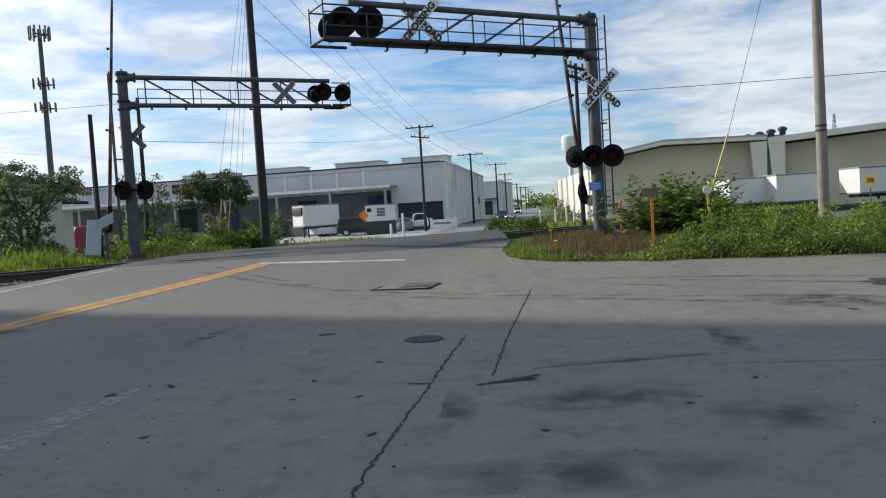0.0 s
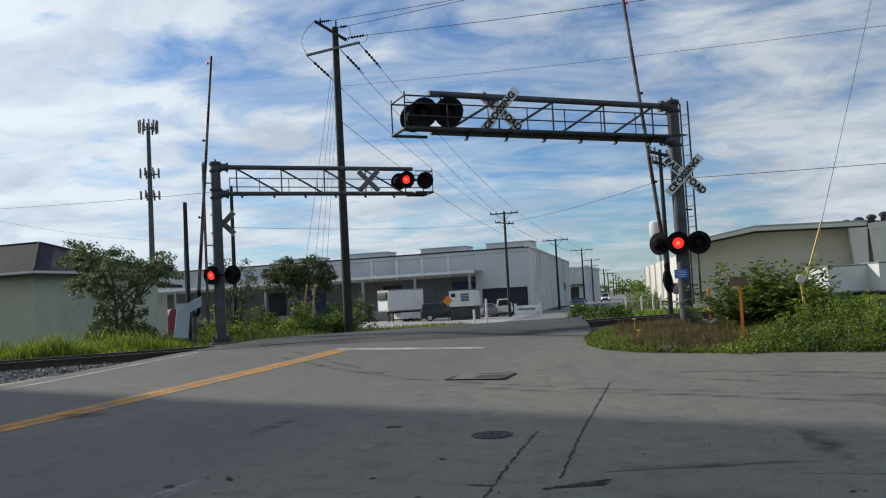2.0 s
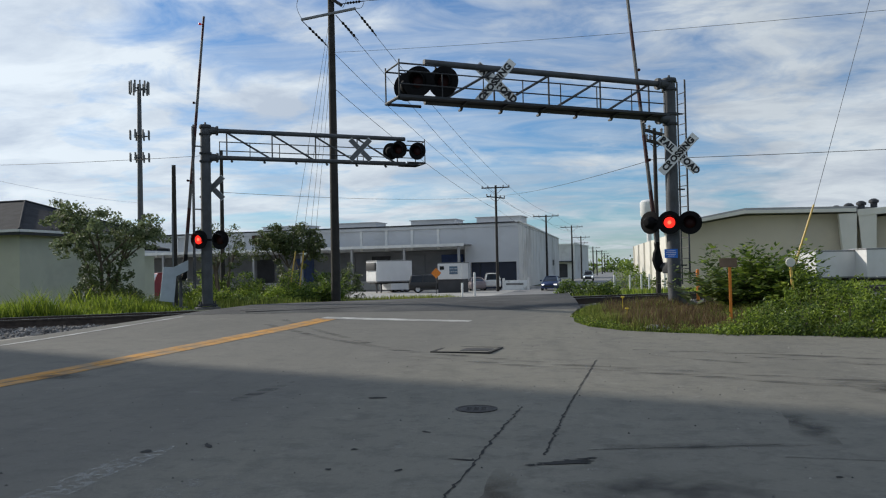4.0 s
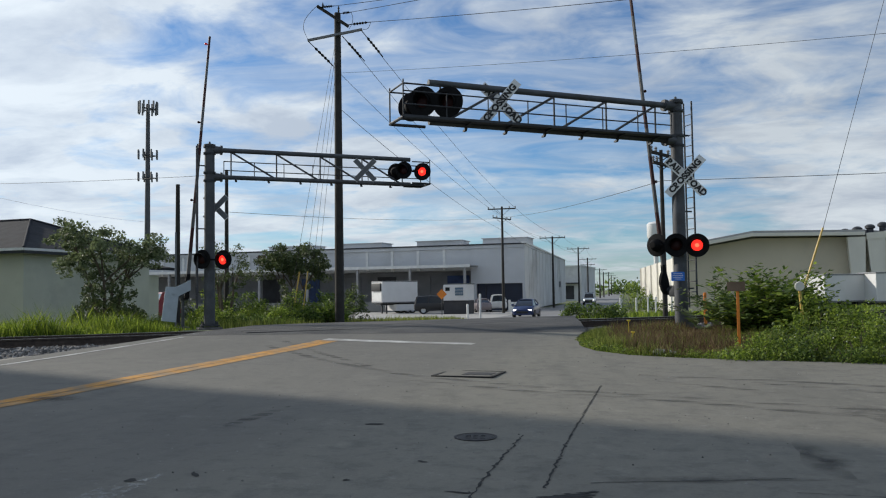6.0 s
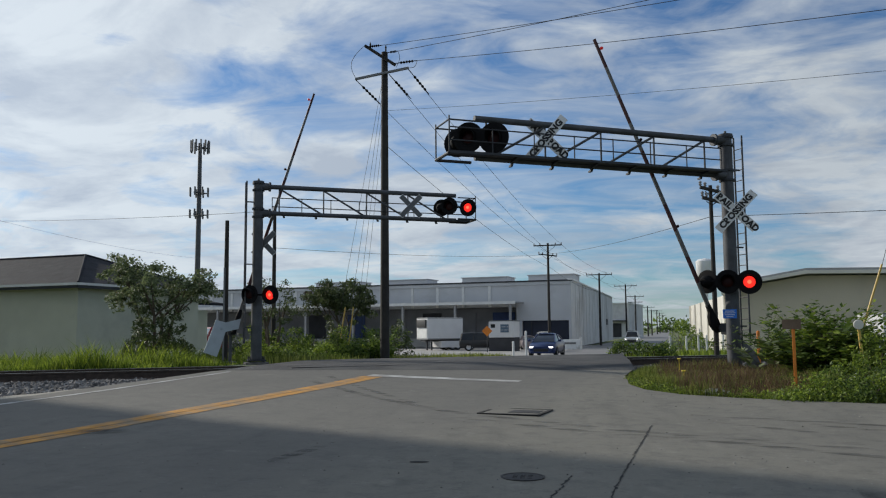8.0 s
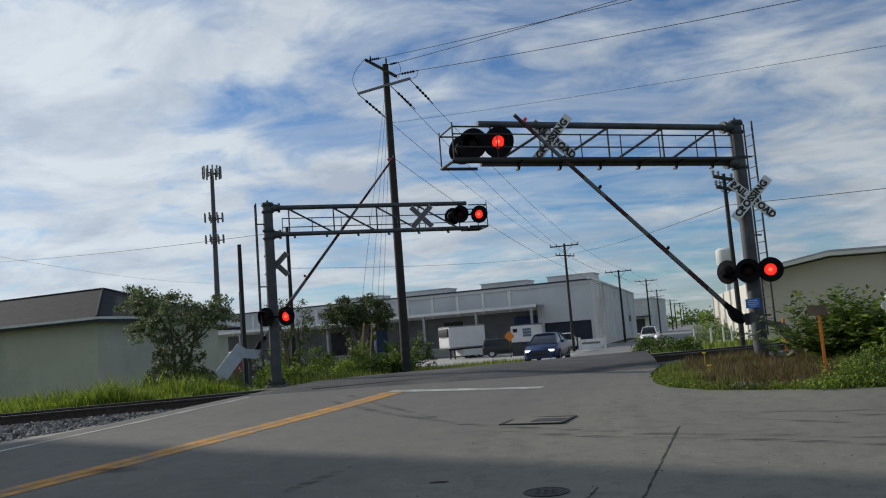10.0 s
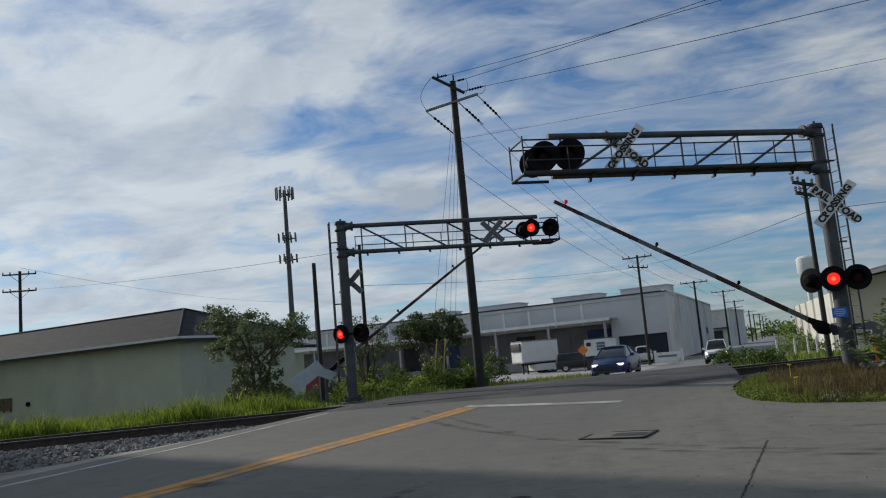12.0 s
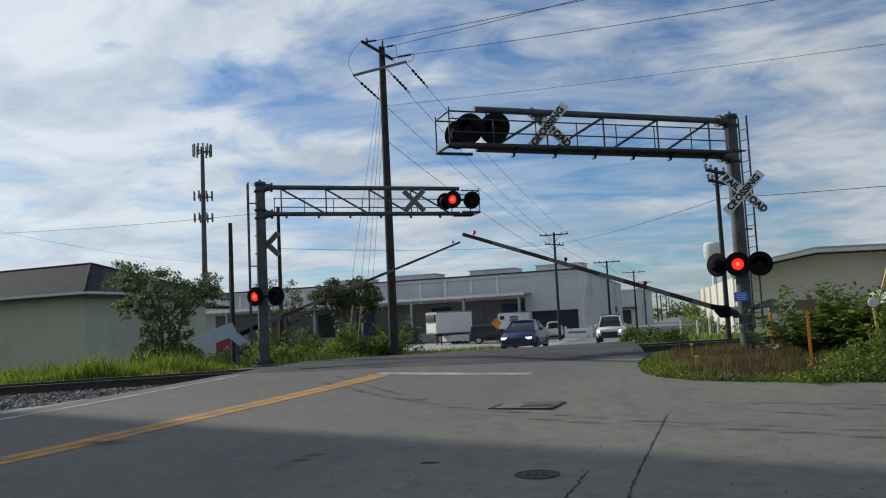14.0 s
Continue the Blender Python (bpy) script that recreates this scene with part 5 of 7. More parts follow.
# low white wall sign before the warehouse
g = thing("low_sign_wall", Matrix.Translation((0.1, 88, gz(0.1, 88))) @ pose(0, 0, 0, 0, 0, -13), "low white sign wall before the warehouse", "sign")
bm = bmesh.new()
box(bm, (0, 0, 0.5), (2.7, 0.3, 1.1), None, 0.02)
part("panel", bm, SIGNWHITE, g, smooth=0)
for x in (-1.35, 1.35):
    bm = bmesh.new()
    box(bm, (x, 0, 0.6), (0.2, 0.36, 1.35), None, 0.02)
    part("post", bm, TRIMWHITE, g, smooth=0)
bm = bmesh.new()
box(bm, (-0.1, -0.16, 0.65), (1.9, 0.03, 0.2))
part("sign_bar", bm, ALU, g, "grey unreadable lettering", 0)

# ---- poles, wires, towers ----
def pole(at, height, r, material, arms, label, lean=0.0, turn=0.0, ins=2):
    g = thing("utility_pole", Matrix.Translation((at[0], at[1], gz(at[0], at[1]) - 0.1)) @ pose(0, 0, 0, 0, lean, turn), label, "utility pole", "utility poles")
    bm = bmesh.new()
    rod(bm, (0, 0, 0), (0, 0, height), r, r * 0.68, 14)
    part("pole_shaft", bm, material, g)
    for z, half, tilt in arms:
        bm = bmesh.new()
        box(bm, (0, -r * 0.8, z), (half * 2, 0.1, 0.12), Matrix.Rotation(radians(tilt), 4, "Y"), 0.01)
        part("crossarm", bm, material, g, smooth=0)
        for s in (-1, 1):
            for q in np.linspace(0.55, 0.96, ins):
                bm = bmesh.new()
                x = s * half * q
                lathe(bm, [(0.03, 0), (0.07, 0.06), (0.04, 0.09), (0.075, 0.15), (0.04, 0.2), (0, 0.22)], 8, Matrix.Translation((x, -r * 0.8, z + 0.05 - x * math.tan(radians(tilt)))))
                part("insulator", bm, INSUL, g)
            bm = bmesh.new()
            rod(bm, (s * half * 0.55, -r * 0.8, z - 0.06), (0, -r * 0.6, z - half * 0.5), 0.02, seg=6)
            part("arm_brace", bm, STEEL_DARK, g)
    return g


def wire(points, sag, r=0.012, name="cable", label="thin dark overhead cable"):
    cu = bpy.data.curves.new(name, "CURVE")
    cu.dimensions, cu.bevel_depth, cu.bevel_resolution = "3D", r, 1
    for p, q in zip(points, points[1:]):
        s = cu.splines.new("POLY")
        n = 16
        s.points.add(n)
        for k in range(n + 1):
            v = Vector(p).lerp(Vector(q), k / n) - Vector((0, 0, sag * 4 * (k / n) * (1 - k / n)))
            s.points[k].co = (*v, 1)
    cu.materials.append(WIRE)
    ob = new(name, cu)
    return tagged(ob, label, "cable", "overhead cables")


MAIN = (-7.85, 36.0)
main = pole(MAIN, 14.06, 0.21, WOODPOLE, [], "tall dark wooden utility pole with two crossarms", 0.0, 0.0)
mz = gz(*MAIN) - 0.1
# a slanting dark arm on top, a pale galvanised arm below it
bm = bmesh.new()
box(bm, (-0.16, -0.2, 13.855), (1.72, 0.11, 0.13), pose(0, 0, 0, 0, 35, 0), 0.01)
part("crossarm", bm, WOODPOLE, main, smooth=0)
bm = bmesh.new()
box(bm, (-0.075, -0.22, 13.0), (2.52, 0.11, 0.10), pose(0, 0, 0, 0, -8.9, 0), 0.01)
part("crossarm", bm, ALU, main, "pale galvanised crossarm", 0)


def strain(p, q):
    """A string of black sheds between the arm and its line."""
    p, q = Vector(p), Vector(q)
    bm = bmesh.new()
    rod(bm, p, q, 0.02, seg=8)
    l = (q - p).length
    m = Matrix.Translation(p) @ (q - p).to_track_quat("Z", "Y").to_matrix().to_4x4()
    lathe(bm, [(0.0, l * 0.2)] + [(0.022 + 0.045 * (k % 2), l * (0.25 + 0.06 * k)) for k in range(10)] + [(0, l * 0.88)], 10, m)
    part("strain_insulator", bm, BLACK, main)


ENDS = [((-0.84, -0.25, 14.28), (-0.07, -0.25, 14.31)), ((0.16, -0.2, 13.97), (0.67, -0.2, 14.01)), ((0.50, -0.25, 13.42), (1.55, -0.25, 13.50))]
DOWN = [(-1.3, -0.2, 12.78), (1.14, -0.2, 13.14), (0.25, -0.2, 12.95)]
for p, q in ENDS:
    strain(p, q)
for p in DOWN:
    strain(p, Vector(p) + Vector((6.1, 48.0, -4.0)).normalized() * 3.2)
for x, z in ((-0.62, 14.20), (0.1, 14.02)):
    bm = bmesh.new()
    lathe(bm, [(0.02, 0), (0.05, 0.08), (0.025, 0.12), (0.05, 0.18), (0.015, 0.3), (0, 0.34)], 8, Matrix.Translation((x, -0.2, z)))
    part("insulator", bm, STEEL_DARK, main)


def jumper(points):
    cu = bpy.data.curves.new("jumper", "CURVE")
    cu.dimensions, cu.bevel_depth = "3D", 0.011
    s = cu.splines.new("POLY")
    s.points.add(len(points) - 1)
    for k, p in enumerate(points):
        s.points[k].co = (*p, 1)
    cu.materials.append(WIRE)
    o = new("jumper_wire", cu)
    o.parent = main


loop = [(math.sin(math.pi * k / 12), k / 12) for k in range(13)]
jumper([(-0.84 - 0.44 * q - 0.42 * b, -0.25, 14.38 - 1.55 * q) for b, q in loop])
jumper([(0.67 - 0.10 * q + 0.12 * b, -0.2, 14.0 - 0.75 * q) for b, q in loop])
jumper([(1.55 - 0.35 * q + 0.05 * b, -0.22, 13.5 - 0.30 * q - 0.12 * b) for b, q in loop])

GREY_AT = (11.75, 25.0)
grey = pole(GREY_AT, 13.2, 0.17, GREYPOLE, [(12.6, 1.1, 0)], "weathered grey wooden pole standing in the weeds", 0.0, 60)
bm = bmesh.new()
for z in (3.0, 3.15):
    rod(bm, (0, 0, z), (0, 0, z + 0.05), 0.172, seg=14)
part("pole_band", bm, STEEL_DARK, grey)
P2, P3, P4, P5 = (-1.75, 84.0), (4.3, 110.0), (10.4, 150.0), (15.2, 190.0)
pole(P2, 11.0, 0.16, WOODPOLE, [(10.75, 1.45, 0), (9.75, 0.95, 8)], "dark wooden utility pole at the street corner", 0, -8)
pole(P3, 9.6, 0.17, WOODPOLE, [(9.4, 1.7, 0)], "wooden pole with one long crossarm beside the street", 0, -8)
pole(P4, 10.3, 0.18, WOODPOLE, [(10.0, 2.0, 0)], "wooden pole with one crossarm beside the street", 0, -8)
pole(P5, 10.0, 0.2, WOODPOLE, [(9.7, 2.0, 0), (8.4, 1.6, 0)], "wooden pole with crossarms down the street", 0, -8)
for k, (x, y, h) in enumerate(((24.6, 262, 9.5), (28.5, 290, 9), (36.0, 345, 10), (43, 400, 10), (52, 470, 10))):
    pole((x, y), h, 0.25, WOODPOLE, [(h - 0.4, 2.2, 0)], "distant wooden pole along the street", 0, -8)
pole((-54.0, 60.0), 13.4, 0.18, WOODPOLE, [(13.1, 1.4, 0), (11.6, 1.4, 0)], "dark wooden pole rising behind the house", 0, 25)
pole((5.9, 34.0), 6.75, 0.105, WOODPOLE, [(6.55, 0.5, 12), (6.15, 0.42, 12)], "short dark pole with small crossarms near the mast", 0, 20)
pole((-12.66, 30.0), 5.5, 0.11, WOODPOLE, [], "bare dark post with a capped top")
pole((-14.5, 40.0), 8.0, 0.12, WOODPOLE, [], "dark service pole behind the gantry", 0, 0)
g = thing("riser_pipe", Matrix.Translation((-12.6, 29.7, gz(-12.6, 29.7) - 0.05)), "thin galvanised conduit beside the bare post", "pipe")
bm = bmesh.new()
rod(bm, (0, 0, 0), (0, 0, 3.6), 0.035, seg=8)
part("conduit", bm, ALU, g)

top = Vector((*MAIN, mz))
# three lines to the grey pole, three to the street corner, guys to the ground
for (p, q), ez in zip(ENDS, (12.2, 12.85, 10.75)):
    wire([top + Vector(q), (GREY_AT[0], GREY_AT[1], ez), (GREY_AT[0] + 30, GREY_AT[1] - 18, ez)], 0.12)
wire([top + Vector((0.15, -0.1, 11.3)), (GREY_AT[0], GREY_AT[1], 8.9), (GREY_AT[0] + 30, GREY_AT[1] - 18, 8.7)], 0.12, 0.007)
for p, ex, ez in zip(DOWN + [(0.2, -0.2, 9.6)], (-1.3, 1.3, 0.2, 0.3), (10.9, 10.9, 10.0, 8.4)):
    wire([top + Vector(p), (P2[0] + ex, P2[1], ez - 0.8), (P3[0] + ex, P3[1], ez - 2.2), (P4[0] + ex, P4[1], ez - 1.6), (P5[0] + ex, P5[1], ez - 2.0)], 0.5)
wire([(-60, 62, 11.5), (-14.5, 40.0, 7.6)], 0.4)
wire([(-14.5, 40.0, 5.7), (P2[0], P2[1], 9.0)], 0.3)
wire([(P2[0], P2[1], 9.1), (5.9, 34, 5.9), (GREY_AT[0] + 30, 22, 5.6)], 0.3)
wire([(-54, 60, 12.9), (-62.6, 132, 14)], 0.8)
for dz, ax in ((12.4, -10.3), (11.6, -9.9), (12.9, -10.9), (10.4, -9.6)):
    wire([top + Vector((-0.1, 0.1, dz)), (ax, 38.0, gz(ax, 38.0))], 0.0, 0.008, "guy_wire", "thin steel guy wire of the tall pole")
for ax, lean in ((-10.63, 0.42), (-10.14, 0.32)):
    g = thing("guy_guard", Matrix.Translation((ax, 38.0, gz(ax, 38) - 0.05)), "yellow plastic guard on a guy wire", "guy guard", "yellow guy guards")
    bm = bmesh.new()
    rod(bm, (0, 0, 0), (lean, 0, 2.6), 0.032, 0.032, 8)
    part("sleeve", bm, YELLOWSLEEVE, g)
# guy wire of the grey pole with its yellow guard among the weeds
g = thing("guy_guard", Matrix.Translation((6.84, 22.0, gz(6.84, 22) - 0.1)), "faded yellow guard on a slanting guy wire", "guy guard", "yellow guy guards")
bm = bmesh.new()
rod(bm, (0, 0, 0), (0.54, 0.07, 1.5), 0.038, 0.036, 8)
part("sleeve", bm, YELLOWSLEEVE, g)
bm = bmesh.new()
rod(bm, (0.54, 0.07, 1.5), (1.03, 0.13, 2.9), 0.03, 0.026, 8)
part("sleeve", bm, YELLOWSLEEVE, g)
wire([(7.85, 22.12, 2.95), (GREY_AT[0], GREY_AT[1], 12.9)], 0.0, 0.007, "guy_wire", "thin steel guy wire of the grey pole")


def cell_tower():
    g = thing("cell_tower", Matrix.Translation((-62.7, 132.0, -0.9)), "tall grey cell tower with three rings of antennas", "tower")
    bm = bmesh.new()
    rod(bm, (0, 0, 0), (0, 0, 35.0), 0.55, 0.32, 16)
    part("mast", bm, GALV, g)
    for z, n, R, h in ((34.2, 12, 1.55, 2.1), (26.2, 8, 1.6, 1.5), (22.4, 8, 1.6, 1.4)):
        bm = bmesh.new()
        for k in range(3):
            a, b = 2 * math.pi * k / 3 + 0.4, 2 * math.pi * (k + 1) / 3 + 0.4
            rod(bm, (R * math.cos(a), R * math.sin(a), z), (R * math.cos(b), R * math.sin(b), z), 0.07, seg=6)
            rod(bm, (0, 0, z), (R * math.cos(a), R * math.sin(a), z), 0.07, seg=6)
        part("platform", bm, STEEL_DARK, g)
        for k in range(n):
            a = 2 * math.pi * k / n
            bm = bmesh.new()
            box(bm, (R * math.cos(a), R * math.sin(a), z + 0.2), (0.24, 0.24, h), Matrix.Rotation(a, 4, "Z"), 0.03)
            part("antenna", bm, SIGNBACK, g, smooth=0)
    return g


cell_tower()
g = thing("water_tank", Matrix.Translation((29.9, 185.0, -1.2)), "white cylindrical water tank on a tall stem", "tank")
bm = bmesh.new()
lathe(bm, [(0, 13.3), (1.4, 13.6), (1.85, 14.3), (1.85, 17.1), (1.4, 17.5), (0, 17.75)], 24)
part("tank_drum", bm, TANKWHITE, g)
bm = bmesh.new()
rod(bm, (0, 0, 0), (0, 0, 13.7), 0.55, 0.5, 14)
part("tank_stem", bm, TANKWHITE, g)
g = thing("lattice_tower", Matrix.Translation((77.8, 160, -1.2)), "far lattice radio mast behind the hall", "tower")
bm = bmesh.new()
for sx in (-1, 1):
    for sy in (-1, 1):
        rod(bm, (sx * 0.9, sy * 0.9, 0), (sx * 0.12, sy * 0.12, 16.5), 0.07, 0.04, 6)
for k in range(9):
    z, w, w2 = k * 1.8, 0.9 - 0.085 * k, 0.9 - 0.085 * (k + 1)
    rod(bm, (-w, -w, z), (w2, -w2, z + 1.8), 0.04, seg=5)
    rod(bm, (w, -w, z), (-w2, -w2, z + 1.8), 0.04, seg=5)
part("lattice", bm, STEEL_DARK, g)

# ---- vehicles ----
def loft(bm, rings, close=True):
    R = [[bm.verts.new(p) for p in r] for r in rings]
    n = len(R[0])
    for A, B in zip(R, R[1:]):
        for k in range(n):
            j = (k + 1) % n
            bm.faces.new((A[k], A[j], B[j], B[k]))
    if close:
        bm.faces.new(R[0][::-1])
        bm.faces.new(R[-1])


def wheel(parent, x, y, r, w):
    bm = bmesh.new()
    m = Matrix.Translation((x, y, r)) @ pose(0, 0, 0, 90, 0, 0)
    lathe(bm, [(r * 0.62, -w / 2), (r * 0.94, -w / 2), (r, -w * 0.3), (r, w * 0.3), (r * 0.94, w / 2), (r * 0.62, w / 2), (r * 0.62, -w / 2)], 24, m)
    t = part("wheel", bm, RUBBER, parent)
    bm = bmesh.new()
    s = 1 if y < 0 else -1
    lathe(bm, [(r * 0.64, -w * 0.4), (r * 0.64, s * w * 0.42), (r * 0.5, s * w * 0.34), (r * 0.15, s * w * 0.30), (0, s * w * 0.34)], 20, m)
    part("rim", bm, CHROME, t)


def motor_car(name, label, paint, sedan, lamps=True):
    """x is forward"""
    g = thing(name, Matrix(), label, "car")
    if sedan:
        L, W, wb, r = 4.62, 1.79, 2.7, 0.33
        st = [(-2.30, 0.42, 0.78, 0.74), (-2.22, 0.25, 0.98, 0.84), (-1.6, 0.20, 1.02, 0.89), (-0.5, 0.18, 0.97, 0.895), (0.75, 0.18, 0.93, 0.895), (1.5, 0.20, 0.86, 0.88), (2.1, 0.22, 0.72, 0.82), (2.30, 0.30, 0.60, 0.68)]
        cab = [(-1.95, 1.00, 0.01, 0.74), (-1.15, 1.0, 0.38, 0.70), (-0.35, 0.97, 0.47, 0.70), (0.35, 0.95, 0.46, 0.70), (1.30, 0.90, 0.01, 0.75)]
    else:
        L, W, wb, r = 4.7, 1.86, 2.8, 0.38
        st = [(-2.33, 0.5, 1.05, 0.86), (-2.2, 0.38, 1.12, 0.92), (-1, 0.36, 1.12, 0.93), (0.6, 0.36, 1.10, 0.93), (1.4, 0.36, 1.08, 0.92), (2.1, 0.40, 1.02, 0.88), (2.33, 0.48, 0.92, 0.80)]
        cab = [(-2.22, 1.11, 0.03, 0.82), (-2.05, 1.11, 0.68, 0.76), (-0.8, 1.11, 0.74, 0.77), (0.35, 1.10, 0.70, 0.76), (1.12, 1.09, 0.02, 0.80)]
    bm = bmesh.new()
    loft(bm, [[(x, -w * 0.9, zb), (x, -w, zb + (zt - zb) * 0.35), (x, -w * 0.985, zb + (zt - zb) * 0.75), (x, -w * 0.87, zt), (x, 0, zt + 0.035), (x, w * 0.87, zt), (x, w * 0.985, zb + (zt - zb) * 0.75), (x, w, zb + (zt - zb) * 0.35), (x, w * 0.9, zb)] for x, zb, zt, w in st])
    part("body", bm, paint, g, smooth=0.9)
    bm = bmesh.new()
    loft(bm, [[(x, -w, z), (x, -w * (0.80 if h > 0.2 else 0.97), z + h * 0.95), (x, 0, z + h), (x, w * (0.80 if h > 0.2 else 0.97), z + h * 0.95), (x, w, z)] for x, z, h, w in cab])
    part("glasshouse", bm, GLASS_DARK, g, "dark tinted windows", 0.9)
    bm = bmesh.new()
    roof = [c for c in cab if c[2] > 0.2]
    loft(bm, [[(x, -w * 0.80, z + h * 0.96), (x, -w * 0.6, z + h + 0.02), (x, 0, z + h + 0.035), (x, w * 0.6, z + h + 0.02), (x, w * 0.80, z + h * 0.96), (x, 0, z + h - 0.01)] for x, z, h, w in roof])
    part("roof", bm, paint, g, smooth=0.9)
    for s in (-1, 1):
        xm = (roof[0][0] + roof[-1][0]) / 2
        for (x0, z0, h0, w0), (x1, z1, h1, w1), rr in ((roof[-1], cab[-1], 0.035), (roof[0], cab[0], 0.05), ((xm, *roof[1][1:]), (xm - 0.1, roof[1][1], 0, roof[1][3] / 0.97), 0.035)):
            bm = bmesh.new()
            rod(bm, (x0, s * w0 * 0.8, z0 + h0 * 0.95), (x1, s * w1 * 0.97, z1), rr, seg=6)
            part("window_pillar", bm, paint, g)
        bm = bmesh.new()
        box(bm, (0.95 if sedan else 0.85, s * (W / 2 + 0.08), 1.0 if sedan else 1.22), (0.12, 0.2, 0.14), None, 0.03)
        part("mirror", bm, paint, g)
        fx, fw, fz = st[-1][0], st[-1][3], st[-1][2]
        bm = bmesh.new()
        box(bm, (fx - 0.12, s * fw * 0.88, fz - 0.0 if sedan else fz - 0.1), (0.28, 0.26 if sedan else 0.2, 0.10 if sedan else 0.18), pose(0, 0, 0, 0, 0, s * -18), 0.03)
        part("headlight", bm, HEADLAMP if lamps else CHROME, g, "lit headlight" if lamps else "headlight")
        for x in (-wb / 2 - 0.05, wb / 2 + 0.02):
            wheel(g, x, s * (W / 2 - 0.11), r, 0.22)
        bm = bmesh.new()
        box(bm, (-0.1, s * W / 2 * 0.995, 0.24 if sedan else 0.42), (2.0, 0.05, 0.09), None, 0.02)
        part("sill", bm, PLASTIC, g)
    fx, fw = st[-1][0], st[-1][3]
    bm = bmesh.new()
    box(bm, (fx - 0.02, 0, 0.42 if sedan else 0.66), (0.1, fw * 1.35, 0.2 if sedan else 0.26), None, 0.03)
    part("grille", bm, PLASTIC, g)
    bm = bmesh.new()
    box(bm, (fx - 0.1, 0, 0.28 if sedan else 0.46), (0.3, fw * 1.9, 0.12 if sedan else 0.2), None, 0.05)
    part("bumper", bm, PLASTIC if not sedan else paint, g)
    if not sedan:
        bm = bmesh.new()
        for y in (-0.55, 0.55):
            rod(bm, (-1.7, y, 1.93), (0.3, y, 1.93), 0.025, seg=6)
        for x in (-1.5, -0.6, 0.2):
            rod(bm, (x, -0.6, 1.91), (x, 0.6, 1.91), 0.025, seg=6)
        part("roof_rack", bm, PLASTIC, g)
    return g


blue_car = motor_car("sedan", "dark blue sedan with lit headlights coming up the street", CARBLUE, True)
white_suv = motor_car("suv", "white boxy off-road car with lit headlights and a roof rack", CARWHITE, False)
BLUE_WAY = [(0, 8.69, 118, -0.79, -97), (1, 7.48, 108, -0.76, -97.9), (2, 6.35, 100.5, -0.73, -99.1), (3, 5.1, 93, -0.71, -99.8), (5.5, 1.35, 71, -0.64, -99.5), (6, 0.5, 67, -0.6, -99.0), (6.5, 0.1, 63, -0.51, -98.5), (7, -0.42, 60, -0.43, -98.0), (7.5, -0.87, 57, -0.34, -98), (10, -2.13, 44.2, -0.01, -97.5), (10.5, -2.24, 42.8, 0.03, -97), (11, -2.25, 42.3, 0.04, -97), (11.5, -2.3, 42.2, 0.05, -97), (12, -2.36, 42.1, 0.05, -97), (12.5, -2.4, 42, 0.06, -97), (13, -2.46, 42, 0.06, -97), (14, -2.5, 42, 0.06, -97)]
SUV_WAY = [(0, 18.3, 196, -1.06, -95.5), (1, 17.29, 184, -1.02, -96.0), (2, 16.24, 172.5, -0.99, -96.4), (3, 14.8, 161, -0.95, -96.7), (5.5, 11.0, 133, -0.85, -97.1), (6, 10.4, 127.5, -0.83, -97.1), (7, 9.4, 117, -0.79, -97.1), (7.5, 8.7, 111.5, -0.77, -97.0), (10, 6.05, 89, -0.7, -96.7), (10.5, 5.39, 84.3, -0.69, -96.6), (11, 4.95, 79.5, -0.69, -96.5), (11.5, 4.45, 75, -0.66, -96.4), (12, 3.97, 71, -0.62, -96.2), (12.5, 3.49, 67.3, -0.58, -96.1), (13, 3.07, 64, -0.49, -96.0), (14, 2.4, 59, -0.34, -95.8)]
DRIVES = [(blue_car, [(t, pose(x, y, z + 0.01, 0, 0, a)) for t, x, y, z, a in BLUE_WAY]),
          (white_suv, [(t, pose(x, y, z + 0.01, 0, 0, a)) for t, x, y, z, a in SUV_WAY])]
for x, y, a, paint, sd, lb in ((-4.3, 90, 100, CARGREY, True, "grey car parked before the dark bay"), (-2.6, 91.5, 95, CARWHITE, False, "white car parked before the dark bay"),
                               (-8.6, 84, 10, PLASTIC, False, "black pickup parked in the yard"), (-11.8, 90, 5, CARGREY, True, "dark car parked under the canopy")):
    c = motor_car("parked_car", lb, paint, sd, False)
    c.matrix_basis = pose(x, y, gz(x, y), 0, 0, a)


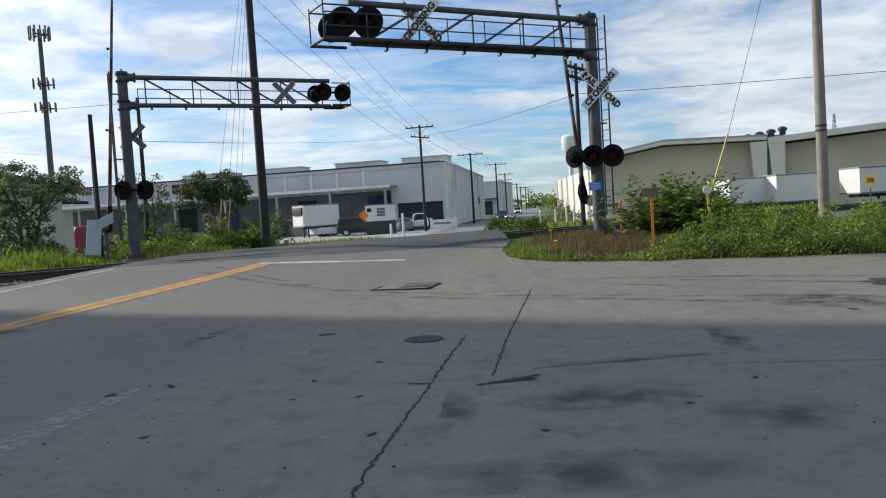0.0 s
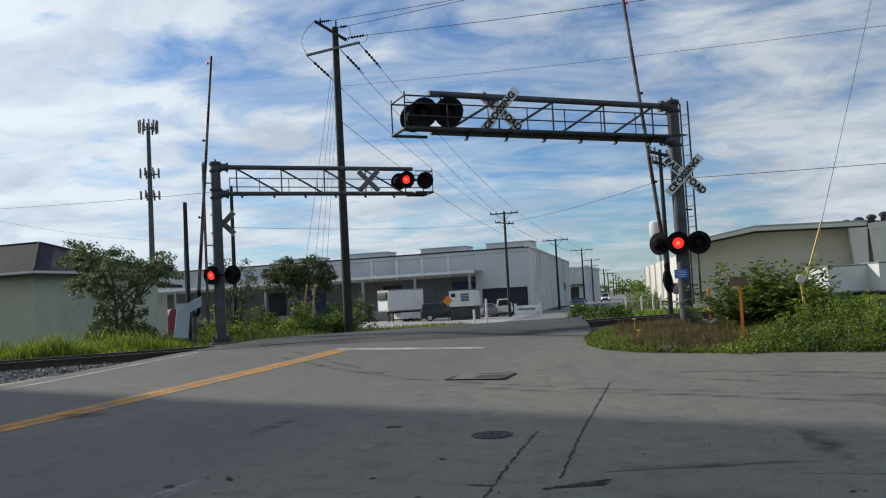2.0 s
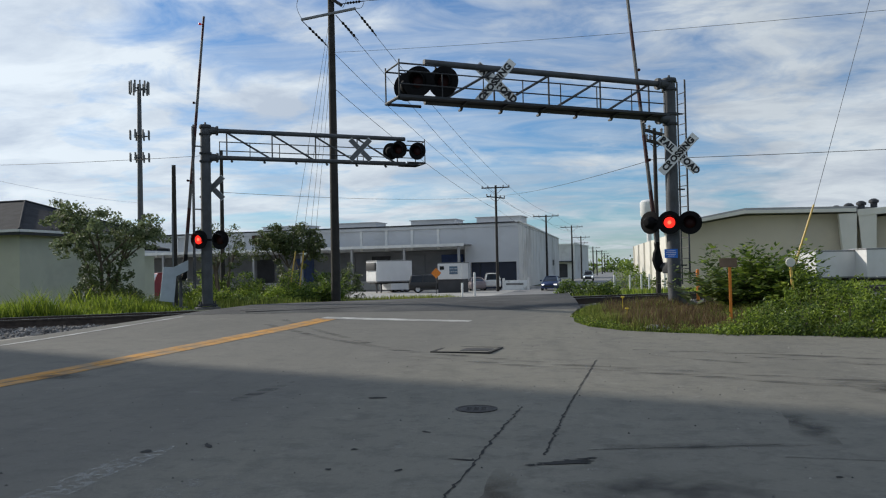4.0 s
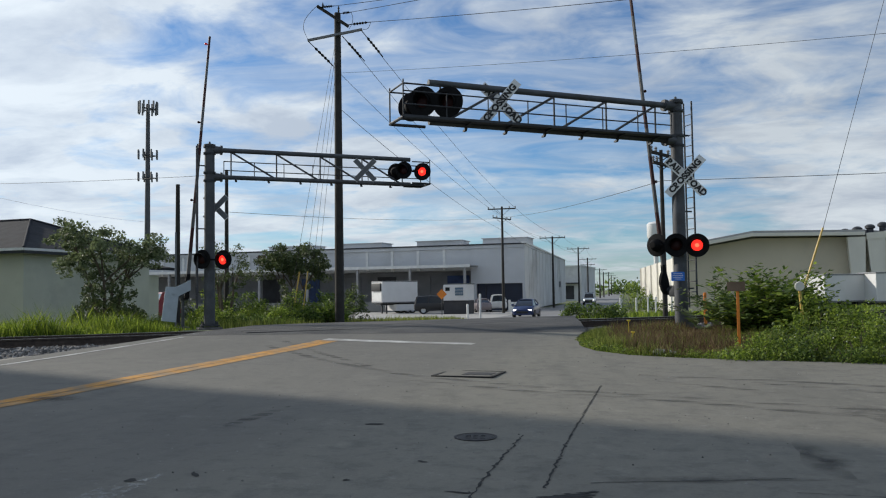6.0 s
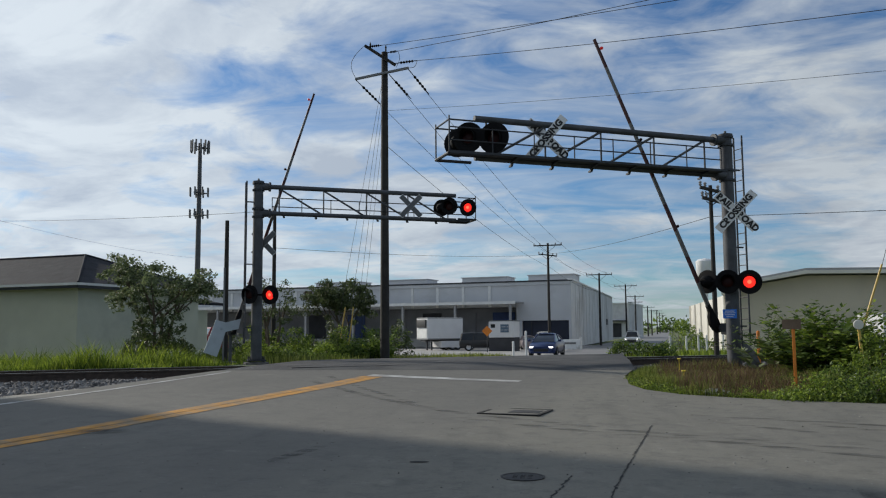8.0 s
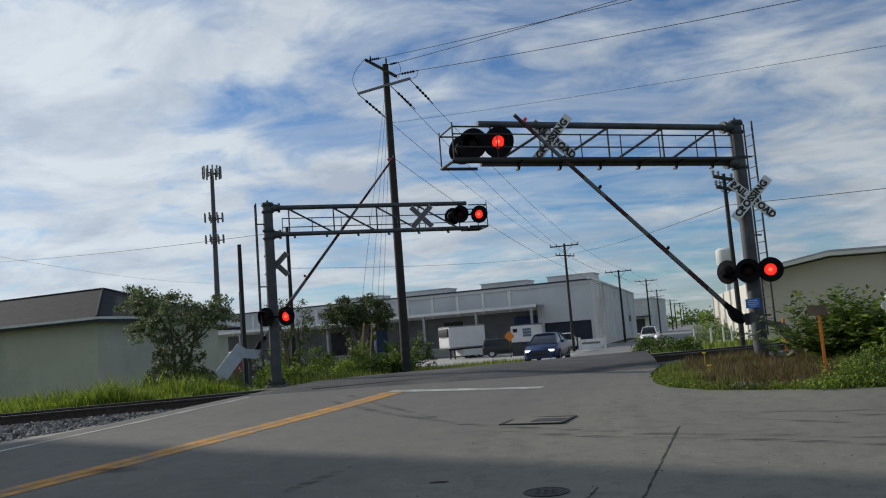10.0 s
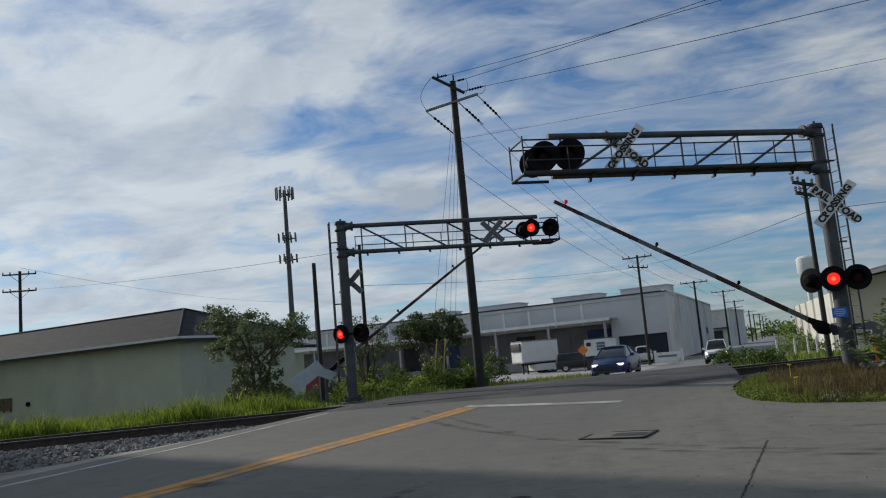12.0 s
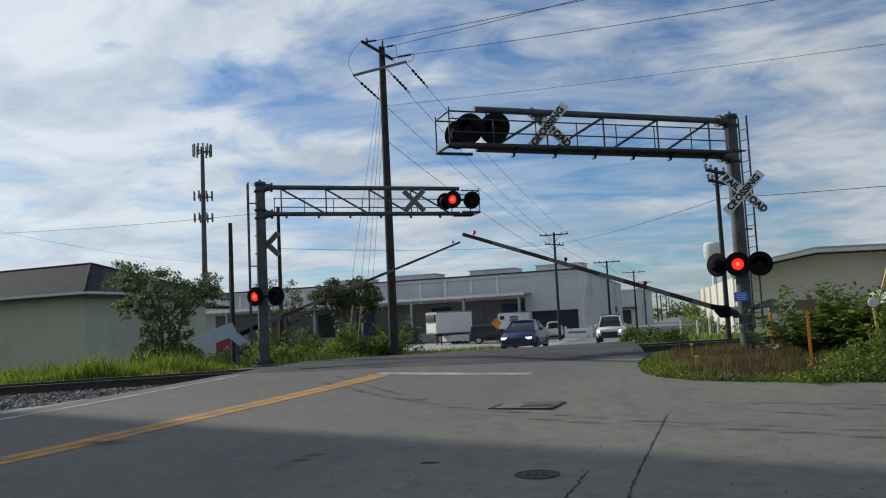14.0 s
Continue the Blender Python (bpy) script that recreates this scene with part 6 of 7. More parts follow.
def trailer(x, y, turn, L, W, H, floor, label, unit=True):
    g = thing("trailer", pose(x, y, gz(x, y), 0, 0, turn), label, "trailer", "parked trailers")
    bm = bmesh.new()
    box(bm, (0, 0, floor + H / 2), (L, W, H), None, 0.04)
    part("box_body", bm, TRAILER, g, smooth=0)
    for z in (floor + 0.06, floor + H - 0.06):
        bm = bmesh.new()
        box(bm, (0, 0, z), (L + 0.03, W + 0.03, 0.1))
        part("edge_rail", bm, ALU, g, smooth=0)
    if unit:
        bm = bmesh.new()
        box(bm, (L / 2 + 0.06, 0, floor + H * 0.72), (0.2, W * 0.82, H * 0.36), None, 0.06)
        part("cooling_unit", bm, PLASTIC, g, "black cooling unit")
        bm = bmesh.new()
        box(bm, (L / 2 + 0.02, 0, floor + H * 0.28), (0.05, W * 0.9, H * 0.4))
        part("front_panel", bm, TRIMWHITE, g, smooth=0)
        bm = bmesh.new()
        box(bm, (-0.6, 0, floor * 0.55), (L * 0.5, W + 0.02, floor * 0.6), None, 0.03)
        part("side_skirt", bm, TRAILER, g, smooth=0)
    bm = bmesh.new()
    box(bm, (-0.5, -W / 2 - 0.01, floor + H * 0.45), (1.6, 0.03, 0.22))
    part("side_mark", bm, STEEL_DARK, g, "dark unreadable side lettering", 0)
    for k in (-0.36, -0.22):
        for s in (-1, 1):
            wheel(g, L * k, s * (W / 2 - 0.2), 0.48, 0.35)
    bm = bmesh.new()
    box(bm, (0, 0, floor - 0.12), (L * 0.95, W * 0.5, 0.2))
    part("chassis", bm, PLASTIC, g, smooth=0)
    for s in (-0.5, 0.5):
        bm = bmesh.new()
        box(bm, (L * 0.3, s, floor / 2), (0.14, 0.14, floor))
        part("support_leg", bm, STEEL_DARK, g, smooth=0)
    return g


trailer(-13.7, 88.5, 219, 4.4, 2.4, 2.35, 1.15, "white refrigerated trailer at the loading dock")
trailer(21.6, 58.5, 200, 4.0, 2.4, 1.9, 0.5, "small white box trailer before the hall", False)
trailer(24.9, 57.6, 185, 3.6, 2.4, 2.0, 0.4, "small white box trailer before the hall", False)
trailer(33.2, 55.0, 183, 11.5, 2.5, 1.8, 0.4, "long white trailer before the hall", False)
# white yard cabin
g = thing("yard_cabin", pose(-6.25, 83, gz(-6.25, 83) + 1.35, 0, 0, -13), "white cabin with a square window in the yard", "cabin")
bm = bmesh.new()
box(bm, (0, 0, 0.8), (2.5, 2.4, 1.6), None, 0.04)
part("cabin_wall", bm, TRAILER, g, smooth=0)
bm = bmesh.new()
box(bm, (0.42, -1.21, 0.9), (0.85, 0.06, 0.8))
part("window", bm, WINDOWBLUE, g, "blue-grey window", 0)
for z in (0.75, 1.05):
    bm = bmesh.new()
    box(bm, (0.42, -1.245, z), (0.85, 0.02, 0.03))
    part("window_bar", bm, TRAILER, g, smooth=0)
bm = bmesh.new()
box(bm, (-0.8, -1.21, 1.15), (0.45, 0.06, 0.35))
part("window", bm, GLASS_DARK, g, smooth=0)
bm = bmesh.new()
box(bm, (0, 0.1, 1.65), (2.6, 2.6, 0.1), None, 0.02)
part("cabin_roof", bm, SIGNBACK, g, smooth=0)
bm = bmesh.new()
box(bm, (0, 0, -0.68), (2.6, 2.0, 1.36))
part("cabin_base", bm, DOCK, g, smooth=0)
# red lorry cab behind the shrubs
g = thing("lorry", pose(-28.1, 62.5, gz(-28.1, 62.5), 0, 0, 215), "red lorry cab parked behind the shrubs", "lorry")
bm = bmesh.new()
prism(bm, [(-1.2, 0.5), (1.6, 0.5), (1.6, 1.4), (0.6, 1.55), (0.25, 2.5), (-1.2, 2.6)], -1.1, 1.1, "y")
part("cab", bm, CARRED, g, smooth=0)
bm = bmesh.new()
prism(bm, [(0.35, 1.62), (0.62, 1.6), (0.3, 2.4), (0.1, 2.4)], -1.0, 1.0, "y")
part("windscreen", bm, GLASS_DARK, g, smooth=0)
bm = bmesh.new()
box(bm, (-3.8, 0, 0.75), (5.2, 0.9, 0.3))
part("chassis", bm, PLASTIC, g, smooth=0)
for x in (0.9, -3.2, -4.4):
    for s in (-1, 1):
        wheel(g, x, s * 0.95, 0.5, 0.3)

# ---- plants ----
def leaves(verts, faces, c, spread, n, size, r, flat=1.0):
    for _ in range(n):
        d = Vector((r.gauss(0, 1), r.gauss(0, 1), r.gauss(0, 1) * flat))
        d = d.normalized() * (r.random() ** 0.4)
        p = Vector(c) + Vector((d.x * spread[0], d.y * spread[1], d.z * spread[2]))
        s = size * r.uniform(0.6, 1.3)
        R = Euler((r.uniform(-1.1, 1.1), r.uniform(-1.1, 1.1), r.uniform(0, 6.3))).to_matrix()
        i = len(verts)
        for u, v in ((-0.5, 0), (0, 0.28), (0.6, 0), (0, -0.28)):
            verts.append(tuple(p + R @ Vector((u * s, v * s, 0))))
        faces.append((i, i + 1, i + 2, i + 3))


def tree(at, height, crown, crown_z, n_clumps, per, size, material, label, seed, stems=3):
    """Tapered stems with limbs, leaf clumps round the limb ends."""
    r = random.Random(seed)
    g = thing("tree", Matrix.Translation((at[0], at[1], gz(*at) - 0.1)), label, "tree")
    verts, faces = [], []
    ends = []
    for k in range(stems):
        bm = bmesh.new()
        a = 2 * math.pi * k / stems + r.random()
        p = Vector((0.12 * math.cos(a), 0.12 * math.sin(a), 0))
        q = p + Vector((crown[0] * 0.25 * math.cos(a), crown[1] * 0.25 * math.sin(a), height * 0.45))
        rod(bm, p, q, 0.09, 0.055, 7)
        for j in range(4):
            b = a + r.uniform(-1.4, 1.4)
            e = q + Vector((crown[0] * r.uniform(0.25, 0.7) * math.cos(b), crown[1] * r.uniform(0.25, 0.7) * math.sin(b), height * r.uniform(0.15, 0.45)))
            rod(bm, q, e, 0.045, 0.015, 5)
            ends.append(e)
        part("stem", bm, BARK, g)
    for k in range(n_clumps):
        if k % 2 == 0:
            c = r.choice(ends) + Vector((r.gauss(0, 0.3), r.gauss(0, 0.3), r.gauss(0, 0.25)))
        else:
            t, u = r.uniform(0, 6.28), r.random() ** 0.5
            c = Vector((crown[0] * u * math.cos(t), crown[1] * u * math.sin(t), crown_z + crown[2] * r.uniform(-1, 1) * math.sqrt(max(0.05, 1 - u * u))))
        sp = r.uniform(0.18, 0.42)
        leaves(verts, faces, c, (sp, sp, sp * 0.7), per, size, r)
    ob = new("crown", raw_mesh("crown", verts, faces, material))
    ob.parent = g
    return g


def shrub(at, size3, n, leaf, material, label, seed, base=None):
    r = random.Random(seed)
    g = thing("shrub", Matrix.Translation((at[0], at[1], (gz(*at) - 0.08) if base is None else base)), label, "shrub", "shrubs and weeds")
    verts, faces = [], []
    for k in range(max(6, n // 45)):
        t, u = r.uniform(0, 6.28), r.random() ** 0.6
        h = (1 - 0.75 * u * u) * r.uniform(0.35, 1.0)
        c = Vector((size3[0] * u * math.cos(t), size3[1] * u * math.sin(t), size3[2] * h))
        leaves(verts, faces, c, (0.22, 0.22, 0.2), 45, leaf, r)
    leaves(verts, faces, (0, 0, size3[2] * 0.3), (size3[0] * 0.9, size3[1] * 0.9, size3[2] * 0.35), n // 4, leaf, r)
    ob = new("foliage", raw_mesh("foliage", verts, faces, material))
    ob.parent = g
    bm = bmesh.new()
    for k in range(5):
        t = r.uniform(0, 6.28)
        rod(bm, (0.05 * math.cos(t), 0.05 * math.sin(t), 0), (size3[0] * 0.5 * math.cos(t), size3[1] * 0.5 * math.sin(t), size3[2] * r.uniform(0.5, 0.8)), 0.018, 0.006, 5)
    tagged(part("branchwork", bm, BARK, g), kind="stuff")
    return g


def grass(name, spots, height, width, material, label, seed, bend=0.35):
    """Blades at given spots (x, y, scale)."""
    r = random.Random(seed)
    verts, faces = [], []
    for x, y, k in spots:
        z = lie(x, y) - 0.02
        h = height * k * r.uniform(0.5, 1.15)
        a = r.uniform(0, 6.28)
        w = width * r.uniform(0.6, 1.3)
        bx, by = math.cos(a) * h * bend * r.random(), math.sin(a) * h * bend * r.random()
        t = r.uniform(0, 6.28)
        wx, wy = w * math.cos(t), w * math.sin(t)
        i = len(verts)
        verts += [(x - wx, y - wy, z), (x + wx, y + wy, z), (x + bx * 0.4 + wx * 0.7, y + by * 0.4 + wy * 0.7, z + h * 0.6), (x + bx * 0.4 - wx * 0.7, y + by * 0.4 - wy * 0.7, z + h * 0.6), (x + bx, y + by, z + h)]
        faces += [(i, i + 1, i + 2, i + 3), (i + 3, i + 2, i + 4)]
    return tagged(new(name, raw_mesh(name, verts, faces, material)), label, "grass", "", "stuff")


r = random.Random(11)
# tall sunlit grass along the far side of the railway
spots = []
for _ in range(52000):
    s, n = r.uniform(-38, 6.5), 28.2 + 6.5 * r.random() ** 1.3
    p = on_track(s, n)
    if p.x > -11.2 or (p.x > -12.5 and n < 28.8):
        continue
    patch = (0.3 + 0.95 * max(0, noise.noise((s * 0.45, n * 0.6, 2)) + 0.3)) * (0.75 + 0.5 * noise.noise((s * 1.7, n * 1.7, 6)))
    spots.append((p.x, p.y, patch * (0.6 if p.x > -12 else 1)))
grass("tall_grass", spots, 0.92, 0.016, GRASS_LIT, "long sunlit green grass beside the railway", 1, 0.95)
# rough grass between the gantry, the tall pole and the street
spots = []
for _ in range(22000):
    x, y = r.uniform(-16, -1.5), r.uniform(29.5, 58)
    edge = -8.6 + (y - 25) * 0.03 if y < 36 else min(-8.2 + (y - 36) * 0.33, street_mid(y) - 4.8)
    if x > edge:
        continue
    spots.append((x, y, 0.7 + 0.6 * noise.noise((x * 0.4, y * 0.4, 5))))
grass("verge_grass", spots, 0.5, 0.022, GRASS_MID, "rough green verge grass round the tall pole", 2)
spots = []
for _ in range(16000):
    x, y = r.uniform(2.6, 22), r.uniform(31, 60)
    if x < street_mid(y) + 5.2 or on_track(0, 0).x + x * TN.x + y * TN.y < 27.3:
        continue
    spots.append((x, y, 0.7 + 0.6 * noise.noise((x * 0.3, y * 0.3, 8))))
grass("far_verge_grass", spots, 0.35, 0.022, GRASS_LIT, "mown bright grass beside the street", 3)
# weeds on the near corner: green rim, dry brown heart, leafy towards the bushes
dry, mid = [], []
for _ in range(90000):
    a, b = r.uniform(-3.6, 9), r.uniform(17.4, 26)
    p = on_road(a, b)
    n = TN.dot(p)
    if n > 22.4 or a < road_right(b) + 0.06 + 0.10 * noise.noise((a * 3, b * 3, 9)):
        continue
    rim = min(a - road_right(b), (b - 17.55) * 0.8 if a > -0.8 else 9)
    if n > 20.3 and r.random() < 0.35:
        continue
    q = noise.noise((a * 0.9, b * 0.9, 4))
    k = (0.55 + 0.9 * max(0, noise.noise((a * 1.1, b * 1.1, 1)) + 0.4)) * min(1.0, 0.3 + rim) * float(np.interp(n, [18.5, 21.5], [1, 0.4]))
    if a > 1.2 + 0.8 * q and r.random() < 0.6:
        continue
    if rim < 0.75 + 0.7 * q or a > 0.6 + 1.2 * q or r.random() < 0.17:
        mid.append((p.x, p.y, k))
    else:
        dry.append((p.x, p.y, k))
grass("dry_weeds", dry, 0.36, 0.009, GRASS_DRY, "dry brown weeds on the road corner", 4, 0.7)
grass("mixed_weeds", mid, 0.36, 0.010, GRASS_MID, "mixed green weeds on the road corner", 5, 0.8)


def creeper(name, spots, leaf, material, label, seed):
    """Low leafy weeds: small leaves heaped over given spots (x, y, height, radius)."""
    rr = random.Random(seed)
    verts, faces = [], []
    for x, y, h, w in spots:
        z = lie(x, y)
        leaves(verts, faces, (x, y, z + h * 0.5), (w, w, h * 0.55), int(60 * w / 0.25), leaf, rr)
    return tagged(new(name, raw_mesh(name, verts, faces, material)), label, "weeds", "", "stuff")


spots = []
for _ in range(2600):
    a, b = r.uniform(-3.2, 1.6), r.uniform(17.5, 23)
    if a < road_right(b) + 0.05 or TN.dot(on_road(a, b)) > 21.5:
        continue
    rim = min(a - road_right(b), (b - 17.5) if a > -0.8 else 9)
    if rim > 0.7 and a < 0.3 and r.random() < 0.75:
        continue
    p = on_road(a, b)
    spots.append((p.x, p.y, r.uniform(0.06, 0.24) * (1 + 0.5 * max(0, a)), r.uniform(0.08, 0.2)))
creeper("ground_creeper", spots, 0.045, LEAF_WEED, "low green creeper along the kerbless road edge", 61)
# dense hedge of leafy weeds, rising away from the apron
k = 0
for row, (b0, h0) in enumerate(((17.85, 0.42), (18.35, 0.70), (19.0, 0.90), (19.8, 1.02), (20.7, 1.12))):
    a = 0.35 + 0.45 * row
    while a < 10.5:
        p = on_road(a, b0 + r.uniform(-0.15, 0.15))
        h = h0 * r.uniform(0.75, 1.2) * min(1.0, 0.5 + 0.24 * (a - 0.3))
        m = (LEAF_WEED, LEAF_BRIGHT, LEAF_WEED, LEAF_DARK)[r.randrange(4)] if row < 3 else (LEAF_BRIGHT, LEAF_WEED)[r.randrange(2)]
        shrub((p.x, p.y), (r.uniform(0.42, 0.62), r.uniform(0.34, 0.48), h), 900, 0.062 if row < 3 else 0.075, m, "low dense green weed shrub beside the apron", 100 + k)
        k += 1
        a += r.uniform(0.5, 0.75)


def frond_bush(at, height, count, material, label, seed):
    """Arching stems with paired long leaflets."""
    rr = random.Random(seed)
    g = thing("shrub", Matrix.Translation((at[0], at[1], gz(*at) - 0.1)), label, "shrub", "shrubs and weeds")
    verts, faces = [], []
    sv, sf = [], []
    for _ in range(count):
        az, up = rr.uniform(0, 6.28), rr.uniform(0.8, 1.5)
        length = height * rr.uniform(0.5, 1.08)
        side = Vector((-math.sin(az), math.cos(az), 0))
        p = Vector((rr.gauss(0, 0.15), rr.gauss(0, 0.15), 0))
        e = up
        for k in range(14):
            d = Vector((math.cos(az) * math.cos(e), math.sin(az) * math.cos(e), math.sin(e)))
            q = p + d * length / 14
            wd = 0.007 - 0.0003 * k
            for o1, o2 in (((0, 1), (-0.9, -0.5)), ((-0.9, -0.5), (0.9, -0.5)), ((0.9, -0.5), (0, 1))):
                i = len(sv)
                u1, u2 = side * o1[0] * wd + Vector((0, 0, o1[1] * wd)), side * o2[0] * wd + Vector((0, 0, o2[1] * wd))
                sv += [tuple(p + u1), tuple(p + u2), tuple(q + u2), tuple(q + u1)]
                sf.append((i, i + 1, i + 2, i + 3))
            e -= 0.035 + 0.035 * rr.random()
            p = q
            if k < 3:
                continue
            for sgn in (-1, 1):
                l = 0.30 * rr.uniform(0.75, 1.2) * (1 - 0.03 * k)
                tip = (side * sgn * 0.8 + d * 0.6 + Vector((0, 0, rr.uniform(-0.45, 0.2)))).normalized()
                w = tip.cross(Vector((rr.gauss(0, 0.5), rr.gauss(0, 0.5), 1))).normalized() * l * 0.22
                i = len(verts)
                for v in (p, p + tip * l * 0.45 + w, p + tip * l, p + tip * l * 0.45 - w):
                    verts.append(tuple(v))
                faces.append((i, i + 1, i + 2, i + 3))
    ob = new("foliage", raw_mesh("foliage", verts, faces, material))
    ob.parent = g
    ob = new("branchwork", raw_mesh("branchwork", sv, sf, BARK))
    ob.parent = g
    tagged(ob, kind="stuff")
    return g


for k, (x, y, h, n) in enumerate(((6.0, 22.4, 1.9, 90), (6.5, 22.6, 2.15, 100), (7.0, 22.5, 2.05, 95), (6.3, 21.8, 1.6, 80), (6.9, 21.7, 1.5, 70), (7.5, 22.4, 1.4, 60))):
    frond_bush((x, y), h, n, LEAF_BRIGHT if k % 3 == 1 else LEAF_DARK, "tall shrub with long paired leaves behind the weeds", 400 + k)
for k, (x, y, sx, h) in enumerate(((6.4, 22.0, 0.8, 1.1), (7.3, 22.2, 0.8, 1.1), (8.3, 21.6, 0.7, 1.0), (9.5, 21.5, 0.8, 0.9), (11.0, 21.0, 0.9, 0.85), (12.5, 20.5, 0.9, 0.8), (14, 20.0, 0.9, 0.8))):
    shrub((x, y), (sx, sx * 0.8, h), 1800, 0.09, LEAF_WEED if k % 2 else LEAF_BRIGHT, "broad-leaved green shrub behind the weeds", 200 + k)
# tall thin stalks against the hall
for k, (x, y, h) in enumerate(((5.25, 22.3, 2.5), (5.45, 22.5, 2.2), (5.05, 22.1, 1.9))):
    frond_bush((x, y), h, 4, LEAF_OLIVE, "tall thin weed stalk beside the mast", 440 + k)
verts, faces = [], []
for _ in range(70):
    p = on_road(r.uniform(0.6, 9), r.uniform(17.7, 20.5))
    leaves(verts, faces, (p.x, p.y, gz(p.x, p.y) + 0.18 + 0.3 * max(0.0, RB.dot(p) - 17.6) + 0.3 * r.random()), (0.015, 0.015, 0.015), 3, 0.03, r)
tagged(new("white_blossom", raw_mesh("white_blossom", verts, faces, PETAL)), "small white blossoms scattered on the weeds", "blossom", "", "stuff")
# pale stone at the edge of the corner
bm = bmesh.new()
bmesh.ops.create_icosphere(bm, subdivisions=3, radius=1)
for v in bm.verts:
    v.co = Vector((v.co.x * 0.30, v.co.y * 0.12, v.co.z * 0.09)) * (1 + 0.35 * noise.noise(v.co * 2.2))
solid("rock", bm, PALESTONE, "pale flat stone lying at the edge of the weeds", "rock", Matrix.Translation((3.05, 17.95, gz(3.05, 17.95) + 0.02)) @ pose(0, 0, 0, 0, 0, 8))
# round pale marker leaning beside the guy guard
g = thing("round_marker", Matrix.Translation((6.72, 20.4, gz(6.72, 20.4) - 0.1)), "round pale marker plate on a leaning yellow post", "marker")
bm = bmesh.new()
rod(bm, (0.05, 0, 0), (-0.05, 0, 1.45), 0.035, 0.035, 8)
part("post", bm, YELLOWSLEEVE, g)
bm = bmesh.new()
lathe(bm, [(0, -0.02), (0.10, -0.02), (0.115, 0), (0.10, 0.02), (0, 0.02)], 20, Matrix.Translation((-0.06, -0.05, 1.46)) @ pose(0, 0, 0, 90, 0, 0))
part("plate", bm, HALLCREAM, g, "sun-bleached round plate")
tree((-16.6, 32.2), 4.6, (2.3, 1.6, 1.3), 3.1, 120, 70, 0.14, LEAF_PALE, "loose small tree with pale leaves before the house", 21, 4)
shrub((-16.5, 32.0), (1.5, 1.0, 2.6), 3600, 0.13, LEAF_OLIVE, "dark undergrowth below the small tree", 22)
tree((-11.6, 42.0), 4.5, (1.8, 1.3, 0.85), 3.5, 120, 90, 0.13, LEAF_OLIVE, "flat-topped small tree behind the railway", 23, 3)
tree((-13.6, 37.5), 4.0, (1.0, 0.8, 1.4), 2.8, 40, 50, 0.12, LEAF_OLIVE, "thin straggly sapling beside the gantry", 24, 3)
for k, (x, y, sx, h) in enumerate(((-13.0, 38.5, 1.3, 2.2), (-11.2, 39.5, 1.2, 2.1), (-14.6, 38.0, 1.0, 1.9), (-9.6, 41.0, 1.1, 1.7), (-8.9, 43.5, 0.9, 2.3), (-12, 36.5, 0.8, 1.3), (-10.2, 37, 0.7, 1.0), (-16.0, 39, 1.2, 1.6), (-8.6, 37.2, 0.7, 1.0), (-9.4, 36.3, 0.6, 0.8))):
    shrub((x, y), (sx * 1.1, sx * 0.7, h), 2400, 0.11, (LEAF_DARK, LEAF_OLIVE, LEAF_BRIGHT)[k % 3], "ragged green shrub behind the railway", 300 + k)
for k, (x, y, sx, h) in enumerate(((6.4, 47, 1.2, 2.0), (7.4, 48, 0.9, 1.6), (2.6, 34.5, 0.9, 0.7), (3.6, 34.0, 0.8, 0.6))):
    shrub((x, y), (sx, sx * 0.7, h), 900, 0.11, LEAF_BRIGHT if k < 2 else LEAF_DARK, "green shrub beside the street", 330 + k)
rs = random.Random(77)
for k in range(20):
    x, y = rs.uniform(-15.5, -8.9), rs.uniform(32.5, 41)
    if x > -9.8 and y < 34.5:
        continue
    h = rs.uniform(0.7, 1.9) * (0.65 if y < 34.5 else 1.0)
    shrub((x, y), (rs.uniform(0.6, 1.0), rs.uniform(0.5, 0.8), h), 1500, 0.09, (LEAF_WEED, LEAF_OLIVE, LEAF_DARK, LEAF_BRIGHT)[k % 4], "leafy green shrub in the rough behind the railway", 500 + k)
for k, (x, y, h) in enumerate(((-8.4, 38.0, 1.9), (-8.9, 36.9, 1.5))):
    frond_bush((x, y), h, 34, LEAF_DARK, "dark feathery shrub round the foot of the tall pole", 540 + k)
# yellow flowers
for x, y, z in ((2.72, 19.7, 0.3), (2.92, 22.0, 0.42)):
    bm = bmesh.new()
    for k in range(7):
        t = 2 * math.pi * k / 7
        rod(bm, (0, 0, 0), (0.045 * math.cos(t), 0.045 * math.sin(t), 0.025), 0.018, 0.014, 6)
    rod(bm, (0, 0, -z), (0, 0, 0), 0.008, seg=5)
    solid("wild_flower", bm, FLOWER, "yellow wild flower among the weeds", "flower", Matrix.Translation((x, y, gz(x, y) + z)), "yellow flowers")
# far woods at the end of the street and behind the buildings
verts, faces = [], []
for k in range(420):
    x, y = r.uniform(-260, 330), r.uniform(430, 520)
    h = r.uniform(4, 9)
    leaves(verts, faces, (x, y, -1 + h * 0.45), (5, 5, h * 0.55), 34, 2.4, r)
tagged(new("far_woods", raw_mesh("far_woods", verts, faces, LEAF_DARK)), "dark band of far trees along the horizon", "woods", "", "stuff")

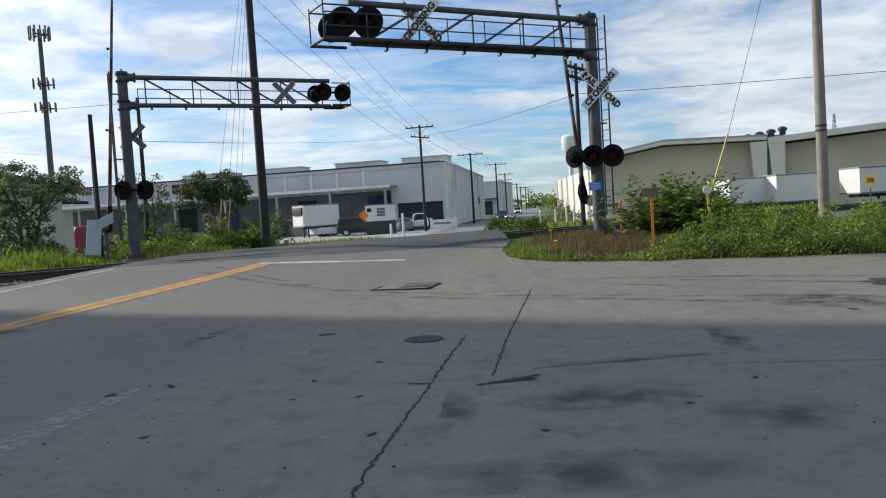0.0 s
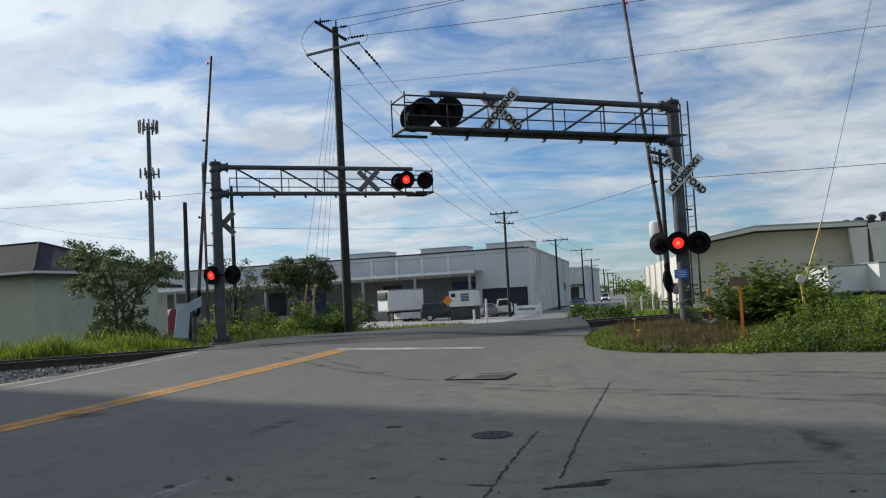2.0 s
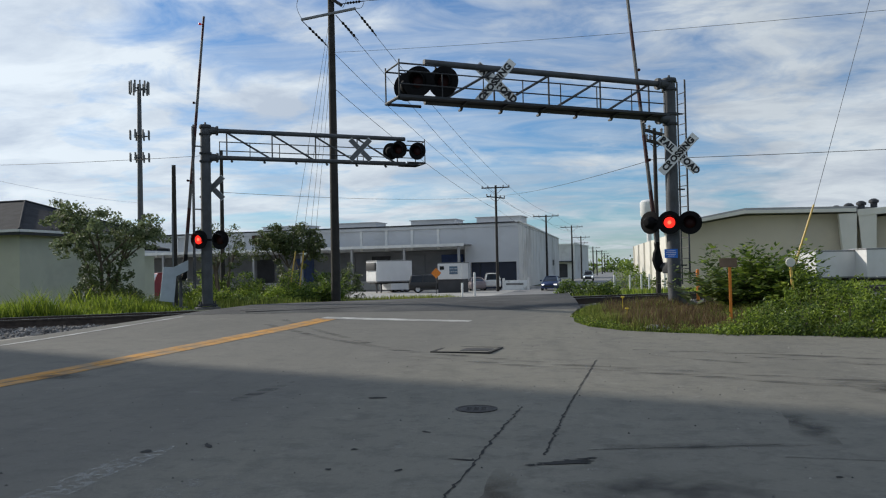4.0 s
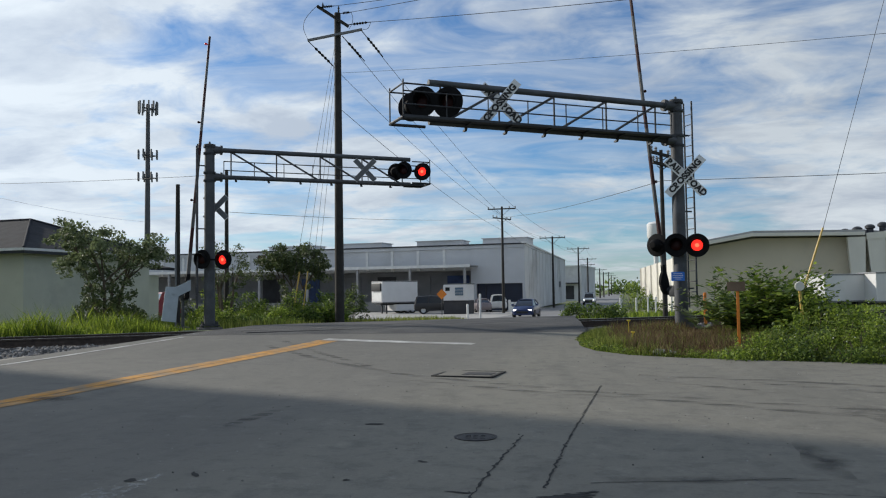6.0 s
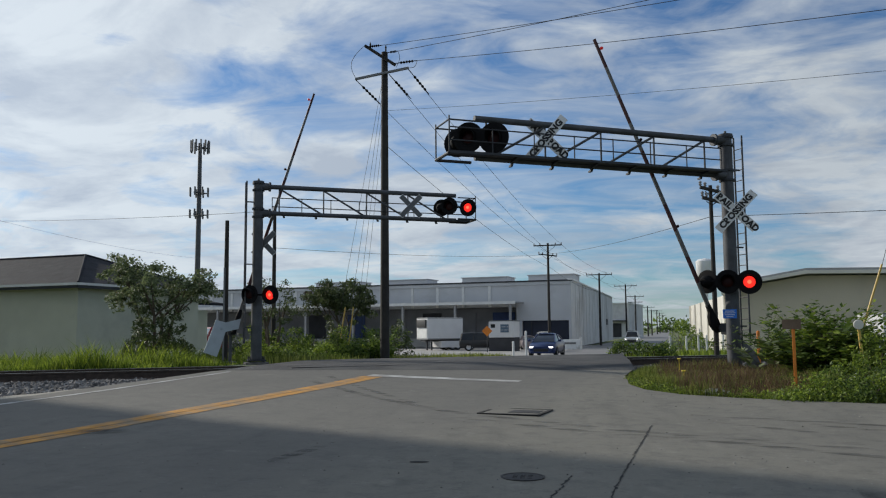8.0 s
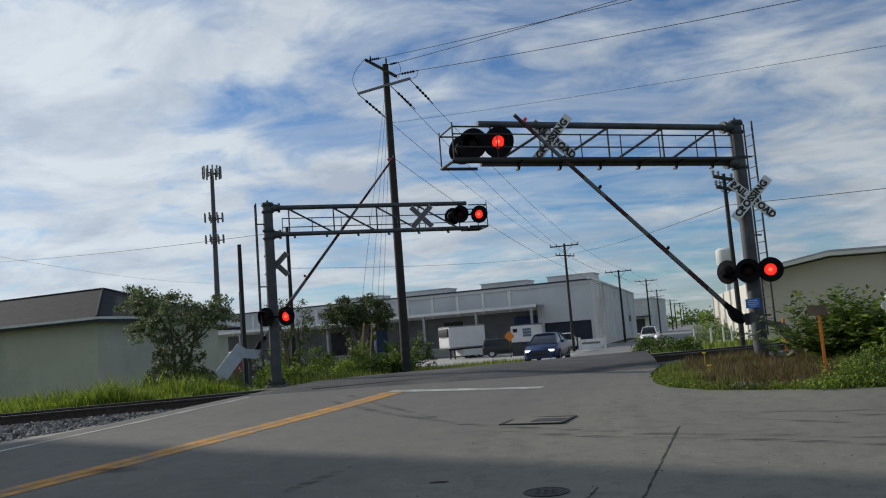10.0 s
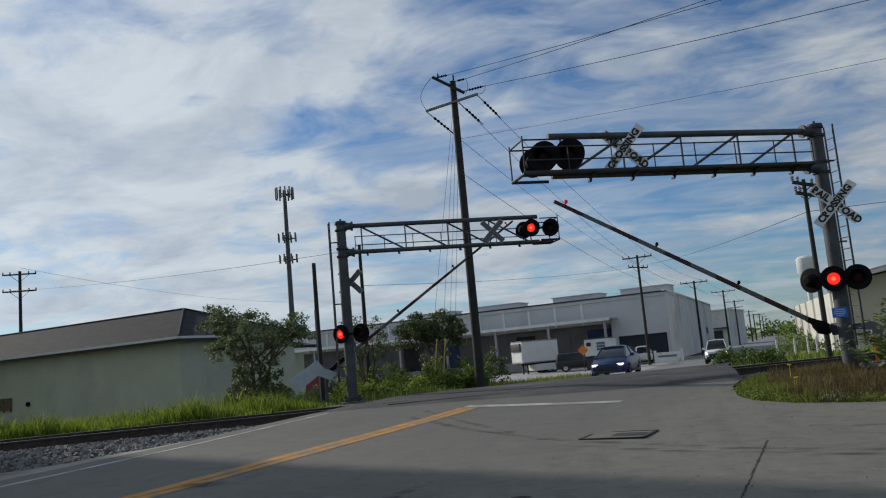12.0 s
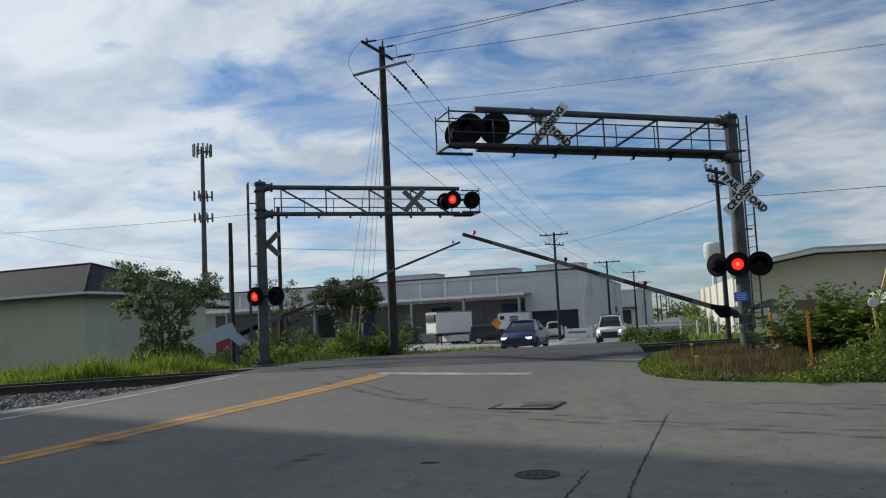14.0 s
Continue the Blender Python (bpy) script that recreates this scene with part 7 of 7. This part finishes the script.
# ---- small things ----
def marker(at, z1, material, label, r_=0.03, cap=None):
    g = thing("marker_post", Matrix.Translation((at[0], at[1], gz(*at) - 0.05)), label, "post", "marker posts")
    bm = bmesh.new()
    rod(bm, (0, 0, 0), (0, 0, z1), r_, seg=10)
    rod(bm, (0, 0, z1), (0, 0, z1 + 0.03), r_, r_ * 0.4, 10)
    part("post_tube", bm, material, g)
    return g


for x in (5.75, 6.26, 6.60, 7.3, 4.9):
    marker((x, 40.0 + (x * 7 % 1.3)), 0.85, TRIMWHITE, "short white marker post in the grass", 0.045)
marker((5.94, 27.0), 1.0, ORANGE, "orange cable marker post", 0.05)
for x, y in ((-3.95, 62), (-3.0, 62)):
    marker((x, y), 1.15 if x < -3.5 else 1.9, TRIMWHITE, "white bollard at the yard entrance", 0.09)
g = thing("marker_sign", Matrix.Translation((4.78, 18.5, gz(4.78, 18.5) - 0.1)) @ pose(0, 0, 0, 0, 0, -10), "orange post with a rusty brown sign plate", "sign")
bm = bmesh.new()
box(bm, (0, 0, 0.72), (0.06, 0.03, 1.5), None, 0.006)
part("post", bm, ORANGE, g, smooth=0)
bm = bmesh.new()
box(bm, (-0.03, -0.03, 1.50), (0.36, 0.015, 0.2), None, 0.005)
part("plate", bm, CRATE, g, "rusty brown plate", 0)
g = thing("speed_sign", Matrix.Translation((23.75, 45.0, gz(23.75, 45.0) - 0.1)) @ pose(0, 0, 0, 0, 0, -32), "yellow diamond speed sign reading 50", "sign")
bm = bmesh.new()
rod(bm, (0, 0.03, 0), (0, 0.03, 1.6), 0.03, seg=8)
part("post", bm, GALV, g)
bm = bmesh.new()
box(bm, (0, 0, 1.2), (0.56, 0.012, 0.56), pose(0, 0, 0, 0, 45, 0), 0.004)
part("plate", bm, YELLOWSLEEVE, g, "yellow diamond plate", 0)
t = new("lettering", lettering("50", 0.34))
t.parent = g
t.matrix_basis = pose(0, -0.01, 1.2, 90, 0, 0)
# orange sign and box in the yard
g = thing("yard_sign", Matrix.Translation((-7.5, 78, gz(-7.5, 78))) @ pose(0, 0, 0, 0, 0, -10), "small orange sign on a thin post", "sign")
bm = bmesh.new()
rod(bm, (0, 0.03, 0), (0, 0.03, 2.2), 0.04, seg=8)
part("post", bm, STEEL_DARK, g)
bm = bmesh.new()
box(bm, (0, 0, 2.0), (0.72, 0.03, 0.72), pose(0, 0, 0, 0, 45, 0))
part("plate", bm, ORANGE, g, smooth=0)


# ---- what moves ----
RISE_R = [(0, 82.4), (3, 82.4), (5.5, 82.4), (6.0, 82.3), (6.5, 81.4), (7.0, 76.6), (7.5, 69.2), (8.2, 58), (9.0, 48), (10, 37.5), (10.5, 33.7), (11, 29.7), (11.5, 26.9), (12, 23.5), (12.5, 20.5), (13, 18), (13.5, 15.8), (14, 13.7)]
RISE_L = [(0, 85), (6.0, 85.1), (6.5, 84.9), (7, 82.3), (7.5, 77.7), (8.2, 70), (9.0, 61.5), (10, 51), (10.5, 46.6), (11, 42.8), (11.5, 37.9), (12, 34), (12.5, 30.4), (13, 26.9), (13.5, 23.4), (14, 20.1)]
RIGHT_ON = [(1.65, 1.85), (2.15, 2.65), (3.17, 3.75), (4.3, 4.9), (5.45, 6.03), (6.57, 7.13), (7.65, 8.23), (8.75, 9.33), (9.85, 10.5), (10.97, 11.6), (12.08, 12.7), (13.2, 13.83)]
LEFT_ON = [(1.38, 1.62), (1.87, 2.13), (2.67, 3.15), (3.77, 4.28), (4.92, 5.43), (6.05, 6.55), (7.15, 7.63), (8.25, 8.73), (9.35, 9.83), (10.52, 10.95), (11.62, 12.06), (12.72, 13.18), (13.86, 14.0)]
# the upper pairs are narrow beams that show only part of the time
FLASH = {"rl_left": LEFT_ON, "rl_right": RIGHT_ON, "ll_left": LEFT_ON, "ll_right": RIGHT_ON,
         "lu_left": [(1.38, 1.62), (1.87, 2.13), (6.05, 6.55), (7.15, 7.63), (8.25, 8.73), (9.35, 9.83), (10.52, 10.95), (11.62, 12.06), (12.72, 13.18), (13.86, 14.0)],
         "lu_right": [(1.65, 1.85), (2.15, 2.65), (5.85, 6.03), (6.57, 7.13), (7.65, 8.23), (8.75, 9.33), (9.85, 10.5), (10.97, 11.6), (12.08, 12.7), (13.2, 13.83)],
         "ru_left": [(1.38, 1.47), (2.72, 3.2), (4.92, 5.43), (9.35, 9.83), (10.52, 10.95), (11.62, 11.75)],
         "ru_right": [(5.45, 5.65), (6.67, 7.13), (8.75, 9.33), (9.87, 10.5), (10.97, 11.6)]}


def flash(bulb, lit, dark, spans):
    """The bulb comes forward to the lens while it burns."""
    rows = [(0.0, dark)]
    for on, off in spans:
        rows += [(max(on - 0.034, 0.01), dark), (on, lit), (off, lit), (off + 0.034, dark)]
    rows.append((14.5, dark))
    walk(bulb, rows)


def motions():
    walk(arm_r, [(t, pose(0, 0, HINGE_R, 0, -a, 0)) for t, a in RISE_R])
    walk(arm_l, [(t, pose(0, 0, HINGE_L, 0, -a, 0)) for t, a in RISE_L])
    walk(weight_l, [(t, pose(-0.5, 0, HINGE_L + 0.05, 0, -a, 0)) for t, a in RISE_L])
    for name, bulb, lit, dark in LAMPS:
        if name in FLASH:
            flash(bulb, lit, dark, FLASH[name])
    for car, rows in DRIVES:
        walk(car, rows)


motions()
